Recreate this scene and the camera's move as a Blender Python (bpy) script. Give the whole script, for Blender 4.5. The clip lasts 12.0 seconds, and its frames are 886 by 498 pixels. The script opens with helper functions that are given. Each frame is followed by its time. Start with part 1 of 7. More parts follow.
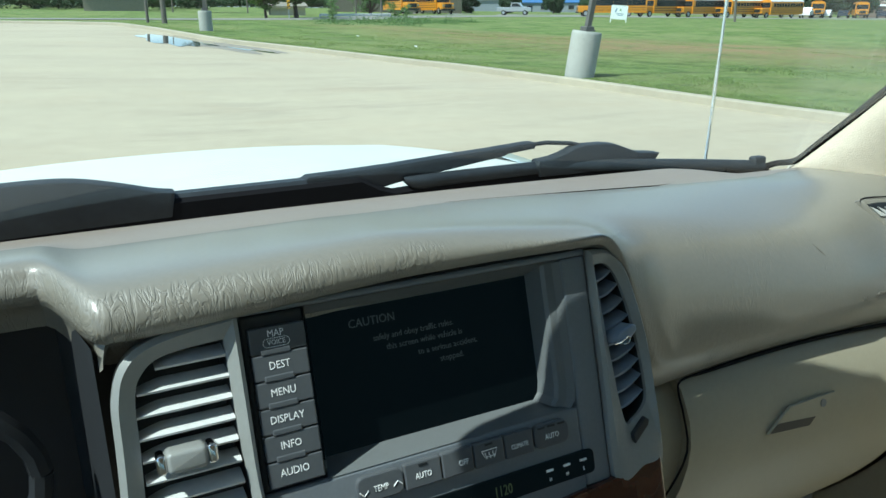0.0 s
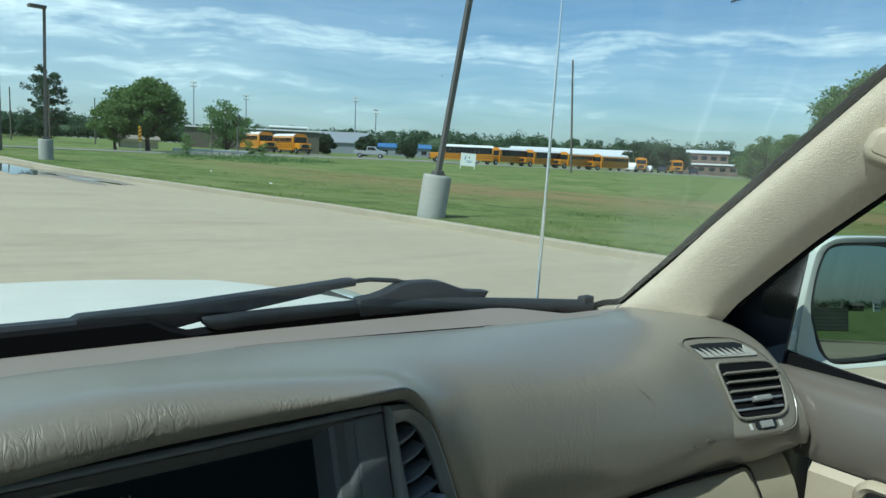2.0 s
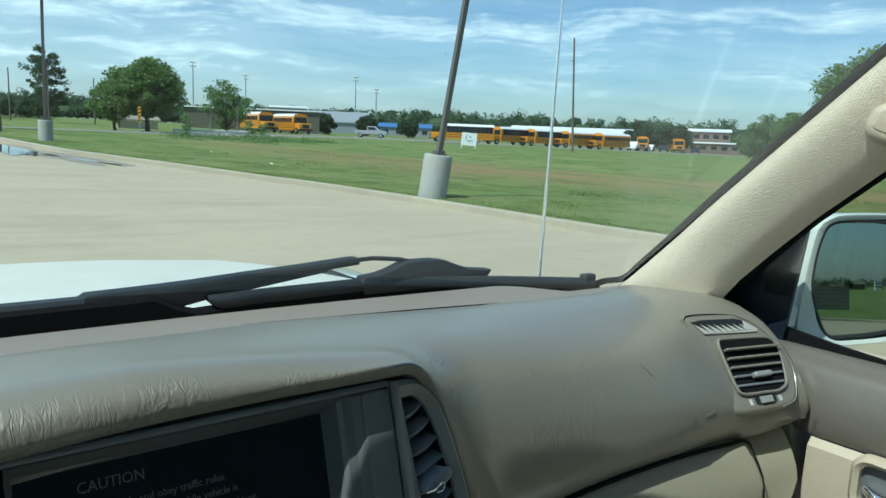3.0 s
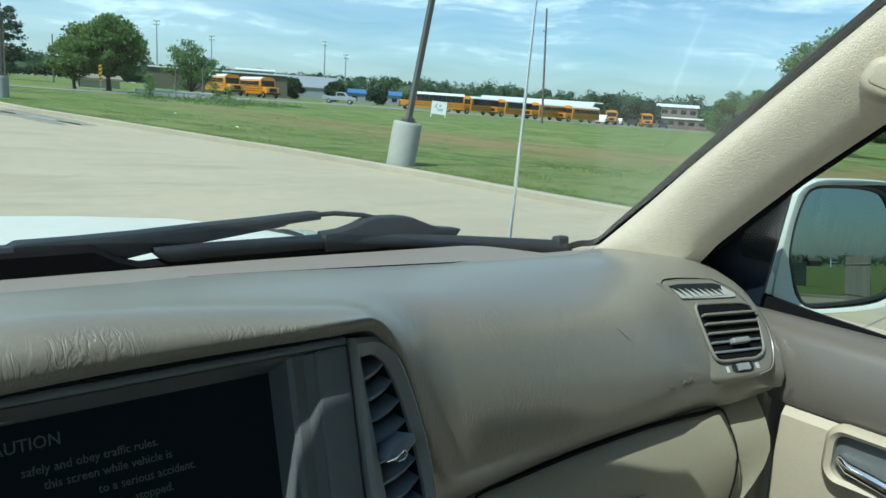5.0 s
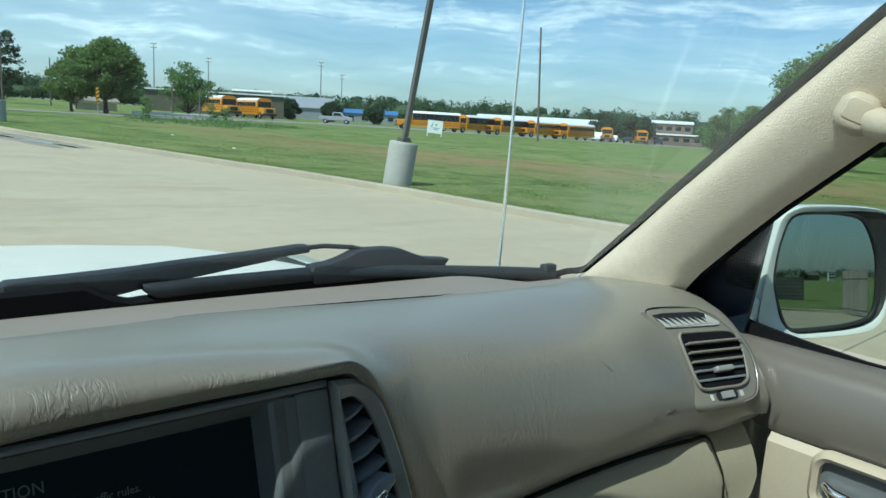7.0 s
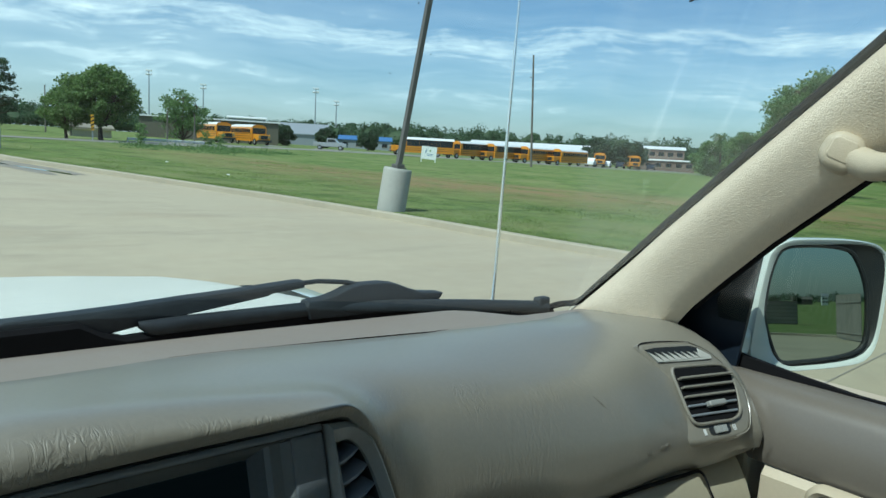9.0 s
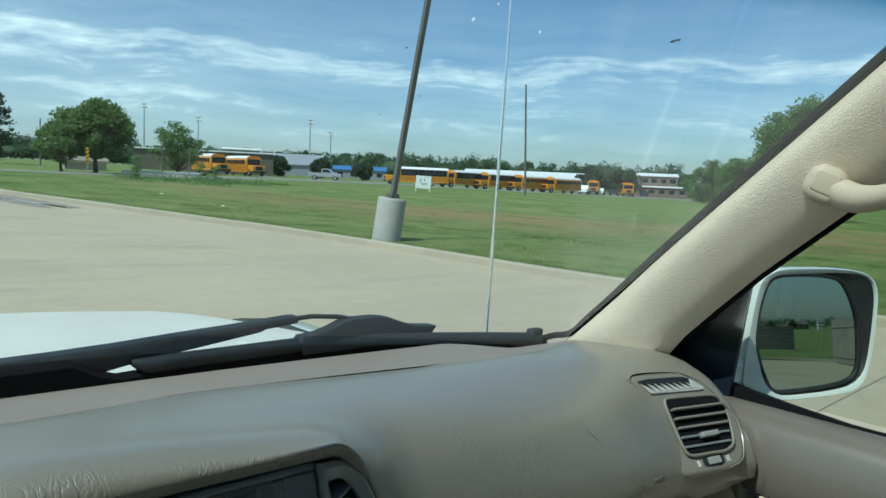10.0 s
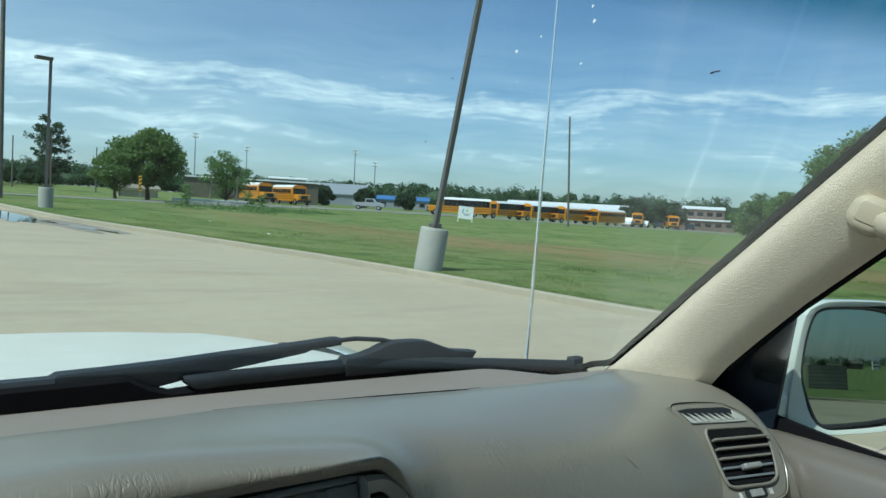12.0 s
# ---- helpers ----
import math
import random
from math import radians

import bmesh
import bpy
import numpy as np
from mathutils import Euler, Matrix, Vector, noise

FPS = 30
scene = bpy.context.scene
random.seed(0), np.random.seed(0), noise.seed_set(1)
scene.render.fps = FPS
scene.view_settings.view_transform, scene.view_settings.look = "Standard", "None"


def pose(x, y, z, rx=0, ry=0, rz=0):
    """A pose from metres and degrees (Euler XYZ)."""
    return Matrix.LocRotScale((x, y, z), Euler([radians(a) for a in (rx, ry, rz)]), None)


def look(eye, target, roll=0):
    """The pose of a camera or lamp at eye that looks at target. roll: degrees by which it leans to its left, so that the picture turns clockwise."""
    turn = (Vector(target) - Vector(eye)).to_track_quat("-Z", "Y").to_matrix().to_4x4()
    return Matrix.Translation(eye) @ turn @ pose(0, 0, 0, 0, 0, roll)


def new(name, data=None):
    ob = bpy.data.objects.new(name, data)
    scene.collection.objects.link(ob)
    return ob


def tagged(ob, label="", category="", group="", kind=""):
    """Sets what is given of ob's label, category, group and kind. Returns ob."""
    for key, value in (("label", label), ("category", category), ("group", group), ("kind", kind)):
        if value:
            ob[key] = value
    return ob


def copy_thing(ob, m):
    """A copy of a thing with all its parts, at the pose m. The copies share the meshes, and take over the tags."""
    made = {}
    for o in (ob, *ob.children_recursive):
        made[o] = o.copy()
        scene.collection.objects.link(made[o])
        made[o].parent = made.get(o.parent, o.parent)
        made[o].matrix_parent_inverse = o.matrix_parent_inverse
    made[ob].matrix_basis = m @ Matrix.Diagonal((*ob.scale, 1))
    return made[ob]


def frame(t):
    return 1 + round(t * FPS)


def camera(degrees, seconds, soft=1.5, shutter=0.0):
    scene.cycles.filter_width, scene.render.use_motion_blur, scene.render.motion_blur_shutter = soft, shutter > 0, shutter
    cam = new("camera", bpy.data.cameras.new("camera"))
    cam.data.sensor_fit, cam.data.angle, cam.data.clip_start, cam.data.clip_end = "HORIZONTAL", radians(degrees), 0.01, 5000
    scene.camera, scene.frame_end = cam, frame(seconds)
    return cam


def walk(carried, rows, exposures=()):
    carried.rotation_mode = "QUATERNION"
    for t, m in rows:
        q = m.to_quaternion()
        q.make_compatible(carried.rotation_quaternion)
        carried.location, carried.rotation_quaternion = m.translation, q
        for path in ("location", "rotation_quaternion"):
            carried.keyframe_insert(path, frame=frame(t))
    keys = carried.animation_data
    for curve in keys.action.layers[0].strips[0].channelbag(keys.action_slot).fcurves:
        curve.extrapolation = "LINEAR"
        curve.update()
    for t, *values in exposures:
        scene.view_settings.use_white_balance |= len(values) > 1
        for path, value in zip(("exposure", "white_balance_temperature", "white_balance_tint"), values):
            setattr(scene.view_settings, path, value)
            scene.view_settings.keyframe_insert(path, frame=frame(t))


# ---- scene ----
# ---- camera and walk ----
cam = camera(62.2, 12.0)
PATH = [
(0, (0.1, 0.052, 1.535), (0.959, 1.747, 0.911), -0.2),
    (0.5, (0.139, 0.067, 1.537), (1.224, 1.698, 1.133), 0.8),
    (1, (0.157, 0.081, 1.535), (1.348, 1.673, 1.314), 2.6),
    (1.5, (0.179, 0.101, 1.518), (1.411, 1.663, 1.307), 2.8),
    (2, (0.178, 0.096, 1.522), (1.403, 1.657, 1.266), 2.4),
    (2.5, (0.175, 0.094, 1.522), (1.391, 1.656, 1.239), 2.2),
    (3, (0.173, 0.093, 1.521), (1.392, 1.648, 1.211), 2.2),
    (4.8, (0.202, 0.132, 1.492), (1.482, 1.62, 1.107), 3.8),
    (5, (0.202, 0.128, 1.499), (1.484, 1.613, 1.112), 3.8),
    (5.5, (0.199, 0.125, 1.503), (1.482, 1.61, 1.12), 3.8),
    (6, (0.196, 0.125, 1.502), (1.479, 1.614, 1.133), 3.6),
    (6.5, (0.201, 0.12, 1.51), (1.487, 1.61, 1.157), 3.3),
    (7, (0.205, 0.115, 1.516), (1.496, 1.605, 1.178), 3.2),
    (9, (0.201, 0.111, 1.528), (1.508, 1.601, 1.259), 3.1),
    (9.5, (0.201, 0.108, 1.532), (1.513, 1.599, 1.295), 2.8),
    (10, (0.199, 0.104, 1.535), (1.519, 1.595, 1.344), 2.5),
    (10.5, (0.198, 0.097, 1.537), (1.527, 1.585, 1.4), 2.4),
    (11, (0.199, 0.095, 1.538), (1.523, 1.592, 1.446), 2.4),
    (11.5, (0.196, 0.095, 1.535), (1.511, 1.601, 1.478), 2.7),
    (12, (0.188, 0.091, 1.531), (1.421, 1.661, 1.417), 3.1),
]
EXPOSURES = [(0, 0.64, 5700, -6), (0.5, 0.16, 5700, -6), (1.0, -0.04, 5700, -6), (3.0, 0.20, 5700, -6), (5.0, 0.30, 5700, -6), (7.0, 0.22, 5700, -6), (9.5, 0.05, 5700, -6), (10.5, -0.02, 5700, -6), (12.0, 0.0, 5700, -6)]
walk(cam, [(t, look(eye, target, roll)) for t, eye, target, roll in PATH], EXPOSURES)

# ---- world, sun and exposure ----
SUN_ELEV, SUN_AZ = 55.0, -97.0      # degrees; azimuth clockwise from +y
scene.view_settings.exposure = 0.0
world = bpy.data.worlds.new("sky")
scene.world = world
world.use_nodes = True
wn, wl = world.node_tree.nodes, world.node_tree.links
wn.clear()
w_out = wn.new("ShaderNodeOutputWorld")
w_bg = wn.new("ShaderNodeBackground")
w_bg.inputs["Strength"].default_value = 0.10
w_sky = wn.new("ShaderNodeTexSky")
w_sky.sky_type = "NISHITA"
w_sky.sun_disc = False
w_sky.sun_elevation = radians(SUN_ELEV)
w_sky.sun_rotation = radians(SUN_AZ)
w_sky.air_density, w_sky.dust_density, w_sky.ozone_density = 1.0, 0.9, 1.4
# thin cirrus in level bands low over the horizon, ragged puffs inside them
w_co = wn.new("ShaderNodeTexCoord")
w_sep = wn.new("ShaderNodeSeparateXYZ")
wl.new(w_co.outputs["Generated"], w_sep.inputs[0])


def sky_math(op, a, b=0.0, clamp=False):
    nd = wn.new("ShaderNodeMath")
    nd.operation, nd.use_clamp = op, clamp
    for k, v in ((0, a), (1, b)):
        if isinstance(v, (int, float)):
            nd.inputs[k].default_value = v
        else:
            wl.new(v, nd.inputs[k])
    return nd.outputs[0]


def sky_noise(u, v, detail, rough, twist):
    c = wn.new("ShaderNodeCombineXYZ")
    wl.new(u, c.inputs[0])
    wl.new(v, c.inputs[1])
    t = wn.new("ShaderNodeTexNoise")
    t.inputs["Scale"].default_value = 1.0
    t.inputs["Detail"].default_value = detail
    t.inputs["Roughness"].default_value = rough
    t.inputs["Distortion"].default_value = twist
    wl.new(c.outputs[0], t.inputs["Vector"])
    return t.outputs["Fac"]


def sky_bell(value, centre, width):
    d = sky_math("DIVIDE", sky_math("SUBTRACT", value, centre), width)
    return sky_math("POWER", 2.71828, sky_math("MULTIPLY", sky_math("MULTIPLY", d, d), -1.0))


w_el = sky_math("MULTIPLY", sky_math("ARCSINE", w_sep.outputs["Z"]), 57.2958)
w_az = sky_math("MULTIPLY", sky_math("ARCTAN2", w_sep.outputs["X"], w_sep.outputs["Y"]), 57.2958)
w_wave = sky_math("MULTIPLY", sky_math("SUBTRACT", sky_noise(sky_math("MULTIPLY", w_az, 0.07), sky_math("MULTIPLY", w_az, 0.0), 2.0, 0.5, 0.0), 0.5), 3.4)
w_lift = sky_math("SUBTRACT", w_el, w_wave)
w_long = sky_noise(sky_math("MULTIPLY", w_az, 0.075), sky_math("MULTIPLY", w_lift, 0.62), 10.0, 0.62, 0.25)
w_puff = sky_noise(sky_math("MULTIPLY", w_az, 0.36), sky_math("MULTIPLY", w_lift, 1.05), 10.0, 0.68, 0.25)
w_tex = sky_math("ADD", sky_math("MULTIPLY", w_long, 0.62), sky_math("MULTIPLY", w_puff, 0.38))
w_band = sky_math("MULTIPLY", sky_bell(w_lift, 8.3, 1.25), 0.19)
w_low = sky_math("MULTIPLY", sky_bell(w_lift, 4.6, 2.2), 0.115)
w_high = sky_math("MULTIPLY", sky_bell(w_lift, 17.5, 3.6), 0.045)
w_left = sky_math("MULTIPLY", sky_math("MULTIPLY", sky_bell(w_az, -2.0, 16.0), sky_bell(w_el, 10.0, 7.0)), 0.12)
w_thr = sky_math("SUBTRACT", 0.635, sky_math("ADD", sky_math("ADD", w_band, w_low), sky_math("ADD", w_high, w_left)))
w_core = sky_math("MULTIPLY", sky_math("DIVIDE", sky_math("SUBTRACT", w_tex, w_thr), 0.19, True), 0.72)
w_veil = sky_math("MULTIPLY", sky_math("MULTIPLY", sky_bell(w_lift, 5.0, 6.5), sky_math("DIVIDE", sky_math("SUBTRACT", w_long, 0.28), 0.38, True)), 0.27)
w_front = sky_math("DIVIDE", sky_math("ADD", w_sep.outputs["Y"], 0.45), 0.6, True)
w_dense = sky_math("MULTIPLY", sky_math("ADD", w_core, w_veil), w_front)
w_mix = wn.new("ShaderNodeMixRGB")
w_mix.inputs[2].default_value = (9.2, 10.2, 10.8, 1)
# thin haze, thicker towards the sun's side
w_haze = wn.new("ShaderNodeMapRange")
w_haze.inputs["From Min"].default_value, w_haze.inputs["From Max"].default_value = 0.75, -0.25
w_haze.inputs["To Min"].default_value, w_haze.inputs["To Max"].default_value = 0.0, 0.30
wl.new(w_sep.outputs["X"], w_haze.inputs["Value"])
w_sum = wn.new("ShaderNodeMath")
w_sum.operation = "ADD"
w_sum.use_clamp = True
wl.new(w_dense, w_sum.inputs[0])
wl.new(sky_math("MULTIPLY", w_haze.outputs[0], sky_math("ADD", sky_math("MULTIPLY", w_front, 0.8), 0.2)), w_sum.inputs[1])
wl.new(w_sum.outputs[0], w_mix.inputs[0])
w_blue = wn.new("ShaderNodeMixRGB")
w_blue.blend_type = "MULTIPLY"
w_blue.inputs[0].default_value = 1.0
w_blue.inputs[2].default_value = (0.75, 0.90, 1.07, 1)
wl.new(w_sky.outputs["Color"], w_blue.inputs[1])
wl.new(w_blue.outputs["Color"], w_mix.inputs[1])
wl.new(w_mix.outputs["Color"], w_bg.inputs["Color"])
wl.new(w_bg.outputs[0], w_out.inputs["Surface"])

sun_data = bpy.data.lights.new("sun", "SUN")
sun_data.energy, sun_data.angle, sun_data.color = 4.0, radians(0.5), (1.0, 0.96, 0.90)
sun = new("sun", sun_data)
sun_way = Vector((math.sin(radians(SUN_AZ)) * math.cos(radians(SUN_ELEV)), math.cos(radians(SUN_AZ)) * math.cos(radians(SUN_ELEV)), math.sin(radians(SUN_ELEV))))
sun.matrix_world = look(sun_way * 50, (0, 0, 0))


# ---- materials ----
def material(name, color, rough=0.5, metal=0.0, vary=0.15, grain=60.0, bump=0.0, bump_scale=None, wide=3.0, spec=0.5, random_object=0.0, second=None, coat=0.0, detail=5.0):
    """A principled surface whose colour varies at a fine and a wide scale, in metres of the world, with fine relief."""
    m = bpy.data.materials.new(name)
    m.use_nodes = True
    n, l = m.node_tree.nodes, m.node_tree.links
    b = n["Principled BSDF"]
    b.inputs["Roughness"].default_value = rough
    b.inputs["Metallic"].default_value = metal
    b.inputs["Specular IOR Level"].default_value = spec
    b.inputs["Coat Weight"].default_value = coat
    co = n.new("ShaderNodeTexCoord")
    fine = n.new("ShaderNodeTexNoise")
    fine.inputs["Scale"].default_value = grain
    fine.inputs["Detail"].default_value = detail
    l.new(co.outputs["Object"], fine.inputs["Vector"])
    broad = n.new("ShaderNodeTexNoise")
    broad.inputs["Scale"].default_value = wide
    broad.inputs["Detail"].default_value = 3.0
    l.new(co.outputs["Object"], broad.inputs["Vector"])
    both = n.new("ShaderNodeMath")
    both.operation = "ADD"
    l.new(fine.outputs["Fac"], both.inputs[0])
    l.new(broad.outputs["Fac"], both.inputs[1])
    spread = n.new("ShaderNodeMapRange")
    spread.inputs["From Min"].default_value = 0.6
    spread.inputs["From Max"].default_value = 1.4
    l.new(both.outputs[0], spread.inputs["Value"])
    mix = n.new("ShaderNodeMixRGB")
    c = Vector(color)
    lo = c * (1 - vary)
    hi = Vector(second) if second else c * (1 + vary)
    mix.inputs[1].default_value = (*lo, 1)
    mix.inputs[2].default_value = (*hi, 1)
    l.new(spread.outputs[0], mix.inputs[0])
    out = mix.outputs[0]
    if random_object:
        info = n.new("ShaderNodeObjectInfo")
        hsv = n.new("ShaderNodeHueSaturation")
        rng = n.new("ShaderNodeMapRange")
        rng.inputs["To Min"].default_value = 1 - random_object
        rng.inputs["To Max"].default_value = 1 + random_object
        l.new(info.outputs["Random"], rng.inputs["Value"])
        l.new(rng.outputs[0], hsv.inputs["Value"])
        l.new(out, hsv.inputs["Color"])
        out = hsv.outputs[0]
    l.new(out, b.inputs["Base Color"])
    if bump:
        bn = n.new("ShaderNodeTexNoise")
        bn.inputs["Scale"].default_value = bump_scale or grain
        bn.inputs["Detail"].default_value = 6.0
        l.new(co.outputs["Object"], bn.inputs["Vector"])
        bp = n.new("ShaderNodeBump")
        bp.inputs["Strength"].default_value = 1.0
        bp.inputs["Distance"].default_value = bump
        l.new(bn.outputs["Fac"], bp.inputs["Height"])
        l.new(bp.outputs[0], b.inputs["Normal"])
    return m


M_VINYL = material("grey_beige_vinyl", (0.195, 0.182, 0.146), 0.50, vary=0.07, grain=300, bump=0.00005, bump_scale=900, wide=6, spec=0.5)
M_VINYL_DARK = material("brown_vinyl", (0.235, 0.195, 0.152), 0.5, vary=0.06, grain=300, bump=0.00025, bump_scale=900, wide=6)
M_DOORTOP = material("grey_brown_door_trim", (0.135, 0.121, 0.100), 0.30, vary=0.06, grain=300, bump=0.00005, bump_scale=900, wide=6, spec=0.6)
M_LOWER = material("olive_beige_trim", (0.345, 0.315, 0.225), 0.45, vary=0.05, grain=200, bump=0.0003, bump_scale=700, wide=5)
M_BEIGE = material("beige_trim", (0.46, 0.40, 0.29), 0.5, vary=0.05, grain=200, bump=0.0003, bump_scale=700, wide=5)
M_PILLAR = material("cream_grained_trim", (0.68, 0.60, 0.46), 0.6, vary=0.06, grain=150, bump=0.0009, bump_scale=560, wide=8)
M_PANEL = material("dark_grey_satin_plastic", (0.165, 0.182, 0.195), 0.36, vary=0.08, grain=400, bump=0.0001, bump_scale=1500)
M_BUTTON = material("dark_button_plastic", (0.085, 0.092, 0.098), 0.38, vary=0.08, grain=400)
M_CLUSTER_SHADE = material("shade_darkened_cluster_plastic", (0.016, 0.018, 0.020), 0.6, vary=0.1)
M_SURROUND = material("dark_surround_plastic", (0.13, 0.14, 0.14), 0.42, vary=0.06, grain=300, bump=0.0001, bump_scale=1500)
M_TOOTH = material("pale_grey_plastic", (0.42, 0.42, 0.38), 0.5, vary=0.08, grain=300)
M_TRIM = material("grey_satin_plastic", (0.255, 0.262, 0.245), 0.36, vary=0.06, grain=300, bump=0.0001, bump_scale=1500)
M_MARK = material("dark_scuff", (0.145, 0.134, 0.108), 0.5, vary=0.1)
# one slat plastic in two tones: left vent painted sunlit, right vent shaded
M_SLAT_SUNLIT = material("sunlit_slat_grey_plastic", (0.55, 0.56, 0.54), 0.4, vary=0.08, grain=300)
M_SLAT_SHADED = material("shaded_slat_plastic", (0.19, 0.22, 0.26), 0.32, vary=0.06, grain=300)
M_BLACK = material("black_plastic", (0.018, 0.02, 0.021), 0.45, vary=0.2, grain=200)
M_RUBBER = material("wiper_black_rubber", (0.026, 0.031, 0.035), 0.5, vary=0.25, grain=90, wide=12, spec=0.35)
M_SCREEN = material("screen_black_glass", (0.0022, 0.0032, 0.0036), 0.30, vary=0.1, grain=50, spec=0.08)
glow = M_SCREEN.node_tree.nodes["Principled BSDF"]
glow.inputs["Emission Color"].default_value = (0.35, 0.75, 1.0, 1)      # backlight of the display
glow.inputs["Emission Strength"].default_value = 0.0022
M_LETTER = material("white_lettering", (0.88, 0.89, 0.87), 0.5, vary=0.03)
M_DIMTEXT = material("dim_screen_lettering", (0.03, 0.038, 0.036), 0.5, vary=0.03)
bs = M_DIMTEXT.node_tree.nodes["Principled BSDF"]
bs.inputs["Emission Color"].default_value = (0.8, 0.95, 1.0, 1)      # lit screen letters
bs.inputs["Emission Strength"].default_value = 0.011
M_CHROME = material("chrome", (0.8, 0.8, 0.8), 0.08, metal=1.0, vary=0.03)
M_WOOD = material("polished_walnut", (0.055, 0.016, 0.007), 0.16, vary=0.5, grain=40, wide=14, coat=0.6)
M_PAINT = material("white_car_paint", (0.70, 0.73, 0.70), 0.18, vary=0.02, grain=20, wide=2, coat=0.5)
M_PAINT_DUSTY = material("white_car_paint_speckled", (0.66, 0.645, 0.56), 0.42, vary=0.07, grain=120, wide=9, coat=0.05, spec=0.35)
def water_spotted(m):
    """Dried water spots on the paint."""
    n, l = m.node_tree.nodes, m.node_tree.links
    b = n["Principled BSDF"]
    base = b.inputs["Base Color"].links[0].from_socket
    co = n.new("ShaderNodeTexCoord")
    t = n.new("ShaderNodeTexNoise")
    t.inputs["Scale"].default_value = 26.0
    t.inputs["Detail"].default_value = 6.0
    t.inputs["Roughness"].default_value = 0.7
    l.new(co.outputs["Object"], t.inputs["Vector"])
    r = n.new("ShaderNodeMapRange")
    r.inputs["From Min"].default_value, r.inputs["From Max"].default_value = 0.60, 0.68
    r.inputs["To Max"].default_value = 0.7
    l.new(t.outputs["Fac"], r.inputs["Value"])
    x = n.new("ShaderNodeMixRGB")
    x.inputs[2].default_value = (0.86, 0.87, 0.80, 1)
    l.new(r.outputs[0], x.inputs[0])
    l.new(base, x.inputs[1])
    l.new(x.outputs[0], b.inputs["Base Color"])


water_spotted(M_PAINT_DUSTY)
M_SEAL = material("window_seal_rubber", (0.008, 0.008, 0.009), 0.85, vary=0.1, spec=0.12)
M_NAVY = material("blue_black_plastic", (0.008, 0.014, 0.024), 0.5, vary=0.1, spec=0.3)
M_HEAD = material("headliner_cloth", (0.5, 0.45, 0.36), 0.9, vary=0.05, grain=600, bump=0.0005)
M_CARPET = material("beige_carpet", (0.42, 0.37, 0.29), 0.95, vary=0.2, grain=500, bump=0.002)
M_CONCRETE = material("lot_concrete", (0.432, 0.366, 0.256), 0.85, vary=0.09, grain=4, bump=0.004, bump_scale=60, wide=0.35, detail=12)
def streaked(m):
    """Drag marks, tyre marks and earthy stains over the lot."""
    n, l = m.node_tree.nodes, m.node_tree.links
    b = n["Principled BSDF"]
    co = n.new("ShaderNodeTexCoord")
    for turn, scale, detail, lo, hi, most, tone in ((38, (0.10, 0.55, 1.0), 5.0, 0.48, 0.70, 0.26, (0.285, 0.225, 0.160)), (-78, (0.22, 0.95, 1.0), 7.0, 0.56, 0.70, 0.40, (0.22, 0.187, 0.145)), (20, (0.35, 0.5, 1.0), 7.0, 0.50, 0.70, 0.42, (0.40, 0.312, 0.205)), (0, (1.1, 1.1, 1.0), 8.0, 0.60, 0.76, 0.32, (0.24, 0.20, 0.155))):
        base = b.inputs["Base Color"].links[0].from_socket
        mp = n.new("ShaderNodeMapping")
        mp.inputs["Rotation"].default_value = (0, 0, radians(turn))
        mp.inputs["Scale"].default_value = scale
        l.new(co.outputs["Object"], mp.inputs["Vector"])
        t = n.new("ShaderNodeTexNoise")
        t.inputs["Scale"].default_value = 1.0
        t.inputs["Detail"].default_value = detail
        t.inputs["Roughness"].default_value = 0.7
        l.new(mp.outputs[0], t.inputs["Vector"])
        r = n.new("ShaderNodeMapRange")
        r.inputs["From Min"].default_value, r.inputs["From Max"].default_value = lo, hi
        r.inputs["To Max"].default_value = most
        l.new(t.outputs["Fac"], r.inputs["Value"])
        x = n.new("ShaderNodeMixRGB")
        x.inputs[2].default_value = (*tone, 1)
        l.new(r.outputs[0], x.inputs[0])
        l.new(base, x.inputs[1])
        l.new(x.outputs[0], b.inputs["Base Color"])


streaked(M_CONCRETE)
M_KERB = material("kerb_concrete", (0.37, 0.325, 0.24), 0.85, vary=0.10, grain=8, bump=0.004, bump_scale=40, wide=0.8, random_object=0.05)
M_BASE = material("pole_base_concrete", (0.37, 0.365, 0.325), 0.85, vary=0.12, grain=14, bump=0.004, bump_scale=50, wide=2)
M_ASPHALT = material("road_asphalt", (0.24, 0.225, 0.20), 0.9, vary=0.12, grain=5, bump=0.004, bump_scale=60, wide=0.3)
M_POLE = material("bronze_painted_pole", (0.10, 0.095, 0.085), 0.45, vary=0.12, grain=20)
M_TIMBER = material("weathered_pole_timber", (0.14, 0.125, 0.105), 0.9, vary=0.25, grain=30, bump=0.004)
M_GALV = material("galvanised_steel", (0.5, 0.51, 0.52), 0.4, metal=0.7, vary=0.1, grain=20)
M_STEEL = material("antenna_steel", (0.86, 0.86, 0.82), 0.22, metal=0.9, vary=0.05)
M_BUS = material("school_bus_yellow", (0.66, 0.27, 0.012), 0.32, vary=0.05, grain=4, coat=0.3)
M_WHITE = material("white_roof_paint", (0.78, 0.78, 0.76), 0.4, vary=0.05, grain=3)
M_GLASSDARK = material("dark_window_glass", (0.02, 0.025, 0.03), 0.08, vary=0.1, grain=2)
M_TYRE = material("tyre_rubber", (0.015, 0.015, 0.015), 0.8, vary=0.2)
M_OLIVE = material("olive_metal_cladding", (0.115, 0.105, 0.075), 0.6, vary=0.08, grain=3)
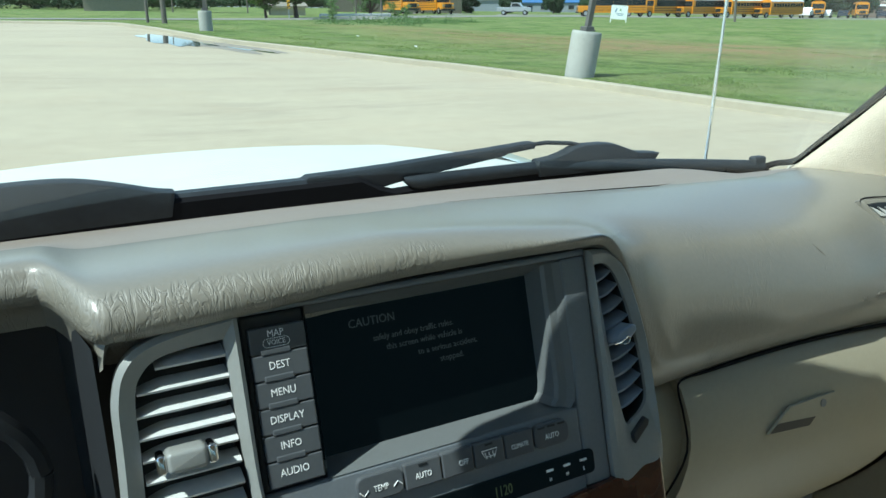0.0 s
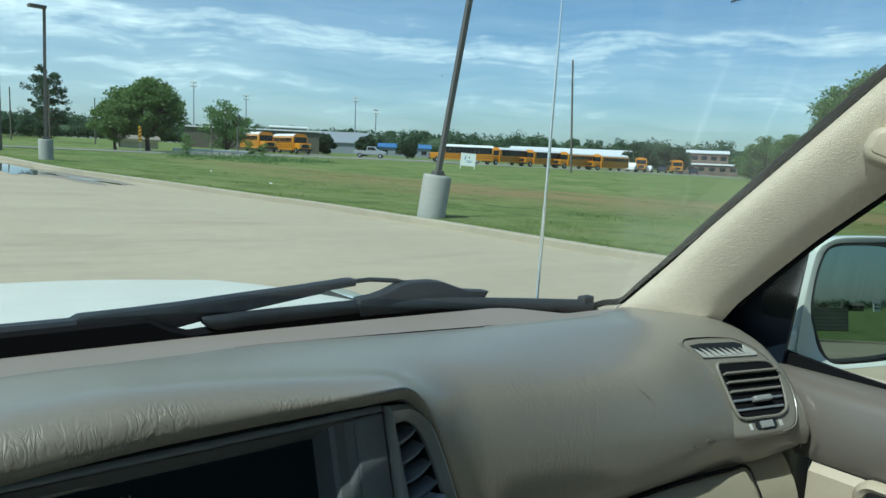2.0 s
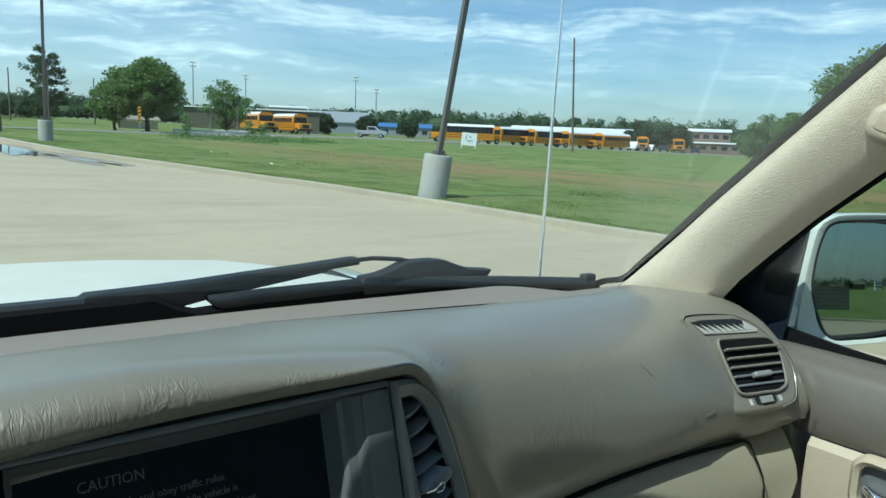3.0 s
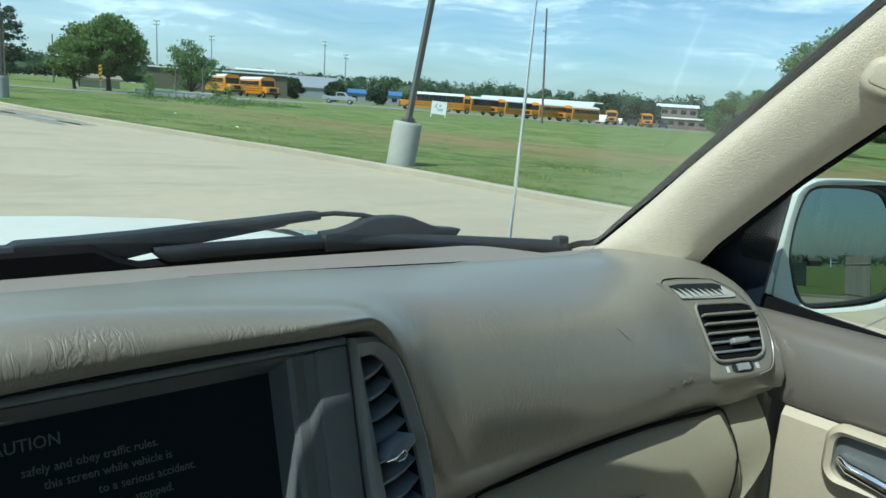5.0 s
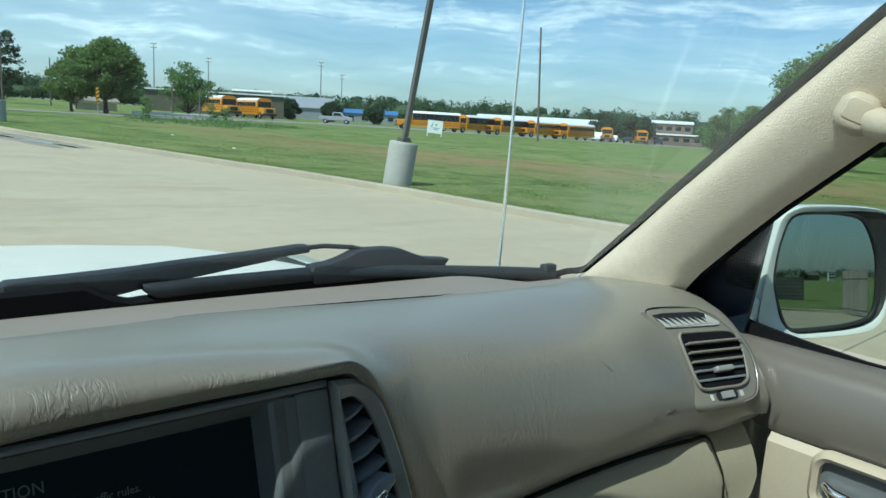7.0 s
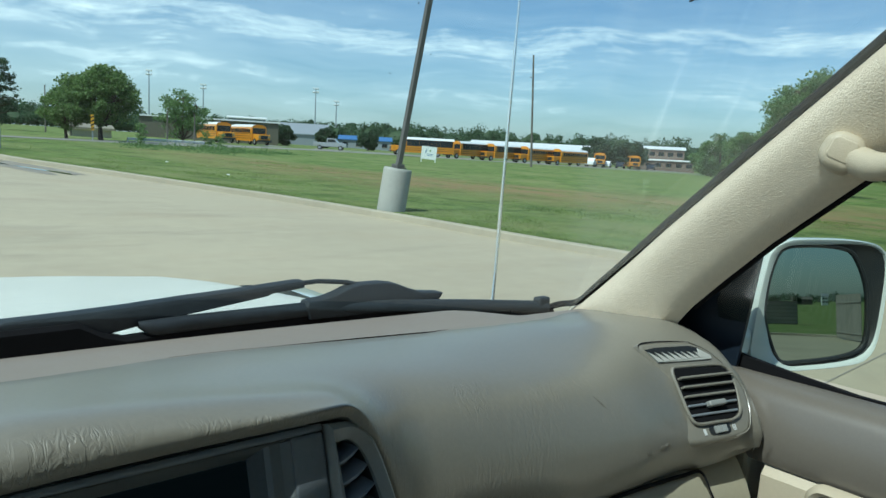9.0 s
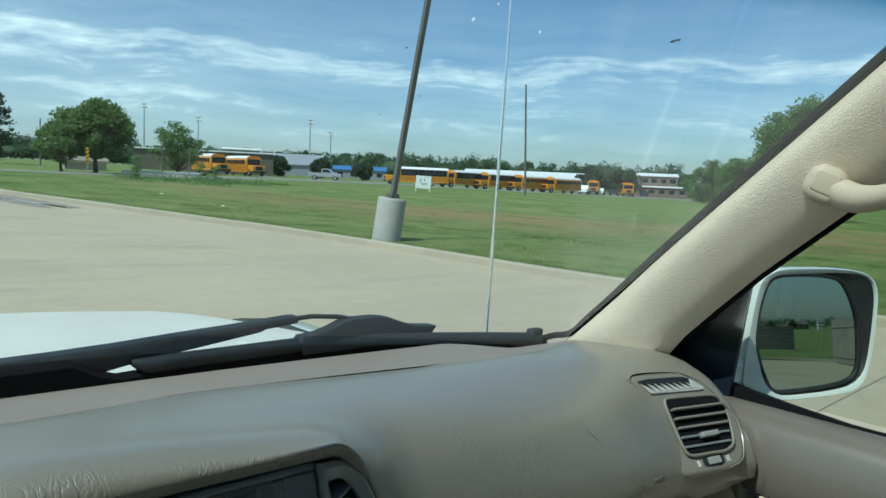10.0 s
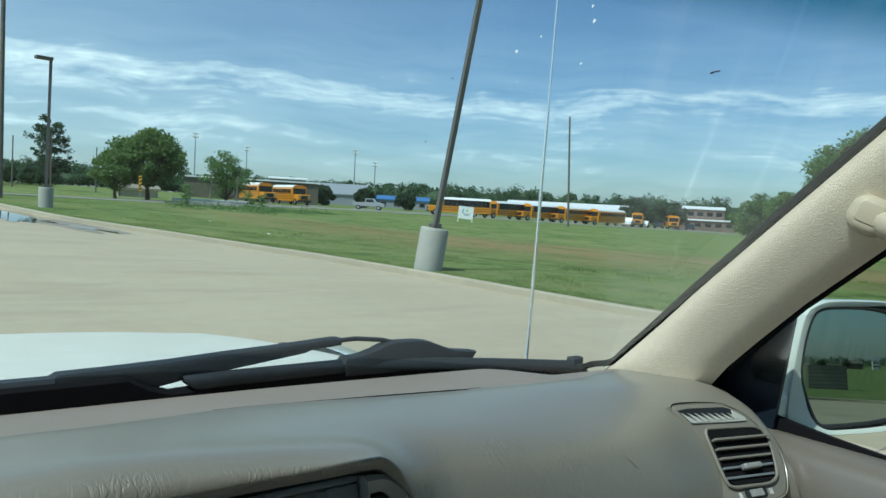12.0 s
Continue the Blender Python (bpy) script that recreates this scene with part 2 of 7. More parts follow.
M_TAN = material("tan_metal_cladding", (0.27, 0.235, 0.17), 0.6, vary=0.08, grain=3)
M_BRICK = material("brown_brick", (0.175, 0.125, 0.10), 0.85, vary=0.15, grain=8)
M_BLUE = material("blue_metal_roof", (0.06, 0.16, 0.36), 0.45, vary=0.08, grain=2)
M_GREYROOF = material("grey_metal_roof", (0.27, 0.29, 0.31), 0.5, vary=0.08, grain=2)
M_BARK = material("tree_bark", (0.10, 0.075, 0.055), 0.95, vary=0.3, grain=12, bump=0.02)
M_FENCE = material("grey_fence_boards", (0.25, 0.23, 0.20), 0.9, vary=0.2, grain=12, bump=0.004, random_object=0.15)
M_SILVER = material("silver_car_paint", (0.45, 0.46, 0.47), 0.25, metal=0.4, vary=0.04, coat=0.4)
M_DARKCAR = material("dark_car_paint", (0.02, 0.022, 0.028), 0.2, vary=0.1, coat=0.5)
M_YELLOWSIGN = material("yellow_sign_sheet", (0.75, 0.40, 0.02), 0.5, vary=0.05)
M_SIGN = material("white_sign_board", (0.75, 0.77, 0.74), 0.5, vary=0.04, grain=4)
M_SIGNBLUE = material("sign_blue_print", (0.10, 0.20, 0.32), 0.5, vary=0.1)
M_SIGNGREEN = material("sign_green_print", (0.2, 0.3, 0.12), 0.5, vary=0.1)


def leaf_material(name, dark, light):
    m = bpy.data.materials.new(name)
    m.use_nodes = True
    n, l = m.node_tree.nodes, m.node_tree.links
    b = n["Principled BSDF"]
    b.inputs["Roughness"].default_value = 0.6
    b.inputs["Specular IOR Level"].default_value = 0.25
    g = n.new("ShaderNodeNewGeometry")
    mix = n.new("ShaderNodeMixRGB")
    mix.inputs[1].default_value = (*dark, 1)
    mix.inputs[2].default_value = (*light, 1)
    l.new(g.outputs["Random Per Island"], mix.inputs[0])
    l.new(mix.outputs[0], b.inputs["Base Color"])
    t = n.new("ShaderNodeBsdfTranslucent")
    l.new(mix.outputs[0], t.inputs["Color"])
    ms = n.new("ShaderNodeMixShader")
    ms.inputs[0].default_value = 0.5
    l.new(b.outputs[0], ms.inputs[1])
    l.new(t.outputs[0], ms.inputs[2])
    l.new(ms.outputs[0], n["Material Output"].inputs["Surface"])
    return m


M_LEAF = leaf_material("oak_leaves", (0.12, 0.19, 0.065), (0.225, 0.315, 0.11))
M_LEAF_LIGHT = leaf_material("light_green_leaves", (0.11, 0.19, 0.065), (0.21, 0.31, 0.115))
M_LEAF_FAR = leaf_material("far_wood_leaves", (0.060, 0.105, 0.055), (0.12, 0.18, 0.090))
M_LEAF_DARK = leaf_material("cedar_leaves", (0.050, 0.088, 0.048), (0.095, 0.145, 0.075))
M_BLADES = leaf_material("grass_blades", (0.17, 0.24, 0.06), (0.32, 0.39, 0.13))


def grass_material():
    m = bpy.data.materials.new("mown_grass")
    m.use_nodes = True
    n, l = m.node_tree.nodes, m.node_tree.links
    b = n["Principled BSDF"]
    b.inputs["Roughness"].default_value = 0.9
    b.inputs["Specular IOR Level"].default_value = 0.1
    co = n.new("ShaderNodeTexCoord")

    def noise_at(scale, detail, rough=0.6):
        t = n.new("ShaderNodeTexNoise")
        t.inputs["Scale"].default_value = scale
        t.inputs["Detail"].default_value = detail
        t.inputs["Roughness"].default_value = rough
        l.new(co.outputs["Object"], t.inputs["Vector"])
        return t.outputs["Fac"]

    def ramp(value, a, b2):
        r = n.new("ShaderNodeMapRange")
        r.inputs["From Min"].default_value, r.inputs["From Max"].default_value = a, b2
        l.new(value, r.inputs["Value"])
        return r.outputs[0]

    def blend(fac, one, two):
        x = n.new("ShaderNodeMixRGB")
        l.new(fac, x.inputs[0])
        for k, v in ((1, one), (2, two)):
            if isinstance(v, tuple):
                x.inputs[k].default_value = (*v, 1)
            else:
                l.new(v, x.inputs[k])
        return x.outputs[0]

    green = blend(ramp(noise_at(6.5, 12, 0.8), 0.34, 0.66), (0.095, 0.145, 0.038), (0.250, 0.310, 0.100))
    green = blend(ramp(noise_at(0.75, 10, 0.8), 0.45, 0.60), green, (0.075, 0.118, 0.032))
    green = blend(ramp(noise_at(0.16, 9, 0.75), 0.47, 0.66), green, (0.235, 0.245, 0.100))
    green = blend(ramp(noise_at(0.42, 12, 0.85), 0.625, 0.67), green, (0.035, 0.055, 0.020))
    # a dry, weedy strip along the swale, at 38 to 62 m along the field's slope
    sep = n.new("ShaderNodeSeparateXYZ")
    l.new(co.outputs["Object"], sep.inputs[0])
    along = n.new("ShaderNodeVectorMath")
    along.operation = "DOT_PRODUCT"
    along.inputs[1].default_value = (0.74, 0.67, 0)
    l.new(co.outputs["Object"], along.inputs[0])
    off = n.new("ShaderNodeMath")
    off.operation = "SUBTRACT"
    off.inputs[1].default_value = 32.0
    l.new(along.outputs["Value"], off.inputs[0])
    dist = n.new("ShaderNodeMath")
    dist.operation = "ABSOLUTE"
    l.new(off.outputs[0], dist.inputs[0])
    strip = ramp(dist.outputs[0], 13.0, 4.0)
    inside = n.new("ShaderNodeMath")
    inside.operation = "MULTIPLY"
    l.new(strip, inside.inputs[0])
    l.new(ramp(sep.outputs["X"], 11.0, 18.0), inside.inputs[1])
    strip = inside.outputs[0]
    patch = ramp(noise_at(0.26, 12, 0.88), 0.40, 0.56)
    both = n.new("ShaderNodeMath")
    both.operation = "MULTIPLY"
    l.new(strip, both.inputs[0])
    l.new(patch, both.inputs[1])
    col = blend(both.outputs[0], green, (0.275, 0.195, 0.100))
    l.new(col, b.inputs["Base Color"])
    bp = n.new("ShaderNodeBump")
    bp.inputs["Distance"].default_value = 0.05
    l.new(noise_at(9, 8, 0.8), bp.inputs["Height"])
    l.new(bp.outputs[0], b.inputs["Normal"])
    return m


M_GRASS = grass_material()


def creased_vinyl():
    """The dashboard's vinyl: fine grain, and patches of upright creases where the skin has shrunk."""
    m = M_VINYL.copy()
    m.name = "creased_vinyl"
    n, l = m.node_tree.nodes, m.node_tree.links
    old = [x for x in n if x.type == "BUMP"][0]
    co = n.new("ShaderNodeTexCoord")
    mp = n.new("ShaderNodeMapping")
    mp.inputs["Scale"].default_value = (175, 62, 62)
    l.new(co.outputs["Object"], mp.inputs["Vector"])
    t = n.new("ShaderNodeTexNoise")
    t.inputs["Scale"].default_value = 1.0
    t.inputs["Detail"].default_value = 3.0
    t.inputs["Distortion"].default_value = 1.0
    l.new(mp.outputs[0], t.inputs["Vector"])
    off = n.new("ShaderNodeMath")
    off.operation = "SUBTRACT"
    off.inputs[1].default_value = 0.5
    l.new(t.outputs["Fac"], off.inputs[0])
    ab = n.new("ShaderNodeMath")
    ab.operation = "ABSOLUTE"
    l.new(off.outputs[0], ab.inputs[0])
    thin = n.new("ShaderNodeMapRange")
    thin.inputs["From Min"].default_value, thin.inputs["From Max"].default_value = 0.0, 0.10
    l.new(ab.outputs[0], thin.inputs["Value"])
    area = n.new("ShaderNodeTexNoise")
    area.inputs["Scale"].default_value = 10.0
    l.new(co.outputs["Object"], area.inputs["Vector"])
    where = n.new("ShaderNodeMapRange")
    where.inputs["From Min"].default_value, where.inputs["From Max"].default_value = 0.36, 0.54
    l.new(area.outputs["Fac"], where.inputs["Value"])
    g = n.new("ShaderNodeNewGeometry")
    nz = n.new("ShaderNodeSeparateXYZ")
    l.new(g.outputs["Normal"], nz.inputs[0])
    up = n.new("ShaderNodeMapRange")
    up.inputs["From Min"].default_value, up.inputs["From Max"].default_value = 0.955, 0.86
    l.new(nz.outputs["Z"], up.inputs["Value"])
    px = n.new("ShaderNodeSeparateXYZ")
    l.new(co.outputs["Object"], px.inputs[0])
    near = n.new("ShaderNodeMapRange")
    near.inputs["From Min"].default_value, near.inputs["From Max"].default_value = 0.76, 0.54
    near.inputs["To Min"].default_value = 0.45
    l.new(px.outputs["X"], near.inputs["Value"])
    some = n.new("ShaderNodeMath")
    some.operation = "MULTIPLY"
    l.new(where.outputs[0], some.inputs[0])
    l.new(near.outputs[0], some.inputs[1])
    both = n.new("ShaderNodeMath")
    both.operation = "MULTIPLY"
    l.new(some.outputs[0], both.inputs[0])
    l.new(up.outputs[0], both.inputs[1])
    inv = n.new("ShaderNodeMath")
    inv.operation = "MULTIPLY"
    l.new(both.outputs[0], inv.inputs[0])
    l.new(thin.outputs[0], inv.inputs[1])
    b2 = n.new("ShaderNodeBump")
    b2.inputs["Distance"].default_value = 0.00032
    l.new(inv.outputs[0], b2.inputs["Height"])
    l.new(old.outputs[0], b2.inputs["Normal"])
    l.new(b2.outputs[0], n["Principled BSDF"].inputs["Normal"])
    return m


M_CREASED = creased_vinyl()
for vinyl in (M_VINYL, M_CREASED):
    sheen = vinyl.node_tree.nodes["Principled BSDF"]
    sheen.inputs["Coat Weight"].default_value = 0.55
    sheen.inputs["Coat Roughness"].default_value = 0.23


def window_glass(name, tint=None):
    """Thin clear glass: mostly clear, with a gloss that grows at flat angles. tint: colour of the shade band at the top."""
    m = bpy.data.materials.new(name)
    m.use_nodes = True
    n, l = m.node_tree.nodes, m.node_tree.links
    n.remove(n["Principled BSDF"])
    clear = n.new("ShaderNodeBsdfTransparent")
    clear.inputs["Color"].default_value = (0.93, 0.97, 0.94, 1)
    gloss = n.new("ShaderNodeBsdfGlossy")
    gloss.inputs["Roughness"].default_value = 0.02
    fr = n.new("ShaderNodeFresnel")
    fr.inputs["IOR"].default_value = 1.35
    ms = n.new("ShaderNodeMixShader")
    l.new(fr.outputs[0], ms.inputs[0])
    l.new(clear.outputs[0], ms.inputs[1])
    l.new(gloss.outputs[0], ms.inputs[2])
    l.new(ms.outputs[0], n["Material Output"].inputs["Surface"])
    if tint:
        co = n.new("ShaderNodeTexCoord")
        sep = n.new("ShaderNodeSeparateXYZ")
        l.new(co.outputs["Object"], sep.inputs[0])
        r = n.new("ShaderNodeMapRange")
        r.inputs["From Min"].default_value, r.inputs["From Max"].default_value = 1.668, 1.690
        l.new(sep.outputs["Z"], r.inputs["Value"])
        mx = n.new("ShaderNodeMixRGB")
        mx.inputs[1].default_value = (0.93, 0.97, 0.94, 1)
        mx.inputs[2].default_value = (*tint, 1)
        l.new(r.outputs[0], mx.inputs[0])
        l.new(mx.outputs[0], clear.inputs["Color"])
        # dust film on the glass outside the sweep of the wiper, and faint smears elsewhere
        edge = n.new("ShaderNodeVectorMath")
        edge.operation = "DOT_PRODUCT"
        edge.inputs[1].default_value = (0.68, 0, 0.733)
        l.new(co.outputs["Object"], edge.inputs[0])
        swept = n.new("ShaderNodeMapRange")
        swept.inputs["From Min"].default_value, swept.inputs["From Max"].default_value = 1.618, 1.640
        swept.inputs["To Min"].default_value, swept.inputs["To Max"].default_value = 0.003, 0.062
        l.new(edge.outputs["Value"], swept.inputs["Value"])
        smear = n.new("ShaderNodeTexNoise")
        smear.inputs["Scale"].default_value = 7.0
        smear.inputs["Detail"].default_value = 5.0
        smear.inputs["Distortion"].default_value = 1.5
        l.new(co.outputs["Object"], smear.inputs["Vector"])
        spread = n.new("ShaderNodeMapRange")
        spread.inputs["From Min"].default_value, spread.inputs["From Max"].default_value = 0.3, 0.7
        spread.inputs["To Min"].default_value, spread.inputs["To Max"].default_value = 0.55, 1.3
        l.new(smear.outputs["Fac"], spread.inputs["Value"])
        much = n.new("ShaderNodeMath")
        much.operation = "MULTIPLY"
        l.new(swept.outputs[0], much.inputs[0])
        l.new(spread.outputs[0], much.inputs[1])
        dust = n.new("ShaderNodeBsdfTranslucent")
        dust.inputs["Color"].default_value = (0.80, 0.78, 0.66, 1)
        film = n.new("ShaderNodeMixShader")
        l.new(much.outputs[0], film.inputs[0])
        l.new(ms.outputs[0], film.inputs[1])
        l.new(dust.outputs[0], film.inputs[2])
        l.new(film.outputs[0], n["Material Output"].inputs["Surface"])
    return m


M_WINDSHIELD = window_glass("windshield_glass", (0.05, 0.42, 0.48))
M_SIDEGLASS = window_glass("tinted_side_glass")
M_SIDEGLASS.node_tree.nodes["Transparent BSDF"].inputs["Color"].default_value = (0.73, 0.78, 0.70, 1)
M_PRIVACY = window_glass("privacy_glass")
M_PRIVACY.node_tree.nodes["Transparent BSDF"].inputs["Color"].default_value = (0.34, 0.36, 0.33, 1)
M_DRIED = bpy.data.materials.new("dried_spot")
M_DRIED.use_nodes = True
dried = M_DRIED.node_tree.nodes.new("ShaderNodeBsdfTranslucent")
dried.inputs["Color"].default_value = (0.85, 0.87, 0.82, 1)
M_DRIED.node_tree.links.new(dried.outputs[0], M_DRIED.node_tree.nodes["Material Output"].inputs["Surface"])
M_MIRROR = material("mirror_silver", (0.34, 0.39, 0.375), 0.01, metal=1.0, vary=0.01)


# ---- mesh helpers ----
def empty(name):
    return new(name)


def part(name, bm, mat, parent=None, label="", smooth=False, kind=""):
    """Links a bmesh as one mesh object under a thing or a part."""
    me = bpy.data.meshes.new(name)
    bm.normal_update()
    bm.to_mesh(me)
    bm.free()
    for mm in (mat if isinstance(mat, (list, tuple)) else [mat]):
        me.materials.append(mm)
    if smooth:
        me.polygons.foreach_set("use_smooth", [True] * len(me.polygons))
        if hasattr(me, "set_sharp_from_angle"):
            me.set_sharp_from_angle(angle=radians(40))
    ob = new(name, me)
    if parent is not None:
        ob.parent = parent
    tagged(ob, label=label, kind=kind)
    return ob


def box(bm, x0, x1, y0, y1, z0, z1, m=None, bevel=0.0, seg=2):
    """A box, bevelled, in the frame m."""
    res = bmesh.ops.create_cube(bm, size=1.0)
    vs = res["verts"]
    bmesh.ops.transform(bm, matrix=Matrix.Translation(((x0 + x1) / 2, (y0 + y1) / 2, (z0 + z1) / 2)) @ Matrix.Diagonal((x1 - x0, y1 - y0, z1 - z0, 1)), verts=vs)
    if bevel:
        es = list({e for v in vs for e in v.link_edges})
        r = bmesh.ops.bevel(bm, geom=es, offset=bevel, segments=seg, affect="EDGES", profile=0.5)
        vs = list({v for f in r["faces"] for v in f.verts} | {v for v in vs if v.is_valid})
    if m is not None:
        bmesh.ops.transform(bm, matrix=m, verts=vs)
    return vs


def prism(bm, outline, w0, w1, m=None, bevel=0.0, seg=2):
    """A closed outline of (u, v) drawn out from w0 to w1."""
    vs0 = [bm.verts.new((u, v, w0)) for u, v in outline]
    vs1 = [bm.verts.new((u, v, w1)) for u, v in outline]
    n = len(outline)
    fs = [bm.faces.new(vs0[::-1]), bm.faces.new(vs1)]
    for i in range(n):
        j = (i + 1) % n
        fs.append(bm.faces.new((vs0[i], vs0[j], vs1[j], vs1[i])))
    vs = vs0 + vs1
    bmesh.ops.recalc_face_normals(bm, faces=fs)
    if bevel:
        es = list(fs[1].edges)
        r = bmesh.ops.bevel(bm, geom=es, offset=bevel, segments=seg, affect="EDGES", profile=0.5)
        vs = list({v for f in r["faces"] for v in f.verts} | {v for v in vs if v.is_valid})
    if m is not None:
        bmesh.ops.transform(bm, matrix=m, verts=vs)
    return vs


def tube(bm, points, radius, sides=8, caps=True):
    """A round tube along points; radius may be a list. Returns its rings."""
    pts = [Vector(p) for p in points]
    rings = []
    for i, p in enumerate(pts):
        d = (pts[min(i + 1, len(pts) - 1)] - pts[max(i - 1, 0)]).normalized()
        a = d.orthogonal() if i == 0 else (prev - d * prev.dot(d))
        a.normalize()
        prev = a
        b = d.cross(a)
        r = radius[i] if isinstance(radius, (list, tuple)) else radius
        rings.append([bm.verts.new(p + (a * math.cos(t) + b * math.sin(t)) * r) for t in [2 * math.pi * k / sides for k in range(sides)]])
    for q, w in zip(rings, rings[1:]):
        for k in range(sides):
            bm.faces.new((q[k], q[(k + 1) % sides], w[(k + 1) % sides], w[k]))
    if caps:
        bm.faces.new(rings[0][::-1])
        bm.faces.new(rings[-1])
    return rings


def sheet(bm, rows):
    """A grid of faces through rows of points."""
    grid = [[bm.verts.new(p) for p in row] for row in rows]
    for a, b in zip(grid, grid[1:]):
        for i in range(len(a) - 1):
            bm.faces.new((a[i], a[i + 1], b[i + 1], b[i]))
    return grid


def rounded(u0, u1, v0, v1, r, n=5):
    """A rectangle's outline with round corners."""
    pts = []
    for cu, cv, a0 in ((u1 - r, v1 - r, 0), (u0 + r, v1 - r, 90), (u0 + r, v0 + r, 180), (u1 - r, v0 + r, 270)):
        for k in range(n + 1):
            a = radians(a0 + 90 * k / n)
            pts.append((cu + r * math.cos(a), cv + r * math.sin(a)))
    return pts


def step(a, b, x):
    t = min(1, max(0, (x - a) / (b - a)))
    return t * t * (3 - 2 * t)


def mixed(p, q, s):
    return tuple(a + (b - a) * s for a, b in zip(p, q))


def spline(points, n):
    """n points on a smooth curve through the given ones."""
    pts = [Vector(p) for p in points]
    pts = [pts[0] * 2 - pts[1]] + pts + [pts[-1] * 2 - pts[-2]]
    out = []
    m = len(pts) - 3
    for k in range(n):
        s = k / (n - 1) * m
        i = min(int(s), m - 1)
        t = s - i
        a, b, c, d = pts[i:i + 4]
        out.append(0.5 * (2 * b + (c - a) * t + (2 * a - 5 * b + 4 * c - d) * t * t + (3 * b - a - 3 * c + d) * t ** 3))
    return out


def lettering(text, size, mat, parent, m, name="lettering", squeeze=1.0, align="CENTER"):
    """Raised flat letters, as a mesh, standing in the frame m (x along the line, y up)."""
    cu = bpy.data.curves.new("letters", "FONT")
    cu.body, cu.size, cu.align_x, cu.align_y = text, size, align, "CENTER"
    cu.extrude = 0.0002
    cu.resolution_u = 2
    tmp = bpy.data.objects.new("letters", cu)
    me = bpy.data.meshes.new_from_object(tmp)
    bpy.data.objects.remove(tmp)
    bpy.data.curves.remove(cu)
    me.transform(m @ Matrix.Diagonal((squeeze, 1, 1, 1)))
    me.materials.clear()
    me.materials.append(mat)
    ob = new(name, me)
    ob.parent = parent
    return ob


# ---- the land ----
def land(x, y):
    """Height of the ground: it falls gently to the right, and the lot rises towards its far left corner."""
    s = 0.77 * x - 0.64 * y
    near = max(0.0, min(1.0, (70 - math.hypot(x, y)) / 30))
    far = max(0.0, min(1.0, (700 - math.hypot(x, y)) / 500))
    return -0.0175 * s * far + 0.025 * max(0.0, min(15.0, -s - 5)) * near


LOT_C = Vector((-15.0, 8.0))
KERB_LINE = [(10.0, 7.0), (9.82, 8.4), (9.72, 9.8), (9.62, 11.3), (9.46, 13.0), (9.26, 14.8), (8.95, 17.0), (8.35, 19.0), (7.75, 20.6), (7.05, 22.4), (6.2, 24.4), (5.25, 26.8), (4.4, 31.0), (3.6, 35.0), (1.2, 43.0), (-10, 50), (-30, 48), (-48, 36), (-55, 12), (-48, -14), (-25, -38), (-5, -41.0), (9.0, -43.0), (14.0, -30.0), (12.6, -8.0), (11.0, 1.0), (10.35, 4.6)]
loop = spline([(x, y, 0) for x, y in KERB_LINE + KERB_LINE[:1]], 541)[:-1]

# grass: one sheet from the kerb to the horizon
bm = bmesh.new()
offs = [0.10, 0.5, 1.2, 2.5, 4.5, 7, 10, 14, 19, 26, 35, 48, 66, 90, 125, 180, 280, 480, 1000, 2200, 4600]
rows = []
for o in offs:
    row = []
    for p in loop[::2] + [loop[0]]:
        d = Vector((p.x, p.y)) - LOT_C
        d.normalize()
        q = Vector((p.x, p.y)) + d * o
        swale = -0.35 * math.exp(-((o - 24) / 9) ** 2) * step(18, 34, q.x)
        lump = 0.05 * noise.noise(Vector((q.x * 0.15, q.y * 0.15, 0))) * min(1, o / 5)
        row.append((q.x, q.y, land(q.x, q.y) + 0.10 + 0.02 * min(1, o) + swale + lump))
    rows.append(row)
sheet(bm, rows)
part("ground", bm, M_GRASS, None, smooth=True)
tagged(bpy.data.objects["ground"], "mown green grass field with dry weedy patches", "grass", kind="structure")

# concrete lot
bm = bmesh.new()
rows = []
for f in (0.0, 0.15, 0.3, 0.45, 0.6, 0.7, 0.8, 0.87, 0.93, 0.97, 1.0):
    row = []
    for p in loop[::2] + [loop[0]]:
        q = LOT_C + (Vector((p.x, p.y)) - LOT_C) * f
        row.append((q.x, q.y, land(q.x, q.y)))
    rows.append(row)
sheet(bm, rows)
lot = part("pavement", bm, M_CONCRETE, None, smooth=True)
tagged(lot, "pale dusty concrete parking lot with faint stains", "parking lot", kind="structure")


def ground_strip(name, pts, width, mat, lift, parent=None, step_len=1.0):
    """A flat strip that follows the land along a line."""
    line = spline([(x, y, 0) for x, y in pts], max(6, int(sum((Vector(b) - Vector(a)).length for a, b in zip(pts, pts[1:])) / step_len)))
    b = bmesh.new()
    a_row, b_row = [], []
    for i, p in enumerate(line):
        d = (line[min(i + 1, len(line) - 1)] - line[max(i - 1, 0)])
        nrm = Vector((-d.y, d.x)).normalized() * width / 2
        for row, sgn in ((a_row, 1), (b_row, -1)):
            x, y = p.x + nrm.x * sgn, p.y + nrm.y * sgn
            row.append((x, y, land(x, y) + lift))
    sheet(b, [a_row, b_row])
    return part(name, b, mat, parent)


M_JOINT = material("joint_sealant", (0.27, 0.24, 0.20), 0.9, vary=0.2, grain=20)
for pts in ([(3.5, 2.05), (7.6, 2.31), (10.9, 2.5)],):
    tagged(ground_strip("joint", pts, 0.012, M_JOINT, 0.004, lot), kind="")

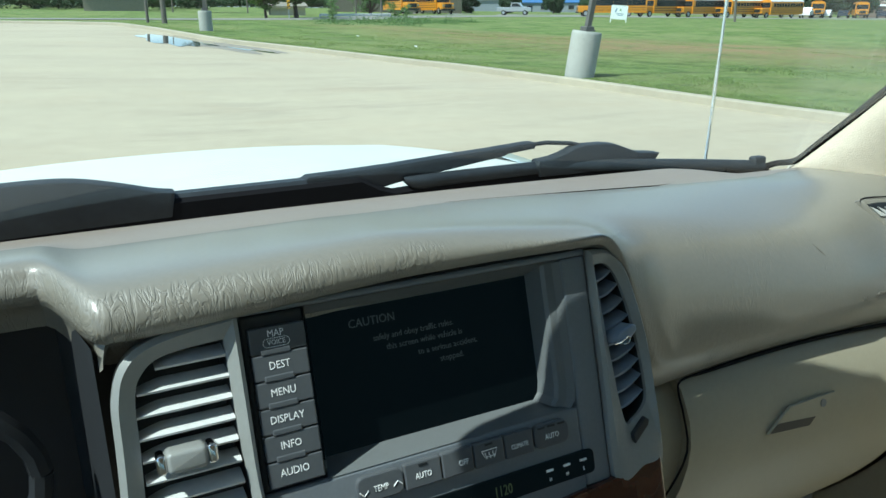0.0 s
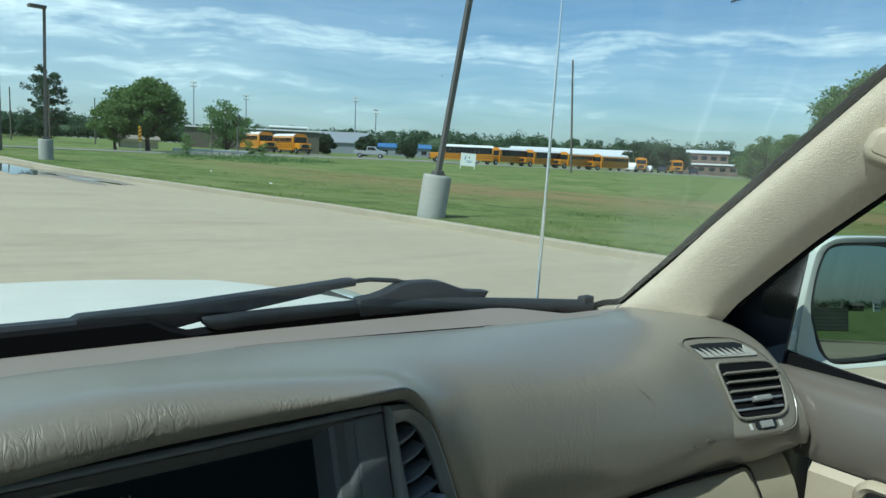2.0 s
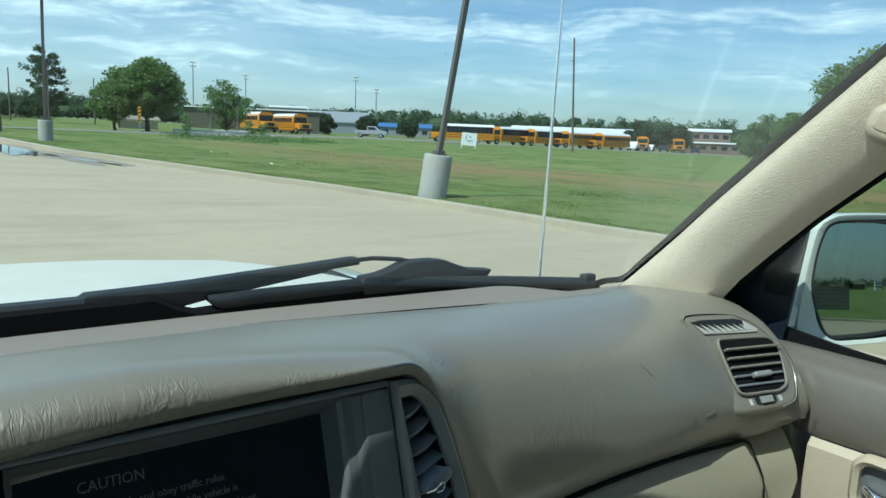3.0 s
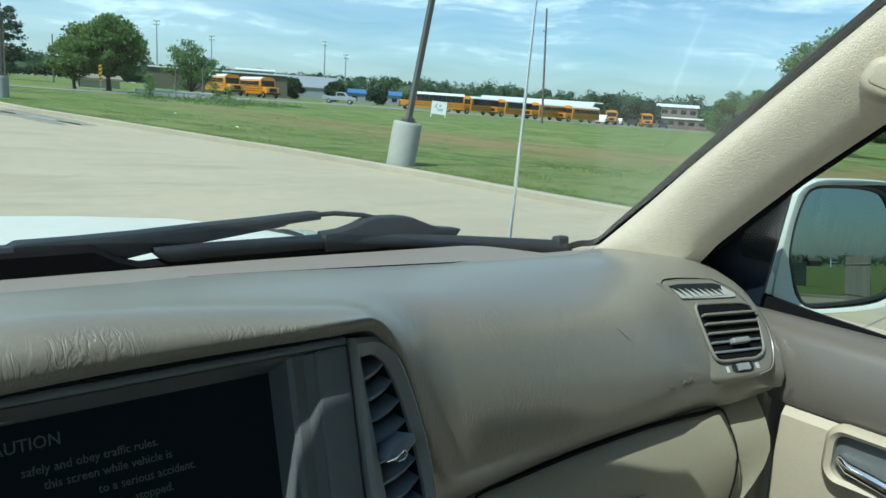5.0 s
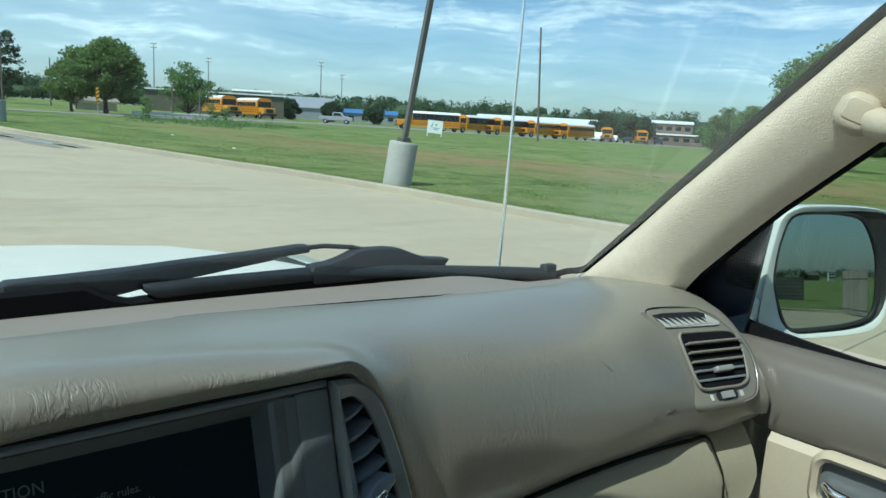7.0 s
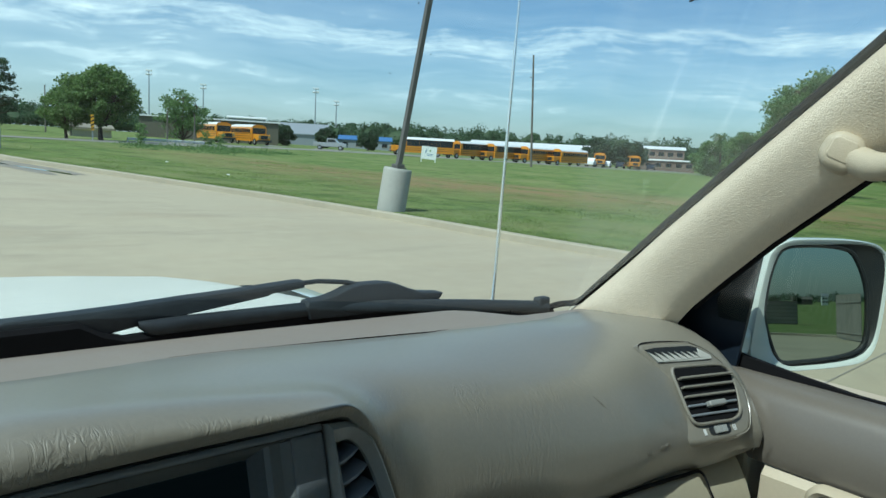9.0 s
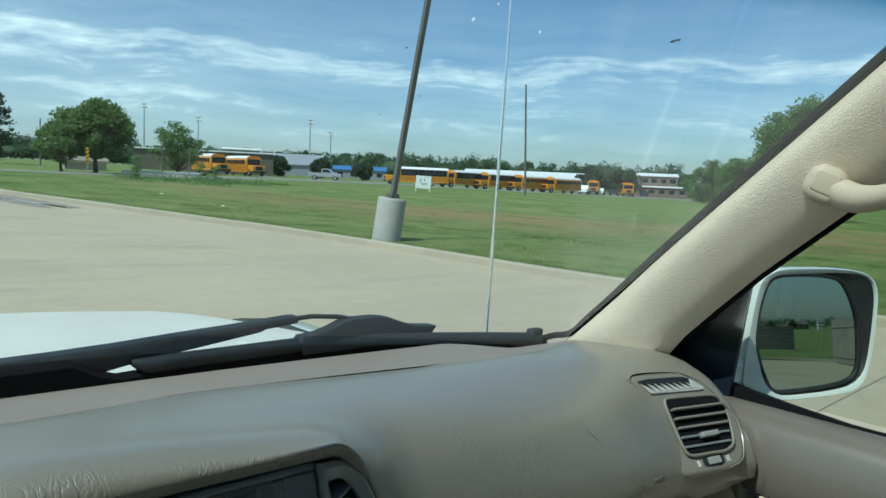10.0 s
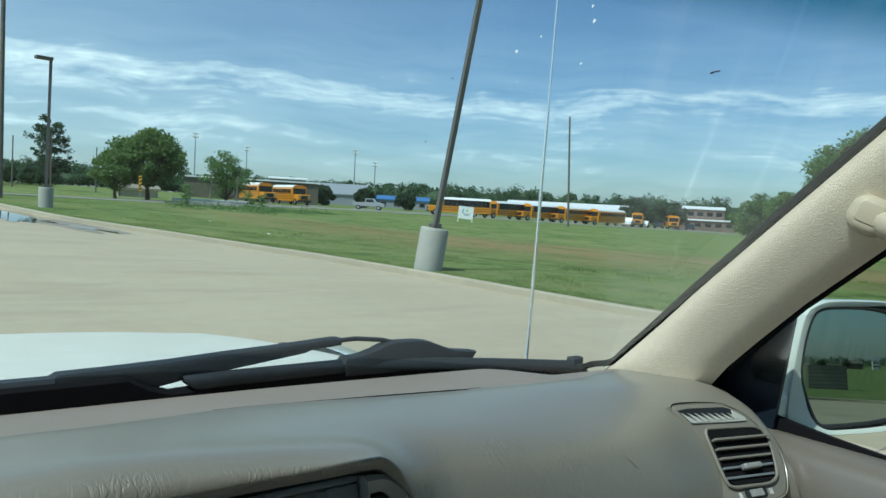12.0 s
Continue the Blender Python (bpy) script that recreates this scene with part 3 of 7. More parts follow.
# wet puddle by the far kerb
M_WATER = material("puddle_water", (0.10, 0.10, 0.09), 0.03, vary=0.1, spec=0.8)
M_WET = material("wet_concrete", (0.27, 0.23, 0.175), 0.55, vary=0.25, grain=3)
for nm, cx, cy, rx, ry, turn, mm, lift in (("wet_patch", 4.75, 25.6, 0.75, 3.9, 0.28, M_WET, 0.006), ("water", 3.75, 27.6, 0.95, 3.2, 0.12, M_WATER, 0.010), ("water", 5.35, 23.4, 0.18, 1.5, 0.36, M_WATER, 0.010)):
    bm = bmesh.new()
    c = bm.verts.new((cx, cy, land(cx, cy) + lift))
    ring = []
    for k in range(48):
        a = 2 * math.pi * k / 48
        r = 1 + 0.55 * noise.noise(Vector((math.cos(a) * 2.4, math.sin(a) * 2.4, cx)))
        x, y = rx * r * math.cos(a), ry * r * math.sin(a)
        x, y = cx + x * math.cos(turn) - y * math.sin(turn), cy + x * math.sin(turn) + y * math.cos(turn)
        ring.append(bm.verts.new((x, y, land(x, y) + lift)))
    for k in range(48):
        bm.faces.new((c, ring[k], ring[(k + 1) % 48]))
    o = part("puddle" if nm == "water" else nm, bm, mm, lot, "shallow still puddle on the concrete" if nm == "water" else "damp darkened concrete")

# kerb, cast in lengths
kerb = tagged(empty("kerb"), "pale concrete kerb along the lot's edge", "kerb", kind="structure")
PROFILE = [(-0.10, -0.05), (-0.085, 0.115), (-0.06, 0.135), (0.06, 0.14), (0.085, 0.13), (0.09, -0.05)]
n_seg = 27
per = len(loop) // n_seg
for k in range(n_seg):
    bm = bmesh.new()
    rows = []
    idx = list(range(k * per, (k + 1) * per + 1))
    for j, i in enumerate(idx):
        p, q = loop[i % len(loop)], loop[(i + 1) % len(loop)]
        t = (q - p).normalized()
        pos = p + t * (0.0015 if j == 0 else (-0.0015 if j == len(idx) - 1 else 0))
        nrm = Vector((t.y, -t.x))
        if nrm.dot(Vector((p.x, p.y)) - LOT_C) < 0:
            nrm = -nrm
        rows.append([(pos.x + nrm.x * o, pos.y + nrm.y * o, land(pos.x, pos.y) + h) for o, h in PROFILE])
    g = sheet(bm, rows)
    bm.faces.new(g[0])
    bm.faces.new(g[-1][::-1])
    bmesh.ops.recalc_face_normals(bm, faces=bm.faces)
    part("kerb_length", bm, M_KERB, kerb)

# road beyond the field
road = ground_strip("road", [(-60, 52), (-20, 55), (6, 57), (22, 68), (40, 84), (60, 93), (80, 91), (116, 86), (170, 74), (260, 50)], 8.0, M_ASPHALT, 0.16, None, 4)
tagged(road, "grey asphalt road beyond the field", "road", kind="structure")
drive = ground_strip("driveway", [(50, 116), (62, 104), (75, 103), (100, 103), (130, 103), (165, 100)], 16.0, M_ASPHALT, 0.13, None, 4)
tagged(drive, "pale paved yard where buses are parked", "paved yard", kind="structure")

# ---- poles and signs ----
def lamp_pole(x, y, lean_x, lean_y, height, head, base_lean=0.5, radius=0.285, tall=0.99):
    z = land(x, y) + 0.06
    ob = tagged(empty("street_lamp"), "dark square lamp pole on a round concrete base" + (", leaning" if abs(lean_x) > 0.05 else ""), "street lamp", "parking lot lamps")
    ob.location = (x, y, z)
    bx, by = lean_x * base_lean, lean_y * base_lean
    bm = bmesh.new()
    zs = [(-0.35, 1.0), (tall - 0.07, 1.0), (tall - 0.02, 0.985), (tall, 0.94)]
    tube(bm, [(bx * h, by * h, h) for h, r in zs], [radius * r for h, r in zs], 28)
    part("concrete_base", bm, M_BASE, ob, "weathered round concrete base", smooth=True)
    top = Vector((bx * tall, by * tall, tall))
    bm = bmesh.new()
    box(bm, -0.13, 0.13, -0.13, 0.13, 0.0, 0.03, Matrix.Translation(top), 0.004)
    box(bm, -0.105, 0.105, -0.105, 0.105, 0.03, 0.10, Matrix.Translation(top), 0.01)
    part("base_cover", bm, M_POLE, ob)
    bm = bmesh.new()
    d = Vector((lean_x, lean_y, 1.0))
    turn = d.to_track_quat("Z", "Y").to_matrix().to_4x4()
    ln = height
    box(bm, -0.055, 0.055, -0.055, 0.055, 0.02, ln, Matrix.Translation(top) @ turn @ pose(0, 0, 0, 0, 0, 30), 0.006)
    part("pole", bm, M_POLE, ob)
    if head:
        tip = top + d.normalized() * ln
        bm = bmesh.new()
        box(bm, -0.55, 0.05, -0.14, 0.14, -0.02, 0.10, Matrix.Translation(tip) @ pose(0, 0, 0, 0, 0, head), 0.02)
        part("lamp_head", bm, M_POLE, ob, "flat dark lamp head")
    return ob


lamp_pole(9.98, 13.08, 0.117, -0.080, 8.5, None, 0.85, 0.315, 0.985)
lamp_pole(5.58, 31.9, 0.012, -0.01, 4.85, 10, 0.2, 0.26, 0.84)


def utility_pole(x, y, height, lean_x, lean_y, label, arm=True, r=0.15):
    ob = tagged(empty("utility_pole"), label, "utility pole")
    ob.location = (x, y, land(x, y))
    bm = bmesh.new()
    tube(bm, [(lean_x * h, lean_y * h, h) for h in (-0.5, 0, height / 2, height)], [r, r, r * 0.85, r * 0.7], 10)
    part("pole", bm, M_TIMBER, ob, smooth=True)
    if arm:
        bm = bmesh.new()
        h = height * 0.80
        box(bm, -0.55, 0.1, -0.06, 0.06, h, h + 0.12, Matrix.Translation((lean_x * h, lean_y * h, 0)), 0.01)
        part("bracket", bm, M_GALV, ob)
    return ob


utility_pole(70.3, 63.9, 14.0, -0.035, 0.03, "tall bare wooden utility pole at the field's edge")
utility_pole(4.9, 39.0, 11.0, 0.0, 0.0, "thick weathered wooden utility pole by the lot", False, 0.13)
thin = utility_pole(4.35, 41.0, 7.6, 0.0, 0.0, "slim wooden service pole with brackets by the lot", False, 0.075)
for h, out in ((7.15, 0.42), (6.75, -0.30)):
    bm = bmesh.new()
    tube(bm, spline([(0, 0, h - 0.5), (out * 0.4, -0.1, h - 0.1), (out, -0.1, h)], 8), 0.022, 6)
    part("bracket", bm, M_GALV, thin, "bent steel bracket")
    bm = bmesh.new()
    tube(bm, [(out, -0.1, h - 0.12), (out, -0.1, h - 0.05), (out, -0.1, h + 0.06), (out, -0.1, h + 0.12)], [0.05, 0.09, 0.09, 0.04], 10)
    part("insulator", bm, M_GALV, thin, smooth=True)
for x, y, h in ((14.2, 105, 6.5), (17.6, 100, 7.0), (23.6, 104, 6.0), (27.4, 106, 5.8), (22.5, 88, 4.6), (31.5, 84, 3.6), (33.0, 80, 3.4)):
    utility_pole(x, y, h, 0, 0, "slim dark wooden post beyond the road", False, 0.10)


def stadium_light(x, y, h):
    ob = tagged(empty("stadium_light"), "tall steel floodlight mast of a sports field", "floodlight", "stadium lights")
    ob.location = (x, y, land(x, y))
    bm = bmesh.new()
    tube(bm, [(0, 0, -1), (0, 0, h)], [0.3, 0.16], 8)
    part("mast", bm, M_GALV, ob)
    for k in range(2):
        bm = bmesh.new()
        box(bm, -0.95, 0.95, -0.05, 0.05, h - 1.2 + k * 1.1, h - 1.05 + k * 1.1, pose(0, 0, 0, 0, 0, -30))
        part("crossbar", bm, M_GALV, ob)
        for j in range(4):
            bm = bmesh.new()
            u = -0.75 + 0.5 * j
            box(bm, u - 0.19, u + 0.19, -0.3, 0.1, h - 1.15 + k * 1.1, h - 0.65 + k * 1.1, pose(0, 0, 0, 0, 0, -30), 0.08)
            part("floodlight", bm, M_WHITE, ob)
    return ob


for x, y, h in ((128.9, 214.4, 18.2), (134.7, 210.8, 14.6), (82.5, 236.1, 19.2), (97.5, 230.4, 16.4)):
    stadium_light(x, y, h)

# notice board in the field
sign = tagged(empty("sign_board"), "white notice board on two posts in the grass", "sign")
sign.location = (48.7, 58.5, land(48.7, 58.5))
sign.rotation_euler = (0, radians(4), radians(-42))
bm = bmesh.new()
box(bm, -0.78, 0.78, -0.02, 0.02, 0.42, 1.72, None, 0.008)
board = part("board", bm, M_SIGN, sign)
for u in (-0.72, 0.72):
    bm = bmesh.new()
    box(bm, u - 0.045, u + 0.045, 0.022, 0.11, -0.5, 1.70, None, 0.006)
    part("post", bm, M_SIGN, sign)
bm = bmesh.new()
prism(bm, [(-0.42, 1.05), (-0.30, 1.05), (-0.20, 1.45), (-0.26, 1.48)], 0, 0.004, pose(0, -0.022, 0, 90))
part("print_mark", bm, M_SIGNBLUE, board)
bm = bmesh.new()
prism(bm, [(0.02, 1.22), (0.12, 1.18), (0.2, 1.3), (0.12, 1.42), (0.04, 1.38)], 0, 0.004, pose(0, -0.022, 0, 90))
part("print_mark", bm, M_SIGNGREEN, board)
for k, (u0, u1) in enumerate(((-0.25, 0.45), (-0.15, 0.4))):
    bm = bmesh.new()
    box(bm, u0, u1, -0.026, -0.021, 0.92 - 0.14 * k, 0.98 - 0.14 * k)
    part("print_bar", bm, M_SIGNBLUE, board)

# yellow post marker by the big tree
mk = tagged(empty("marker_post"), "yellow and black striped marker beside the road", "road marker")
mk.location = (19.4, 69.0, land(19.4, 69.0))
bm = bmesh.new()
box(bm, -0.13, 0.13, -0.02, 0.02, 1.0, 2.35, pose(0, 0, 0, 0, 0, -15), 0.01)
mpanel = part("panel", bm, M_YELLOWSIGN, mk)
for k in range(4):
    bm = bmesh.new()
    prism(bm, [(-0.12, 1.05 + 0.33 * k), (0.12, 1.19 + 0.33 * k), (0.12, 1.30 + 0.33 * k), (-0.12, 1.16 + 0.33 * k)], 0.022, 0.028, pose(0, 0, 0, 0, 0, -15) @ pose(0, 0, 0, 90))
    part("stripe", bm, M_BLACK, mpanel)
bm = bmesh.new()
box(bm, -0.04, 0.04, 0.022, 0.08, -0.3, 2.2, pose(0, 0, 0, 0, 0, -15))
part("post", bm, M_GALV, mk)

# guard rail of the culvert
rail = tagged(empty("guard_rail"), "white guard rail beside the road culvert", "guard rail")
ga, gb = Vector((23.1, 71.4)), Vector((32.2, 75.6))
for k in range(6):
    p = ga.lerp(gb, k / 5)
    bm = bmesh.new()
    box(bm, -0.05, 0.05, -0.05, 0.05, -0.3, 0.55, Matrix.Translation((p.x, p.y, land(p.x, p.y))))
    part("post", bm, M_GALV, rail)
bm = bmesh.new()
d = (gb - ga).normalized()
for h in (0.38, 0.50):
    tube(bm, [(p.x + d.y * 0.09, p.y - d.x * 0.09, land(p.x, p.y) + h) for p in (ga, ga.lerp(gb, 0.5), gb)], 0.055, 6)
part("beam", bm, M_WHITE, rail)


# ---- trees ----
def quad_cloud(bm, rnd, centre, radii, count, size, flat=0.6, loose=0.25):
    """Leaf clumps scattered through an ellipsoid, thicker at its skin."""
    for _ in range(count):
        v = Vector((rnd.gauss(0, 1), rnd.gauss(0, 1), rnd.gauss(0, 1))).normalized()
        r = rnd.random() ** 0.42 * rnd.uniform(1.03 - loose, 1.03 + loose)
        c = Vector(centre) + Vector((v.x * radii[0], v.y * radii[1], v.z * radii[2])) * r
        a = Vector((rnd.gauss(0, 1), rnd.gauss(0, 1), rnd.gauss(0, flat))).normalized()
        b = a.cross(Vector((rnd.gauss(0, 1), rnd.gauss(0, 1), rnd.gauss(0, 1)))).normalized()
        s = size * rnd.uniform(0.5, 1.3)
        bm.faces.new([bm.verts.new(c + a * s * p + b * s * q) for p, q in ((-1, -0.3), (-0.2, -0.8), (1, 0.1), (0.3, 0.9))])


ball = bmesh.new()
bmesh.ops.create_icosphere(ball, subdivisions=2, radius=1.0)
BALL_V = [v.co.copy() for v in ball.verts]
BALL_F = [[v.index for v in f.verts] for f in ball.faces]
ball.free()


def clump(bm, rnd, centre, radii):
    """The dense dark inside of a far crown, lumpy."""
    vs = []
    for p in BALL_V:
        k = 0.74 + 0.3 * noise.noise(p * 1.8 + Vector(centre) * 0.37)
        vs.append(bm.verts.new(Vector(centre) + Vector((p.x * radii[0], p.y * radii[1], p.z * radii[2])) * k))
    for f in BALL_F:
        bm.faces.new([vs[i] for i in f])


def tree(x, y, height, width, base, seed, leaf, label, lumps=60, per=420, size=0.13, spread=(0.105, 0.17), full=0.55, forks=7):
    """A tapered trunk that forks into limbs; the crown is many leafy lumps of unequal size on an uneven dome."""
    rnd = random.Random(seed)
    ob = tagged(empty("tree"), label, "tree")
    ob.location = (x, y, land(x, y) + 0.08)
    bm = bmesh.new()
    r0 = 0.030 * height
    mid = Vector((rnd.uniform(-0.12, 0.12), rnd.uniform(-0.1, 0.1), base * 1.15))
    tube(bm, [(0, 0, -0.3), (0, 0, 0.05), (mid.x * 0.5, mid.y * 0.5, base * 0.55), mid, (mid.x, mid.y, height * 0.72)], [r0 * 1.5, r0 * 1.15, r0 * 0.95, r0 * 0.85, r0 * 0.12], 10)
    half = (height - base) / 2
    heads = []
    for k in range(forks):
        a = 2.4 * k + rnd.uniform(-0.5, 0.5)
        f = (k + 0.5) / forks
        c = Vector((math.cos(a) * width * 0.36 * (1 - 0.55 * f), math.sin(a) * width * 0.36 * (1 - 0.55 * f), base + half * (0.55 + 1.1 * f)))
        heads.append(c)
        tube(bm, [mid * 0.92, mid.lerp(c, 0.45) + Vector((0, 0, -0.06 * height)), c], [r0 * 0.55, r0 * 0.34, r0 * 0.10], 7)
    cents = []
    for k in range(lumps):
        v = Vector((rnd.gauss(0, 1), rnd.gauss(0, 1), rnd.gauss(0.12, 0.9))).normalized()
        out = full + (1 - full) * rnd.random() ** 0.5
        bulge = 1 + 0.22 * noise.noise(v * 1.7 + Vector((seed, 0, 0)))
        taper = 1 - 0.20 * max(0.0, v.z) - 0.25 * max(0.0, -v.z - 0.3)
        c = Vector((v.x * width * 0.43 * taper, v.y * width * 0.43 * taper, v.z * half * 0.86)) * out * bulge
        c.z += base + half
        cents.append(c)
        near = min(heads, key=lambda q: (q - c).length)
        tube(bm, [near, near.lerp(c, 0.6), c], [r0 * 0.16, r0 * 0.09, r0 * 0.03], 5, False)
    part("trunk", bm, M_BARK, ob, smooth=True)
    bm = bmesh.new()
    for c in cents:
        r = width * rnd.uniform(*spread)
        quad_cloud(bm, rnd, c, (r, r, r * 0.72), int(per * (r / (width * 0.14)) ** 2), size)
    part("crown", bm, leaf, ob, "uneven leafy crown with gaps")
    return ob


def pine(x, y, height, width, base, seed, leaf, label):
    """An open conifer: level sprays of foliage on separate limbs round a straight stem."""
    rnd = random.Random(seed)
    ob = tagged(empty("tree"), label, "tree")
    ob.location = (x, y, land(x, y) + 0.08)
    bm = bmesh.new()
    tube(bm, [(0, 0, -0.3), (0, 0, height * 0.5), (0.1, 0, height * 0.97)], [0.22, 0.15, 0.03], 9)
    tips = []
    for k in range(44):
        f = (k + 0.5) / 44
        z = base + (height - base) * f + rnd.uniform(-0.4, 0.4)
        a = 2.4 * k + rnd.uniform(-0.4, 0.4)
        reach = width / 2 * (0.35 + 0.65 * math.sin(math.pi * (0.18 + 0.70 * f)) ** 1.2) * rnd.uniform(0.45, 1.15) * (1 - 0.12 * f)
        tip = Vector((math.cos(a) * reach, math.sin(a) * reach, z + rnd.uniform(0.1, 0.5)))
        tube(bm, [(0, 0, z - 0.2), tip * 0.5 + Vector((0, 0, z * 0.5 - 0.05)), tip], [0.06, 0.04, 0.015], 5, False)
        tips.append((Vector((0, 0, z)), tip))
    part("trunk", bm, M_BARK, ob, smooth=True)
    bm = bmesh.new()
    for st, tip in tips:
        for q in (0.5, 0.78, 1.0):
            r = width * rnd.uniform(0.04, 0.11)
            quad_cloud(bm, rnd, st.lerp(tip, q) + Vector((0, 0, rnd.uniform(-0.3, 0.3))), (r, r, r * 0.8), 62, 0.12)
    part("crown", bm, leaf, ob, "open layered foliage")
    return ob


tree(21.0, 72.2, 7.0, 7.7, 1.25, 3, M_LEAF, "broad dark green oak beyond the road", 190, 300, 0.115, (0.06, 0.12), 0.52, 10)
tree(18.0, 71.8, 4.6, 4.9, 0.9, 8, M_LEAF, "smaller green oak beside the broad oak", 110, 230, 0.105, (0.07, 0.13), 0.45, 7)
tree(33.9, 85.6, 6.5, 7.0, 0.4, 5, M_LEAF_LIGHT, "bushy light green tree beside the shed", 100, 120, 0.12, (0.06, 0.13), 0.25, 8)
pine(18.6, 106.5, 8.6, 6.2, 0.9, 6, M_LEAF_DARK, "open dark pine beyond the road")
tree(66.4, 28.9, 9.0, 7.6, 1.5, 12, M_LEAF_LIGHT, "tall light green tree at the field's edge", 110, 420, 0.10, (0.07, 0.13))
tree(57.5, 24.0, 9.4, 8.0, 1.5, 21, M_LEAF_LIGHT, "tall light green tree at the field's edge", 90, 380, 0.10, (0.07, 0.13))
tree(80.6, 40.5, 6.1, 6.4, 0.5, 15, M_LEAF_LIGHT, "light green tree at the field's edge", 70, 300, 0.11, (0.08, 0.14))
tree(109.9, 60.0, 7.2, 7.6, 0.5, 9, M_LEAF_LIGHT, "round light green tree beyond the field", 70, 300, 0.14, (0.08, 0.14))
tree(108.0, 54.0, 4.6, 7.0, 0.3, 19, M_LEAF_LIGHT, "low light green tree beyond the field", 70, 260, 0.14, (0.08, 0.14))
tree(122.0, 68.0, 5.0, 8.0, 0.3, 29, M_LEAF_LIGHT, "low light green tree beyond the field", 44, 240, 0.2)
tree(150.5, 105.0, 6.8, 8.6, 0.4, 10, M_LEAF_DARK, "dark green tree between the yard buildings", 44, 240, 0.24)
tree(144.0, 110.0, 6.4, 7.6, 0.4, 11, M_LEAF_DARK, "dark green tree between the yard buildings", 40, 240, 0.24)
tree(72.5, 132.0, 4.1, 4.2, 0.1, 31, M_LEAF_DARK, "dark clipped evergreen beside the paved yard", 34, 200, 0.17, (0.13, 0.20), 0.3)
tree(80.0, 128.5, 4.1, 4.0, 0.1, 32, M_LEAF_DARK, "dark clipped evergreen beside the paved yard", 34, 200, 0.17, (0.13, 0.20), 0.3)
tree(87.5, 124.5, 3.8, 4.2, 0.1, 33, M_LEAF_DARK, "dark clipped evergreen beside the paved yard", 34, 200, 0.17, (0.13, 0.20), 0.3)
tree(63.5, 124.0, 3.8, 3.4, 0.1, 34, M_LEAF_DARK, "dark evergreen at the shed's corner", 24, 160, 0.2, (0.13, 0.20), 0.3)

# far woods, a loose belt
bm = bmesh.new()
rnd = random.Random(11)
for k in range(340):
    az = radians(-8 + 92 * k / 340 + rnd.uniform(-0.4, 0.4))
    d = rnd.uniform(235, 330)
    x, y = d * math.sin(az), d * math.cos(az)
    h = rnd.uniform(5.2, 10.4) * d / 300 * (1 + 0.35 * step(25, 40, math.degrees(az)))
    w = rnd.uniform(3.2, 6.5)
    z = land(x, y)
    clump(bm, rnd, (x, y, z + h * 0.42), (w * 0.85, w * 0.85, h * 0.46))
    for q in range(7):
        a = rnd.uniform(0, 6.28)
        f = rnd.uniform(0.2, 0.75)
        quad_cloud(bm, rnd, (x + math.cos(a) * w * 0.55, y + math.sin(a) * w * 0.55, z + h * f), (w * 0.5, w * 0.5, h * 0.24), 130, 0.36, 0.6, 0.04)
tagged(part("far_woods", bm, M_LEAF_FAR), "distant belt of green woods on the horizon", "woods", kind="stuff")
bm = bmesh.new()
for k in range(46):
    az = radians(-12 + 22 * k / 46 + rnd.uniform(-0.4, 0.4))
    d = rnd.uniform(125, 170)
    x, y = d * math.sin(az), d * math.cos(az)
    h = rnd.uniform(2.6, 5.2)
    clump(bm, rnd, (x, y, land(x, y) + h * 0.45), (3.2, 3.2, h * 0.45))
    for q in range(8):
        a = rnd.uniform(0, 6.28)
        quad_cloud(bm, rnd, (x + math.cos(a) * 2.2, y + math.sin(a) * 2.2, land(x, y) + h * rnd.uniform(0.2, 0.8)), (1.8, 1.8, h * 0.26), 80, 0.22, 0.6, 0.06)
tagged(part("hedge_woods", bm, M_LEAF_DARK), "dark hedge and low trees beyond the road", "woods", kind="stuff")
# coarse grass standing along the kerb and in the swale
bm = bmesh.new()
for k in range(52000):
    i = rnd.randrange(0, 300)
    p = loop[i]
    d = (Vector((p.x, p.y)) - LOT_C).normalized()
    o = 0.12 + 17 * rnd.random() ** 2.0
    x, y = p.x + d.x * o + rnd.uniform(-0.05, 0.4), p.y + d.y * o + rnd.uniform(-0.4, 0.4)
    if x < 3 or y < 5 or math.hypot(x - 9.98, y - 13.08) < 0.36:
        continue
    z = land(x, y) + 0.09 - 0.30 * math.exp(-((o - 24) / 9) ** 2) * step(18, 34, x)
    rank = noise.noise(Vector((x * 0.55, y * 0.55, 3.0)))
    if rank < -0.10 and o > 1.0:
        continue
    s = rnd.uniform(0.02, 0.05) * (1 + 0.9 * max(0.0, rank))
    for _ in range(3):
        a = rnd.uniform(0, 6.28)
        lean = Vector((math.cos(a), math.sin(a), 0)) * s * rnd.uniform(0.4, 1.1)
        side = Vector((-math.sin(a), math.cos(a), 0)) * s * 0.22
        c = Vector((x + rnd.uniform(-s, s), y + rnd.uniform(-s, s), z))
        bm.faces.new([bm.verts.new(c - side), bm.verts.new(c + side), bm.verts.new(c + lean + Vector((0, 0, s)))])
tagged(part("grass_tufts", bm, M_BLADES), "short coarse grass blades over the field", "grass", kind="stuff")
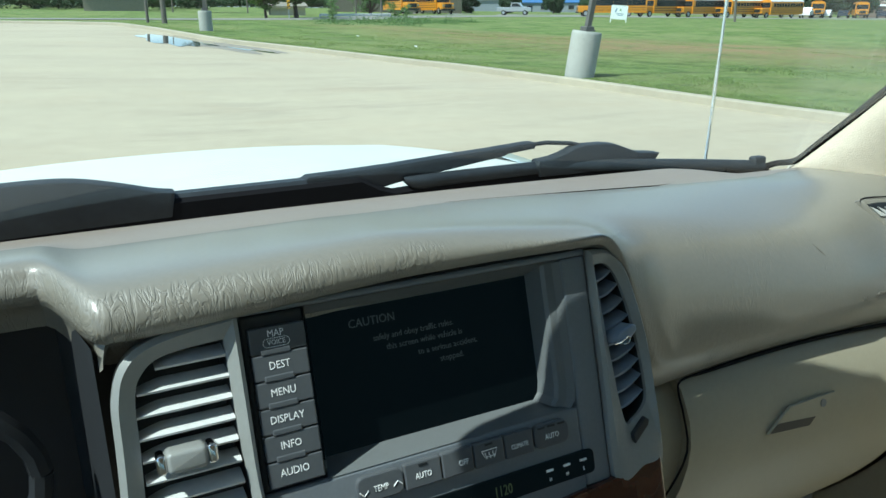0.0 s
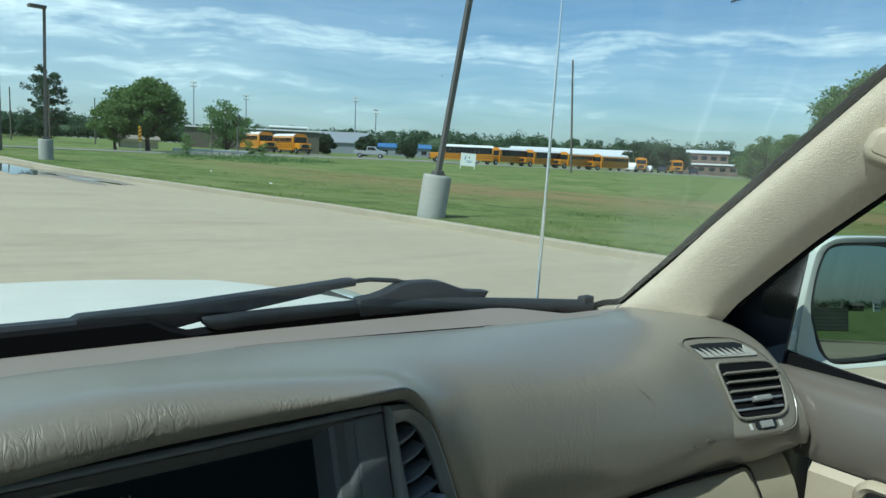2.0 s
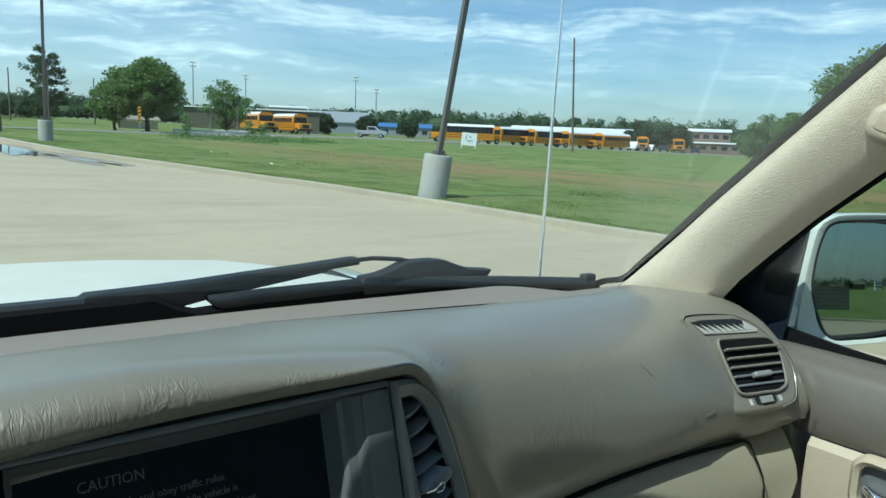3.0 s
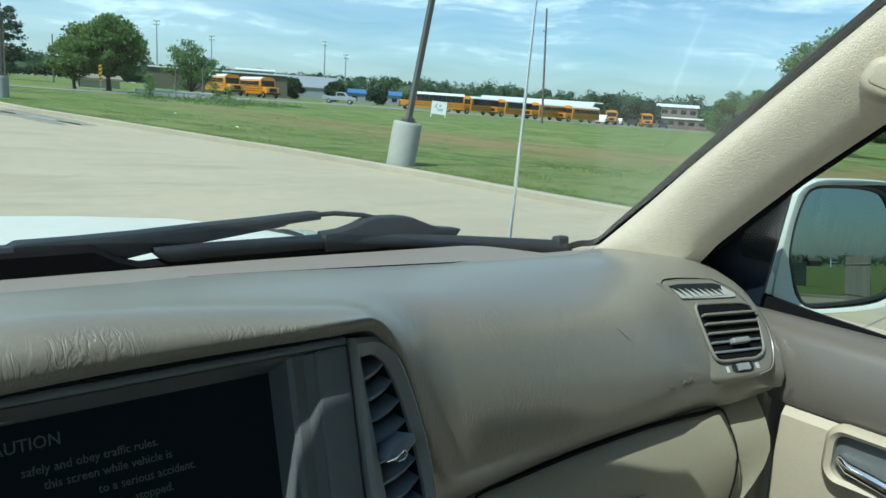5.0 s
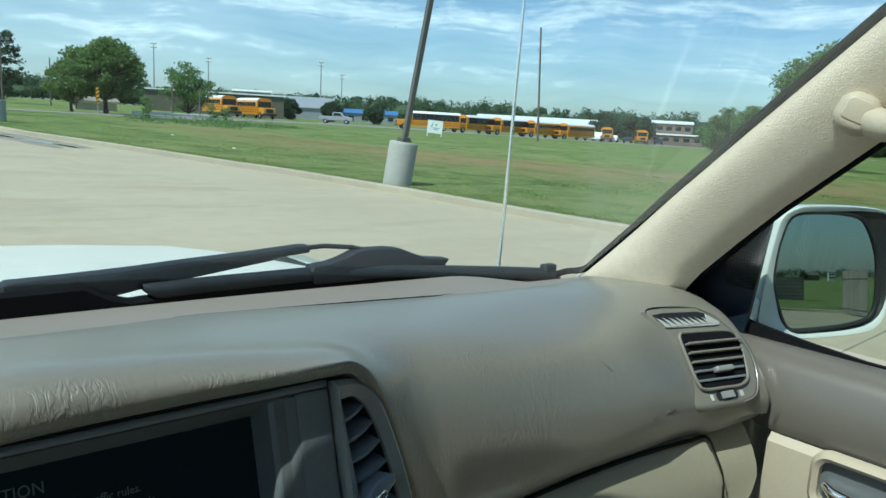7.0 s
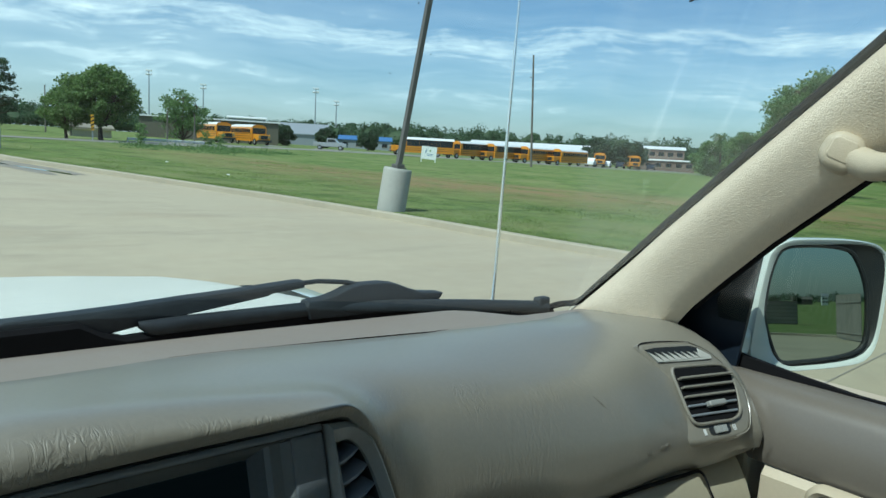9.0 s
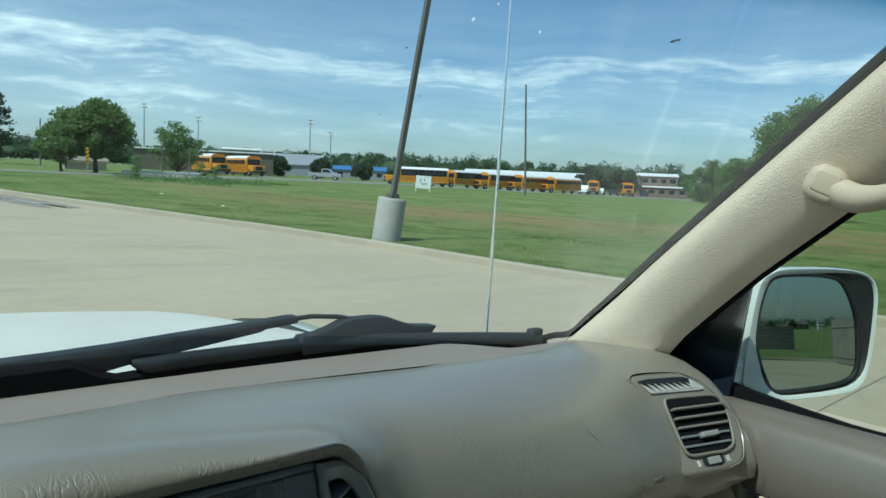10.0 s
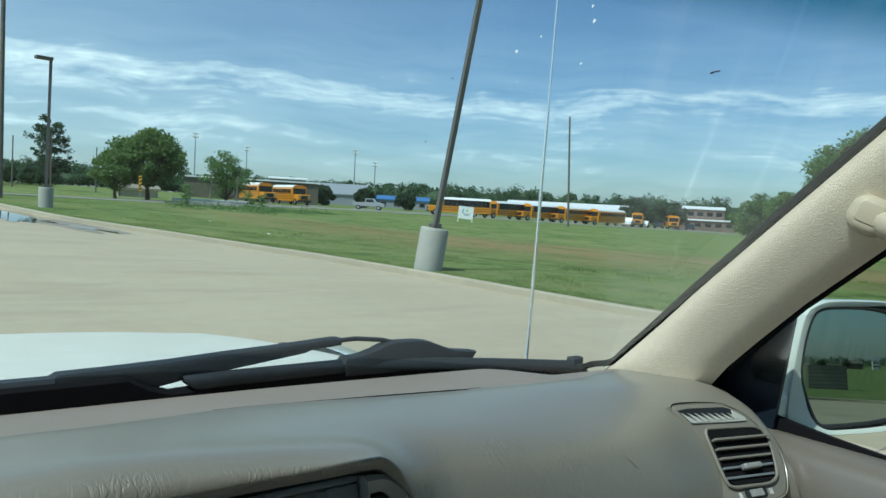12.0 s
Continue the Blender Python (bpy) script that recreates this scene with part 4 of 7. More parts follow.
# paper scraps lying in the grass
for x, y, turn in ((10.97, 28.99, 20), (10.81, 23.15, 70)):
    z = land(x, y) + 0.145
    bm = bmesh.new()
    sheet(bm, [[(-0.06, -0.04, 0.0), (-0.01, -0.05, 0.03), (0.06, -0.03, 0.005)], [(-0.05, 0.04, 0.02), (0.0, 0.05, 0.045), (0.07, 0.04, 0.0)]])
    res = bmesh.ops.extrude_face_region(bm, geom=list(bm.faces))
    bmesh.ops.translate(bm, vec=(0, 0, 0.004), verts=[v for v in res["geom"] if isinstance(v, bmesh.types.BMVert)])
    bmesh.ops.transform(bm, matrix=pose(x, y, z, 0, 0, turn), verts=bm.verts)
    tagged(part("paper_scrap", bm, M_WHITE), "crumpled white paper scrap lying in the grass", "litter")
# weeds at the culvert
bm = bmesh.new()
for k in range(70):
    t = rnd.random()
    x, y = 15.5 + 18 * t + rnd.uniform(-2, 2), 47 + 15 * t + rnd.uniform(-4.5, 4.5)
    h = 0.12 + 0.55 * rnd.random() ** 2.0
    w = rnd.uniform(0.3, 1.5)
    quad_cloud(bm, rnd, (x, y, land(x, y) + 0.05 + h * 0.35), (w, w * 0.8, h * 0.65), int(170 * w), 0.05)
for x, y, h in ((16.4, 48.2, 1.5), (22.3, 51.5, 1.4), (27.0, 60.0, 1.3)):
    for q in range(7):
        quad_cloud(bm, rnd, (x + rnd.uniform(-0.3, 0.3), y + rnd.uniform(-0.3, 0.3), land(x, y) + 0.1 + h * (q + 0.5) / 7), (0.34, 0.34, 0.16), 70, 0.06)
tagged(part("weeds", bm, M_LEAF_LIGHT), "tall unmown weeds at the ditch", "weeds", kind="stuff")


# ---- vehicles ----
def wheel(parent, x, y, r, w=0.26):
    bm = bmesh.new()
    prof = [(r * 0.62, -w / 2), (r * 0.94, -w / 2), (r, -w * 0.3), (r, w * 0.3), (r * 0.94, w / 2), (r * 0.62, w / 2)]
    rows = [[(x + math.cos(a) * q, y + o, r + math.sin(a) * q) for q, o in prof] for a in [2 * math.pi * k / 18 for k in range(19)]]
    sheet(bm, rows)
    whl = part("wheel", bm, M_TYRE, parent, smooth=True)
    bm = bmesh.new()
    for sgn in (-1, 1):
        res = bmesh.ops.create_circle(bm, cap_ends=True, segments=16, radius=r * 0.63)
        bmesh.ops.transform(bm, matrix=Matrix.Translation((x, y + sgn * w * 0.32, r)) @ pose(0, 0, 0, 90), verts=res["verts"])
    part("rim", bm, M_GALV, whl)


def school_bus(white_roof=True, windows=True):
    """A long-nosed bus, nose towards +x, its middle at the origin on the ground."""
    ob = tagged(empty("school_bus"), "yellow school bus with " + ("white" if white_roof else "yellow") + " roof, parked", "bus", "parked school buses")
    sec = [(-1.2, 0.75), (-1.2, 2.35), (-1.12, 2.72), (-0.85, 2.97), (-0.4, 3.07), (0.4, 3.07), (0.85, 2.97), (1.12, 2.72), (1.2, 2.35), (1.2, 0.75)]
    bm = bmesh.new()
    rows = [[(x, y, z) for y, z in sec] for x in (-5.4, 3.3)]
    g = sheet(bm, rows)
    bm.faces.new(g[0])
    bm.faces.new(g[1][::-1])
    box(bm, -5.4, 3.3, -1.18, 1.18, 0.55, 0.78)
    bmesh.ops.recalc_face_normals(bm, faces=bm.faces)
    body = part("body", bm, M_BUS, ob)
    bm = bmesh.new()
    top = [(-1.155, 2.69), (-1.14, 2.735), (-0.86, 2.985), (-0.4, 3.085), (0.4, 3.085), (0.86, 2.985), (1.14, 2.735), (1.155, 2.69)]
    sheet(bm, [[(x, y, z) for y, z in top] for x in (-5.42, 3.32)])
    part("roof", bm, M_WHITE if white_roof else M_BUS, ob)
    bm = bmesh.new()
    box(bm, 3.3, 5.3, -1.0, 1.0, 0.6, 1.62, None, 0.12, 3)
    part("hood", bm, M_BUS, ob)
    bm = bmesh.new()
    box(bm, 5.26, 5.42, -1.15, 1.15, 0.5, 0.78, None, 0.02)
    part("bumper", bm, M_BLACK, ob)
    bm = bmesh.new()
    box(bm, 5.28, 5.33, -0.55, 0.55, 0.9, 1.45, None, 0.01)
    part("grille", bm, M_BLACK, ob)
    for y in (-0.78, 0.78):
        bm = bmesh.new()
        box(bm, 5.27, 5.33, y - 0.13, y + 0.13, 1.1, 1.35, None, 0.02)
        part("headlight", bm, M_CHROME, ob)
    bm = bmesh.new()
    box(bm, 3.28, 3.34, -1.02, 1.02, 1.68, 2.55, None, 0.01)
    part("windscreen", bm, M_GLASSDARK, ob)
    for s in (-1, 1):
        for h in (0.92, 1.25, 1.62):
            bm = bmesh.new()
            box(bm, -5.38, 3.2, s * 1.2 - 0.018, s * 1.2 + 0.018, h, h + 0.07)
            part("rub_rail", bm, M_BLACK, body)
        for k in range(11):
            bm = bmesh.new()
            x = -5.15 + k * 0.72
            box(bm, x, x + (0.62 if windows else 0.705), s * 1.2 - 0.012, s * 1.2 + 0.012, 1.80 if windows else 1.66, 2.42 if windows else 2.66)
            part("window", bm, M_GLASSDARK, body)
        wheel(ob, -2.6, s * 1.02, 0.48)
        wheel(ob, 4.1, s * 0.98, 0.48)
    for y in (-0.6, 0.6):
        bm = bmesh.new()
        box(bm, -5.43, -5.38, y - 0.4, y + 0.4, 1.75, 2.45)
        part("rear_window", bm, M_GLASSDARK, body)
    return ob


def put(ob, x, y, turn, lift=0.15):
    ob.matrix_world = pose(x, y, land(x, y) + lift, 0, 0, turn)
    return ob


bus_b = put(school_bus(True, False), 79.3, 97.2, 152)
bus_w = put(school_bus(True, True), 113.2, 93.8, 183)
bus_d = put(school_bus(False, False), 144.1, 99.6, -141)
for x, y, turn in ((90.3, 97.5, 186), (97.8, 96.5, 185)):
    copy_thing(bus_b, pose(x, y, land(x, y) + 0.15, 0, 0, turn))
for x, y, turn in ((105.5, 95.2, 183), (48.9, 110.4, -94), (53.6, 108.2, -94)):
    copy_thing(bus_w, pose(x, y, land(x, y) + 0.15, 0, 0, turn))
for x, y, turn in ((131.6, 99.9, -141),):
    copy_thing(bus_d, pose(x, y, land(x, y) + 0.15, 0, 0, turn))


def car_like(kind, paint, label):
    """A parked car, pickup or van, nose to +x."""
    ob = tagged(empty({"pickup": "pickup_truck", "van": "van", "car": "parked_car"}[kind]), label, {"pickup": "pickup truck", "van": "van", "car": "car"}[kind])
    side = {"pickup": [(-2.7, 0.5), (-2.7, 1.15), (-0.6, 1.15), (-0.5, 1.85), (0.75, 1.85), (1.3, 1.2), (2.6, 1.1), (2.7, 0.5)],
            "van": [(-2.6, 0.4), (-2.6, 1.95), (-2.4, 2.1), (1.0, 2.1), (1.7, 1.35), (2.5, 1.15), (2.6, 0.4)],
            "car": [(-2.2, 0.35), (-2.2, 0.95), (-1.5, 1.05), (-0.9, 1.45), (0.5, 1.45), (1.1, 1.0), (2.1, 0.85), (2.2, 0.35)]}[kind]
    bm = bmesh.new()
    prism(bm, side, -0.9, 0.9, pose(0, 0, 0, 90), 0.06, 2)
    part("body", bm, paint, ob)
    glass = {"pickup": [(-0.4, 1.25), (-0.35, 1.72), (0.65, 1.72), (1.05, 1.25)], "van": [(0.0, 1.4), (0.0, 1.9), (0.95, 1.9), (1.4, 1.4)], "car": [(-1.2, 1.02), (-0.8, 1.36), (0.42, 1.36), (0.8, 1.02)]}[kind]
    for s in (-1, 1):
        bm = bmesh.new()
        prism(bm, glass, s * 0.905 - 0.01, s * 0.905 + 0.01, pose(0, 0, 0, 90))
        part("side_window", bm, M_GLASSDARK, ob)
        for x in (side[-1][0] - 1.0, side[0][0] + 1.0):
            wheel(ob, x, s * 0.82, 0.36, 0.24)
    return ob


put(car_like("pickup", M_SILVER, "silver pickup truck on the paved yard"), 66.0, 104.5, -40)
put(car_like("pickup", M_WHITE, "white pickup truck parked beside the buses"), 125.0, 97.0, -150)
put(car_like("car", M_DARKCAR, "dark parked car on the far yard"), 139.0, 99.5, -150)
put(car_like("car", M_WHITE, "white parked car on the far yard"), 136.5, 101.5, -150)
put(car_like("car", M_DARKCAR, "dark parked car on the far yard"), 152.5, 100.5, -150)
put(car_like("pickup", M_WHITE, "white pickup truck on the far road"), 150.0, 79.5, -165)


# ---- buildings ----
def shed(name, x, y, turn, length, depth, h_eave, h_ridge, wall_m, roof_m, label, category, bays=0, storeys=1, base=0.0, flat_front=True):
    """A long low building, its front on the -y side of its frame."""
    ob = tagged(empty(name), label, category)
    ob.matrix_world = pose(x, y, land(x, y) + base, 0, 0, turn)
    bm = bmesh.new()
    box(bm, -length / 2, length / 2, 0, depth, -1.5, h_eave)
    wall = part("wall", bm, wall_m, ob)
    bm = bmesh.new()
    out = [(-0.35, h_eave + 0.02), (-0.35, h_eave + 0.25), (depth / 2, h_ridge), (depth + 0.35, h_eave + 0.25), (depth + 0.35, h_eave + 0.02)]
    prism(bm, out, -length / 2 - 0.3, length / 2 + 0.3, Matrix(((0, 0, 1, 0), (1, 0, 0, 0), (0, 1, 0, 0), (0, 0, 0, 1))))
    part("roof", bm, roof_m, ob)
    for s in range(storeys):
        for k in range(bays):
            u = -length / 2 + (k + 0.5) * length / bays
            hh = h_eave / storeys
            bm = bmesh.new()
            box(bm, u - 0.7, u + 0.7, -0.04, 0.02, s * hh + hh * 0.35, s * hh + hh * 0.75)
            win = part("window", bm, M_GLASSDARK, ob)
            bm = bmesh.new()
            box(bm, u - 0.8, u + 0.8, -0.07, -0.005, s * hh + hh * 0.29, s * hh + hh * 0.345)
            part("sill", bm, M_TAN, win)
    return ob


shed("shed", 53.9, 124.05, -25, 23.0, 12, 3.75, 4.05, M_OLIVE, M_WHITE, "long tan metal shed with a pale roof", "shed")
shed("warehouse", 141.5, 128.0, -48, 34, 26, 3.0, 5.0, M_TAN, M_WHITE, "low wide warehouse with a white roof", "warehouse")
shed("brick_building", 168.8, 108.5, -57, 11.5, 10, 5.3, 6.2, M_BRICK, M_WHITE, "two-storey brown brick building with a pale roof", "building", 5, 2, base=0.2)
shed("brick_annex", 166.8, 106.3, -57, 15.0, 3.0, 2.4, 2.8, M_BRICK, M_WHITE, "low brick front wing with a pale canopy", "building", 6, 1, base=0.2)
shed("blue_pavilion", 114.6, 164.5, -35, 14, 8, 2.3, 3.6, M_GREYROOF, M_BLUE, "low pavilion with a bright blue roof", "pavilion", 4)
shed("grandstand", 93.0, 166.0, -28, 19, 14, 2.6, 5.6, M_GREYROOF, M_GREYROOF, "grey metal-clad grandstand building", "grandstand")
shed("press_box", 84.0, 172.0, -28, 9, 5, 5.6, 6.2, M_GREYROOF, M_WHITE, "small raised press box of the sports field", "press box", 4)
shed("farmhouse", 24.4, 87.6, -10, 4.2, 5, 0.9, 1.6, M_BEIGE, M_TAN, "small cream outbuilding behind the oak", "house")
shed("barn", 8.0, 112.0, -5, 8, 6, 2.2, 3.4, M_TAN, M_GREYROOF, "small brown barn behind the hedge", "barn")

# ---- behind the car, seen in the door mirror ----
def fence(x0, y0, x1, y1, h, label):
    ob = tagged(empty("fence"), label, "fence")
    a, b = Vector((x0, y0)), Vector((x1, y1))
    n = max(2, int((b - a).length / 0.20))
    d = (b - a).normalized()
    for k in range(n):
        p = a + d * (k * 0.20 + 0.1)
        z = land(p.x, p.y) + 0.05
        bm = bmesh.new()
        box(bm, -0.094, 0.094, -0.012, 0.012, 0.0, h, Matrix.Translation((p.x, p.y, z)) @ Matrix.Rotation(math.atan2(d.y, d.x), 4, "Z"))
        part("board", bm, M_FENCE, ob)
    for hh in (0.35, h - 0.35):
        bm = bmesh.new()
        nrm = Vector((-d.y, d.x)) * 0.035
        tube(bm, [(p.x + nrm.x, p.y + nrm.y, land(p.x, p.y) + hh) for p in (a, b)], 0.03, 6)
        part("rail", bm, M_FENCE, ob)
    return ob


fence(9.55, -41.2, 9.58, -36.2, 2.2, "tall grey board fence behind the car")
bx = tagged(empty("storage_container"), "grey ribbed storage container on the grass", "container")
bx.location = (11.0, -73.0, land(11.0, -73.0) + 0.1)
bm = bmesh.new()
box(bm, -1.55, 1.55, -1.0, 1.0, -0.1, 2.15, None, 0.03)
part("body", bm, M_TIMBER, bx)
for k in range(6):
    bm = bmesh.new()
    box(bm, -1.52, 1.52, 1.0, 1.04, 0.12 + 0.33 * k, 0.40 + 0.33 * k)
    part("rib", bm, M_FENCE, bx)
for x, y in ((52.0, -600.0), (103.0, -625.0), (160.0, -605.0)):
    shed("house", x, y, 180, 14, 9, 2.6, 4.8, M_OLIVE, M_TIMBER, "small single-storey house far behind the car", "house", 4, base=0.6)
shed("white_house", 114.0, -600.0, 180, 4, 4, 5.0, 7.5, M_WHITE, M_GREYROOF, "narrow white two-storey house far behind the car", "house", 2, 2, base=0.6)
for x, y, q in ((74.0, -560.0, 41), (92.0, -580.0, 42), (37.0, -570.0, 43), (140.0, -560.0, 44)):
    tree(x, y, 6.0, 7.0, 0.8, q, M_LEAF_DARK, "green garden tree far behind the car", 20, 120, 0.3)
bm = bmesh.new()
for k in range(60):
    x, y = -80 + 440 * k / 60, -690 + rnd.uniform(-24, 24)
    h = rnd.uniform(5, 8)
    quad_cloud(bm, rnd, (x, y, land(x, y) + h * 0.5), (9, 6, h * 0.6), 300, 0.6)
tagged(part("back_woods", bm, M_LEAF_FAR), "far tree belt behind the houses", "woods", kind="stuff")


# ---- the car ----
car = tagged(empty("car"), "white four-wheel-drive car with beige cabin, parked on concrete", "car")
MID = 0.28                       # the car's middle plane


def screen_half(z):
    return 0.705 - 0.31 * (z - 1.325)


def screen_y(u, z):
    """Distance forward of the windshield at the side share u and height z."""
    return 0.735 - (z - 1.32) * 1.224 + 0.13 * (1 - u * u)


# windshield
bm = bmesh.new()
rows = []
for j in range(13):
    z = 1.26 + (1.76 - 1.26) * j / 12
    rows.append([(MID + u * screen_half(z), screen_y(u, z), z) for u in [-1 + 2 * k / 24 for k in range(25)]])
sheet(bm, rows)
ws = part("windshield", bm, M_WINDSHIELD, car, "clear curved windshield with a teal shade band", smooth=True)
ws.visible_shadow = False

# dashboard: profiles (y, z) from the windshield to the lower edge
CENTRE = [(0.83, 1.325), (0.775, 1.341), (0.68, 1.360), (0.57, 1.382), (0.505, 1.393), (0.470, 1.3965), (0.4535, 1.3905), (0.4485, 1.3805), (0.4525, 1.373)]
PASSENGER = [(0.80, 1.315), (0.755, 1.340), (0.67, 1.3455), (0.59, 1.344), (0.53, 1.330), (0.496, 1.313), (0.473, 1.286), (0.464, 1.258), (0.469, 1.238)]
SIDE = [(0.80, 1.300), (0.745, 1.326), (0.66, 1.3375), (0.60, 1.342), (0.546, 1.3325), (0.513, 1.309), (0.4895, 1.280), (0.4740, 1.252), (0.4745, 1.233)]
LEFT = [(0.83, 1.325), (0.775, 1.341), (0.69, 1.358), (0.62, 1.378), (0.56, 1.394), (0.52, 1.402), (0.508, 1.396), (0.505, 1.388), (0.51, 1.381)]


def lid_z(x):
    """Height of the arched upper edge of the glove box lid."""
    return 1.2238 - 0.29 * (min(x, 0.90) - 0.665) ** 2 + 0.14 * max(0.0, x - 0.90)


def dash_profile(x):
    part_way = min(1.0, max(0.0, (x - 0.27) / 0.53))
    top, lip = 0.6 * part_way + 0.4 * step(0.0, 1.0, part_way), step(0.428, 0.522, x)
    share = (top, top, top, top, top, top * 0.7 + lip * 0.3, top * 0.35 + lip * 0.65, lip, lip)
    p = [mixed(c, q, a) for c, q, a in zip(CENTRE, PASSENGER, share)]
    p = [mixed(c, q, step(0.76, 0.88, x)) for c, q in zip(p, SIDE)]
    p = [mixed(c, q, step(0.100, 0.068, x)) for c, q in zip(p, LEFT)]
    sag = 0.009 * step(0.30, 0.10, x) + 0.001 * step(0.33, 0.41, x)
    p = [(y, z - sag * q) for (y, z), q in zip(p, (0, 0, 0, 0.1, 0.3, 0.6, 0.9, 1, 1))]
    u = (x - MID) / 0.705
    far = 0.055 * max(0.0, abs(u) - 0.3) ** 1.6
    bend = 0.22 * max(0.0, x - 0.88)
    drop = 0.10 * max(0.0, x - 0.90)
    return [(y - far * w - bend * v, z - drop * v) for (y, z), w, v in zip(p, (1, 1, 0.6, 0.3, 0, 0, 0, 0, 0), (0, 0, 0.2, 0.6, 1, 1, 1, 1, 1))]


def seam_y(x):
    """How far forward the seam between the brown rear strip and the pad runs."""
    return 0.605 + 0.036 * step(0.29, 0.42, x) + 0.05 * step(0.76, 0.95, x)


def split_profile(x):
    """The profile at x as points, the first 12 up to the seam across the top."""
    dense = [(v.x, v.y) for v in spline([(a, b, 0) for a, b in dash_profile(x)], 241)]
    cut = seam_y(x)
    k = max(4, min(range(100), key=lambda i: abs(dense[i][0] - cut)))
    y_end, z_end = dense[k]
    back = [dense[round(k * i / 11)] for i in range(12)]
    back[-2] = (y_end + 0.0016, z_end - 0.0007)
    front = [dense[round(k + (240 - k) * (i / 26))] for i in range(1, 27)]
    return back + front


def dash_y(x, z):
    """How far forward the dashboard's front face lies at a height."""
    dense = [(v.x, v.y) for v in spline([(a, b, 0) for a, b in dash_profile(x)], 241)][100:]
    for (y0, z0), (y1, z1) in zip(dense, dense[1:]):
        if z1 <= z <= z0:
            return y0 + (y1 - y0) * (z0 - z) / max(1e-6, z0 - z1)
    return dense[-1][0]


bm = bmesh.new()
rows = []
for x in [-0.43 + 0.02 * k for k in range(25)] + [0.06 + 0.005 * k for k in range(10)] + [0.11 + 0.0125 * k for k in range(23)] + [0.394 + 0.004 * k for k in range(19)]:
    p = split_profile(x)
    y, z = p[-1]
    p += [(y + 0.012, z - 0.004), (y + 0.019, z - 0.012), (y + 0.0225, z - 0.07 * step(0.41, 0.44, x) - 0.022)]
    rows.append([(x, a, b) for a, b in p])
for x in [0.472 + 0.004 * k for k in range(15)] + [0.5445 + 0.0155 * k for k in range(28)] + [0.975]:
    p = split_profile(x)
    tuck = lid_z(x) + 0.0030
    if x < 0.475:
        y, z = p[-1]
        p += [(y + 0.004, z - 0.02), (y + 0.006, z - 0.06), (y + 0.008, tuck - 0.12)]
    else:
        y = p[-1][0]
        e = step(0.90, 0.925, x)
        p += [(y + 0.004, tuck + 0.006), (y + 0.008, tuck - 0.002 * e), (y + 0.028 - 0.008 * e, tuck - 0.003 - 0.004 * e)]
    rows.append([(x, a, b) for a, b in p])
n_row = len(rows[0]) - 1
sheet(bm, rows)
bm.faces.ensure_lookup_table()
for i, f in enumerate(bm.faces):
    f.material_index = 1 if i % n_row < 11 else 0
bmesh.ops.recalc_face_normals(bm, faces=bm.faces)
dash = part("dashboard", bm, [M_CREASED, M_VINYL_DARK], car, "grey-beige vinyl dashboard with a browner rear strip", smooth=True)
bm = bmesh.new()
line = []
for k in range(60):
    x = 0.40 + 0.28 * k / 59
    y, z = split_profile(x)[11]
    line.append((x, y + 0.0008, z + 0.0003))
tube(bm, line, [0.00012 + 0.0005 * step(0.25, 0.7, k / 59) * step(1.0, 0.85, k / 59) for k in range(60)], 5)
part("seam", bm, M_SEAL, dash, "dark seam across the dashboard")
# rounded outer end of the dashboard
bm = bmesh.new()
end = dash_profile(0.975)
pts = [(v.x, v.y) for v in spline([(a, b, 0) for a, b in end], 33)] + [(end[-1][0] + 0.003, 1.227), (end[-1][0] + 0.007, 1.216)]
rows = []
for k in range(7):
    a = radians(90 * k / 6)
    rows.append([(0.975 + 0.022 * math.sin(a), y + (0.030 * (1 - math.cos(a)) if z < 1.33 else 0), z - 0.012 * (1 - math.cos(a)) * (1 if z > 1.3 else 0)) for y, z in pts])
sheet(bm, rows)
part("end_cap", bm, M_VINYL, dash, smooth=True)

# ---- centre panel, in its own leaning frame: u to the right, v up, w out ----
LEAN_LEN = math.hypot(1, 0.30)
CP = Matrix(((1, 0, 0, 0.30), (0, 0.30 / LEAN_LEN, -1 / LEAN_LEN, 0.46), (0, 1 / LEAN_LEN, 0.30 / LEAN_LEN, 1.365), (0, 0, 0, 1)))
bm = bmesh.new()
box(bm, -0.128, 0.1005, -0.30, -0.1105, -0.05, -0.001, CP, 0.002)
panel = part("centre_panel", bm, M_PANEL, car, "dark grey centre console panel with screen and buttons")
for nm, bar in (("top_bar", (-0.128, 0.1225, -0.0022, 0.0025, -0.03, 0.0)), ("right_strip", (0.1005, 0.1222, -0.170, -0.0025, -0.04, -0.0003)), ("button_bed", (-0.128, -0.0885, -0.1103, -0.0025, -0.04, -0.0035))):
    bm = bmesh.new()
    box(bm, *bar, CP, 0.0018)
    part(nm, bm, M_BLACK if nm == "button_bed" else M_PANEL, panel)
# closing strip between the panel and the pad
bm = bmesh.new()
sheet(bm, [[(x, 0.466, 1.362), (x, 0.462, 1.368), (x, 0.472, 1.374)] for x in (0.13, 0.2, 0.3, 0.36, 0.41)])
part("shadow_gap", bm, M_BLACK, panel)
# sloped surround of the screen
bm = bmesh.new()
def rim_row(u, w, low):
    """A line down the right wall of the screen's well, its foot turning towards the well."""
    return [CP @ Vector(q) for q in ((u, -0.004, w), (u, -0.05, w), (u, low + 0.014, w), (u - 0.0015, low + 0.005, w), (u - 0.006, low, w))]


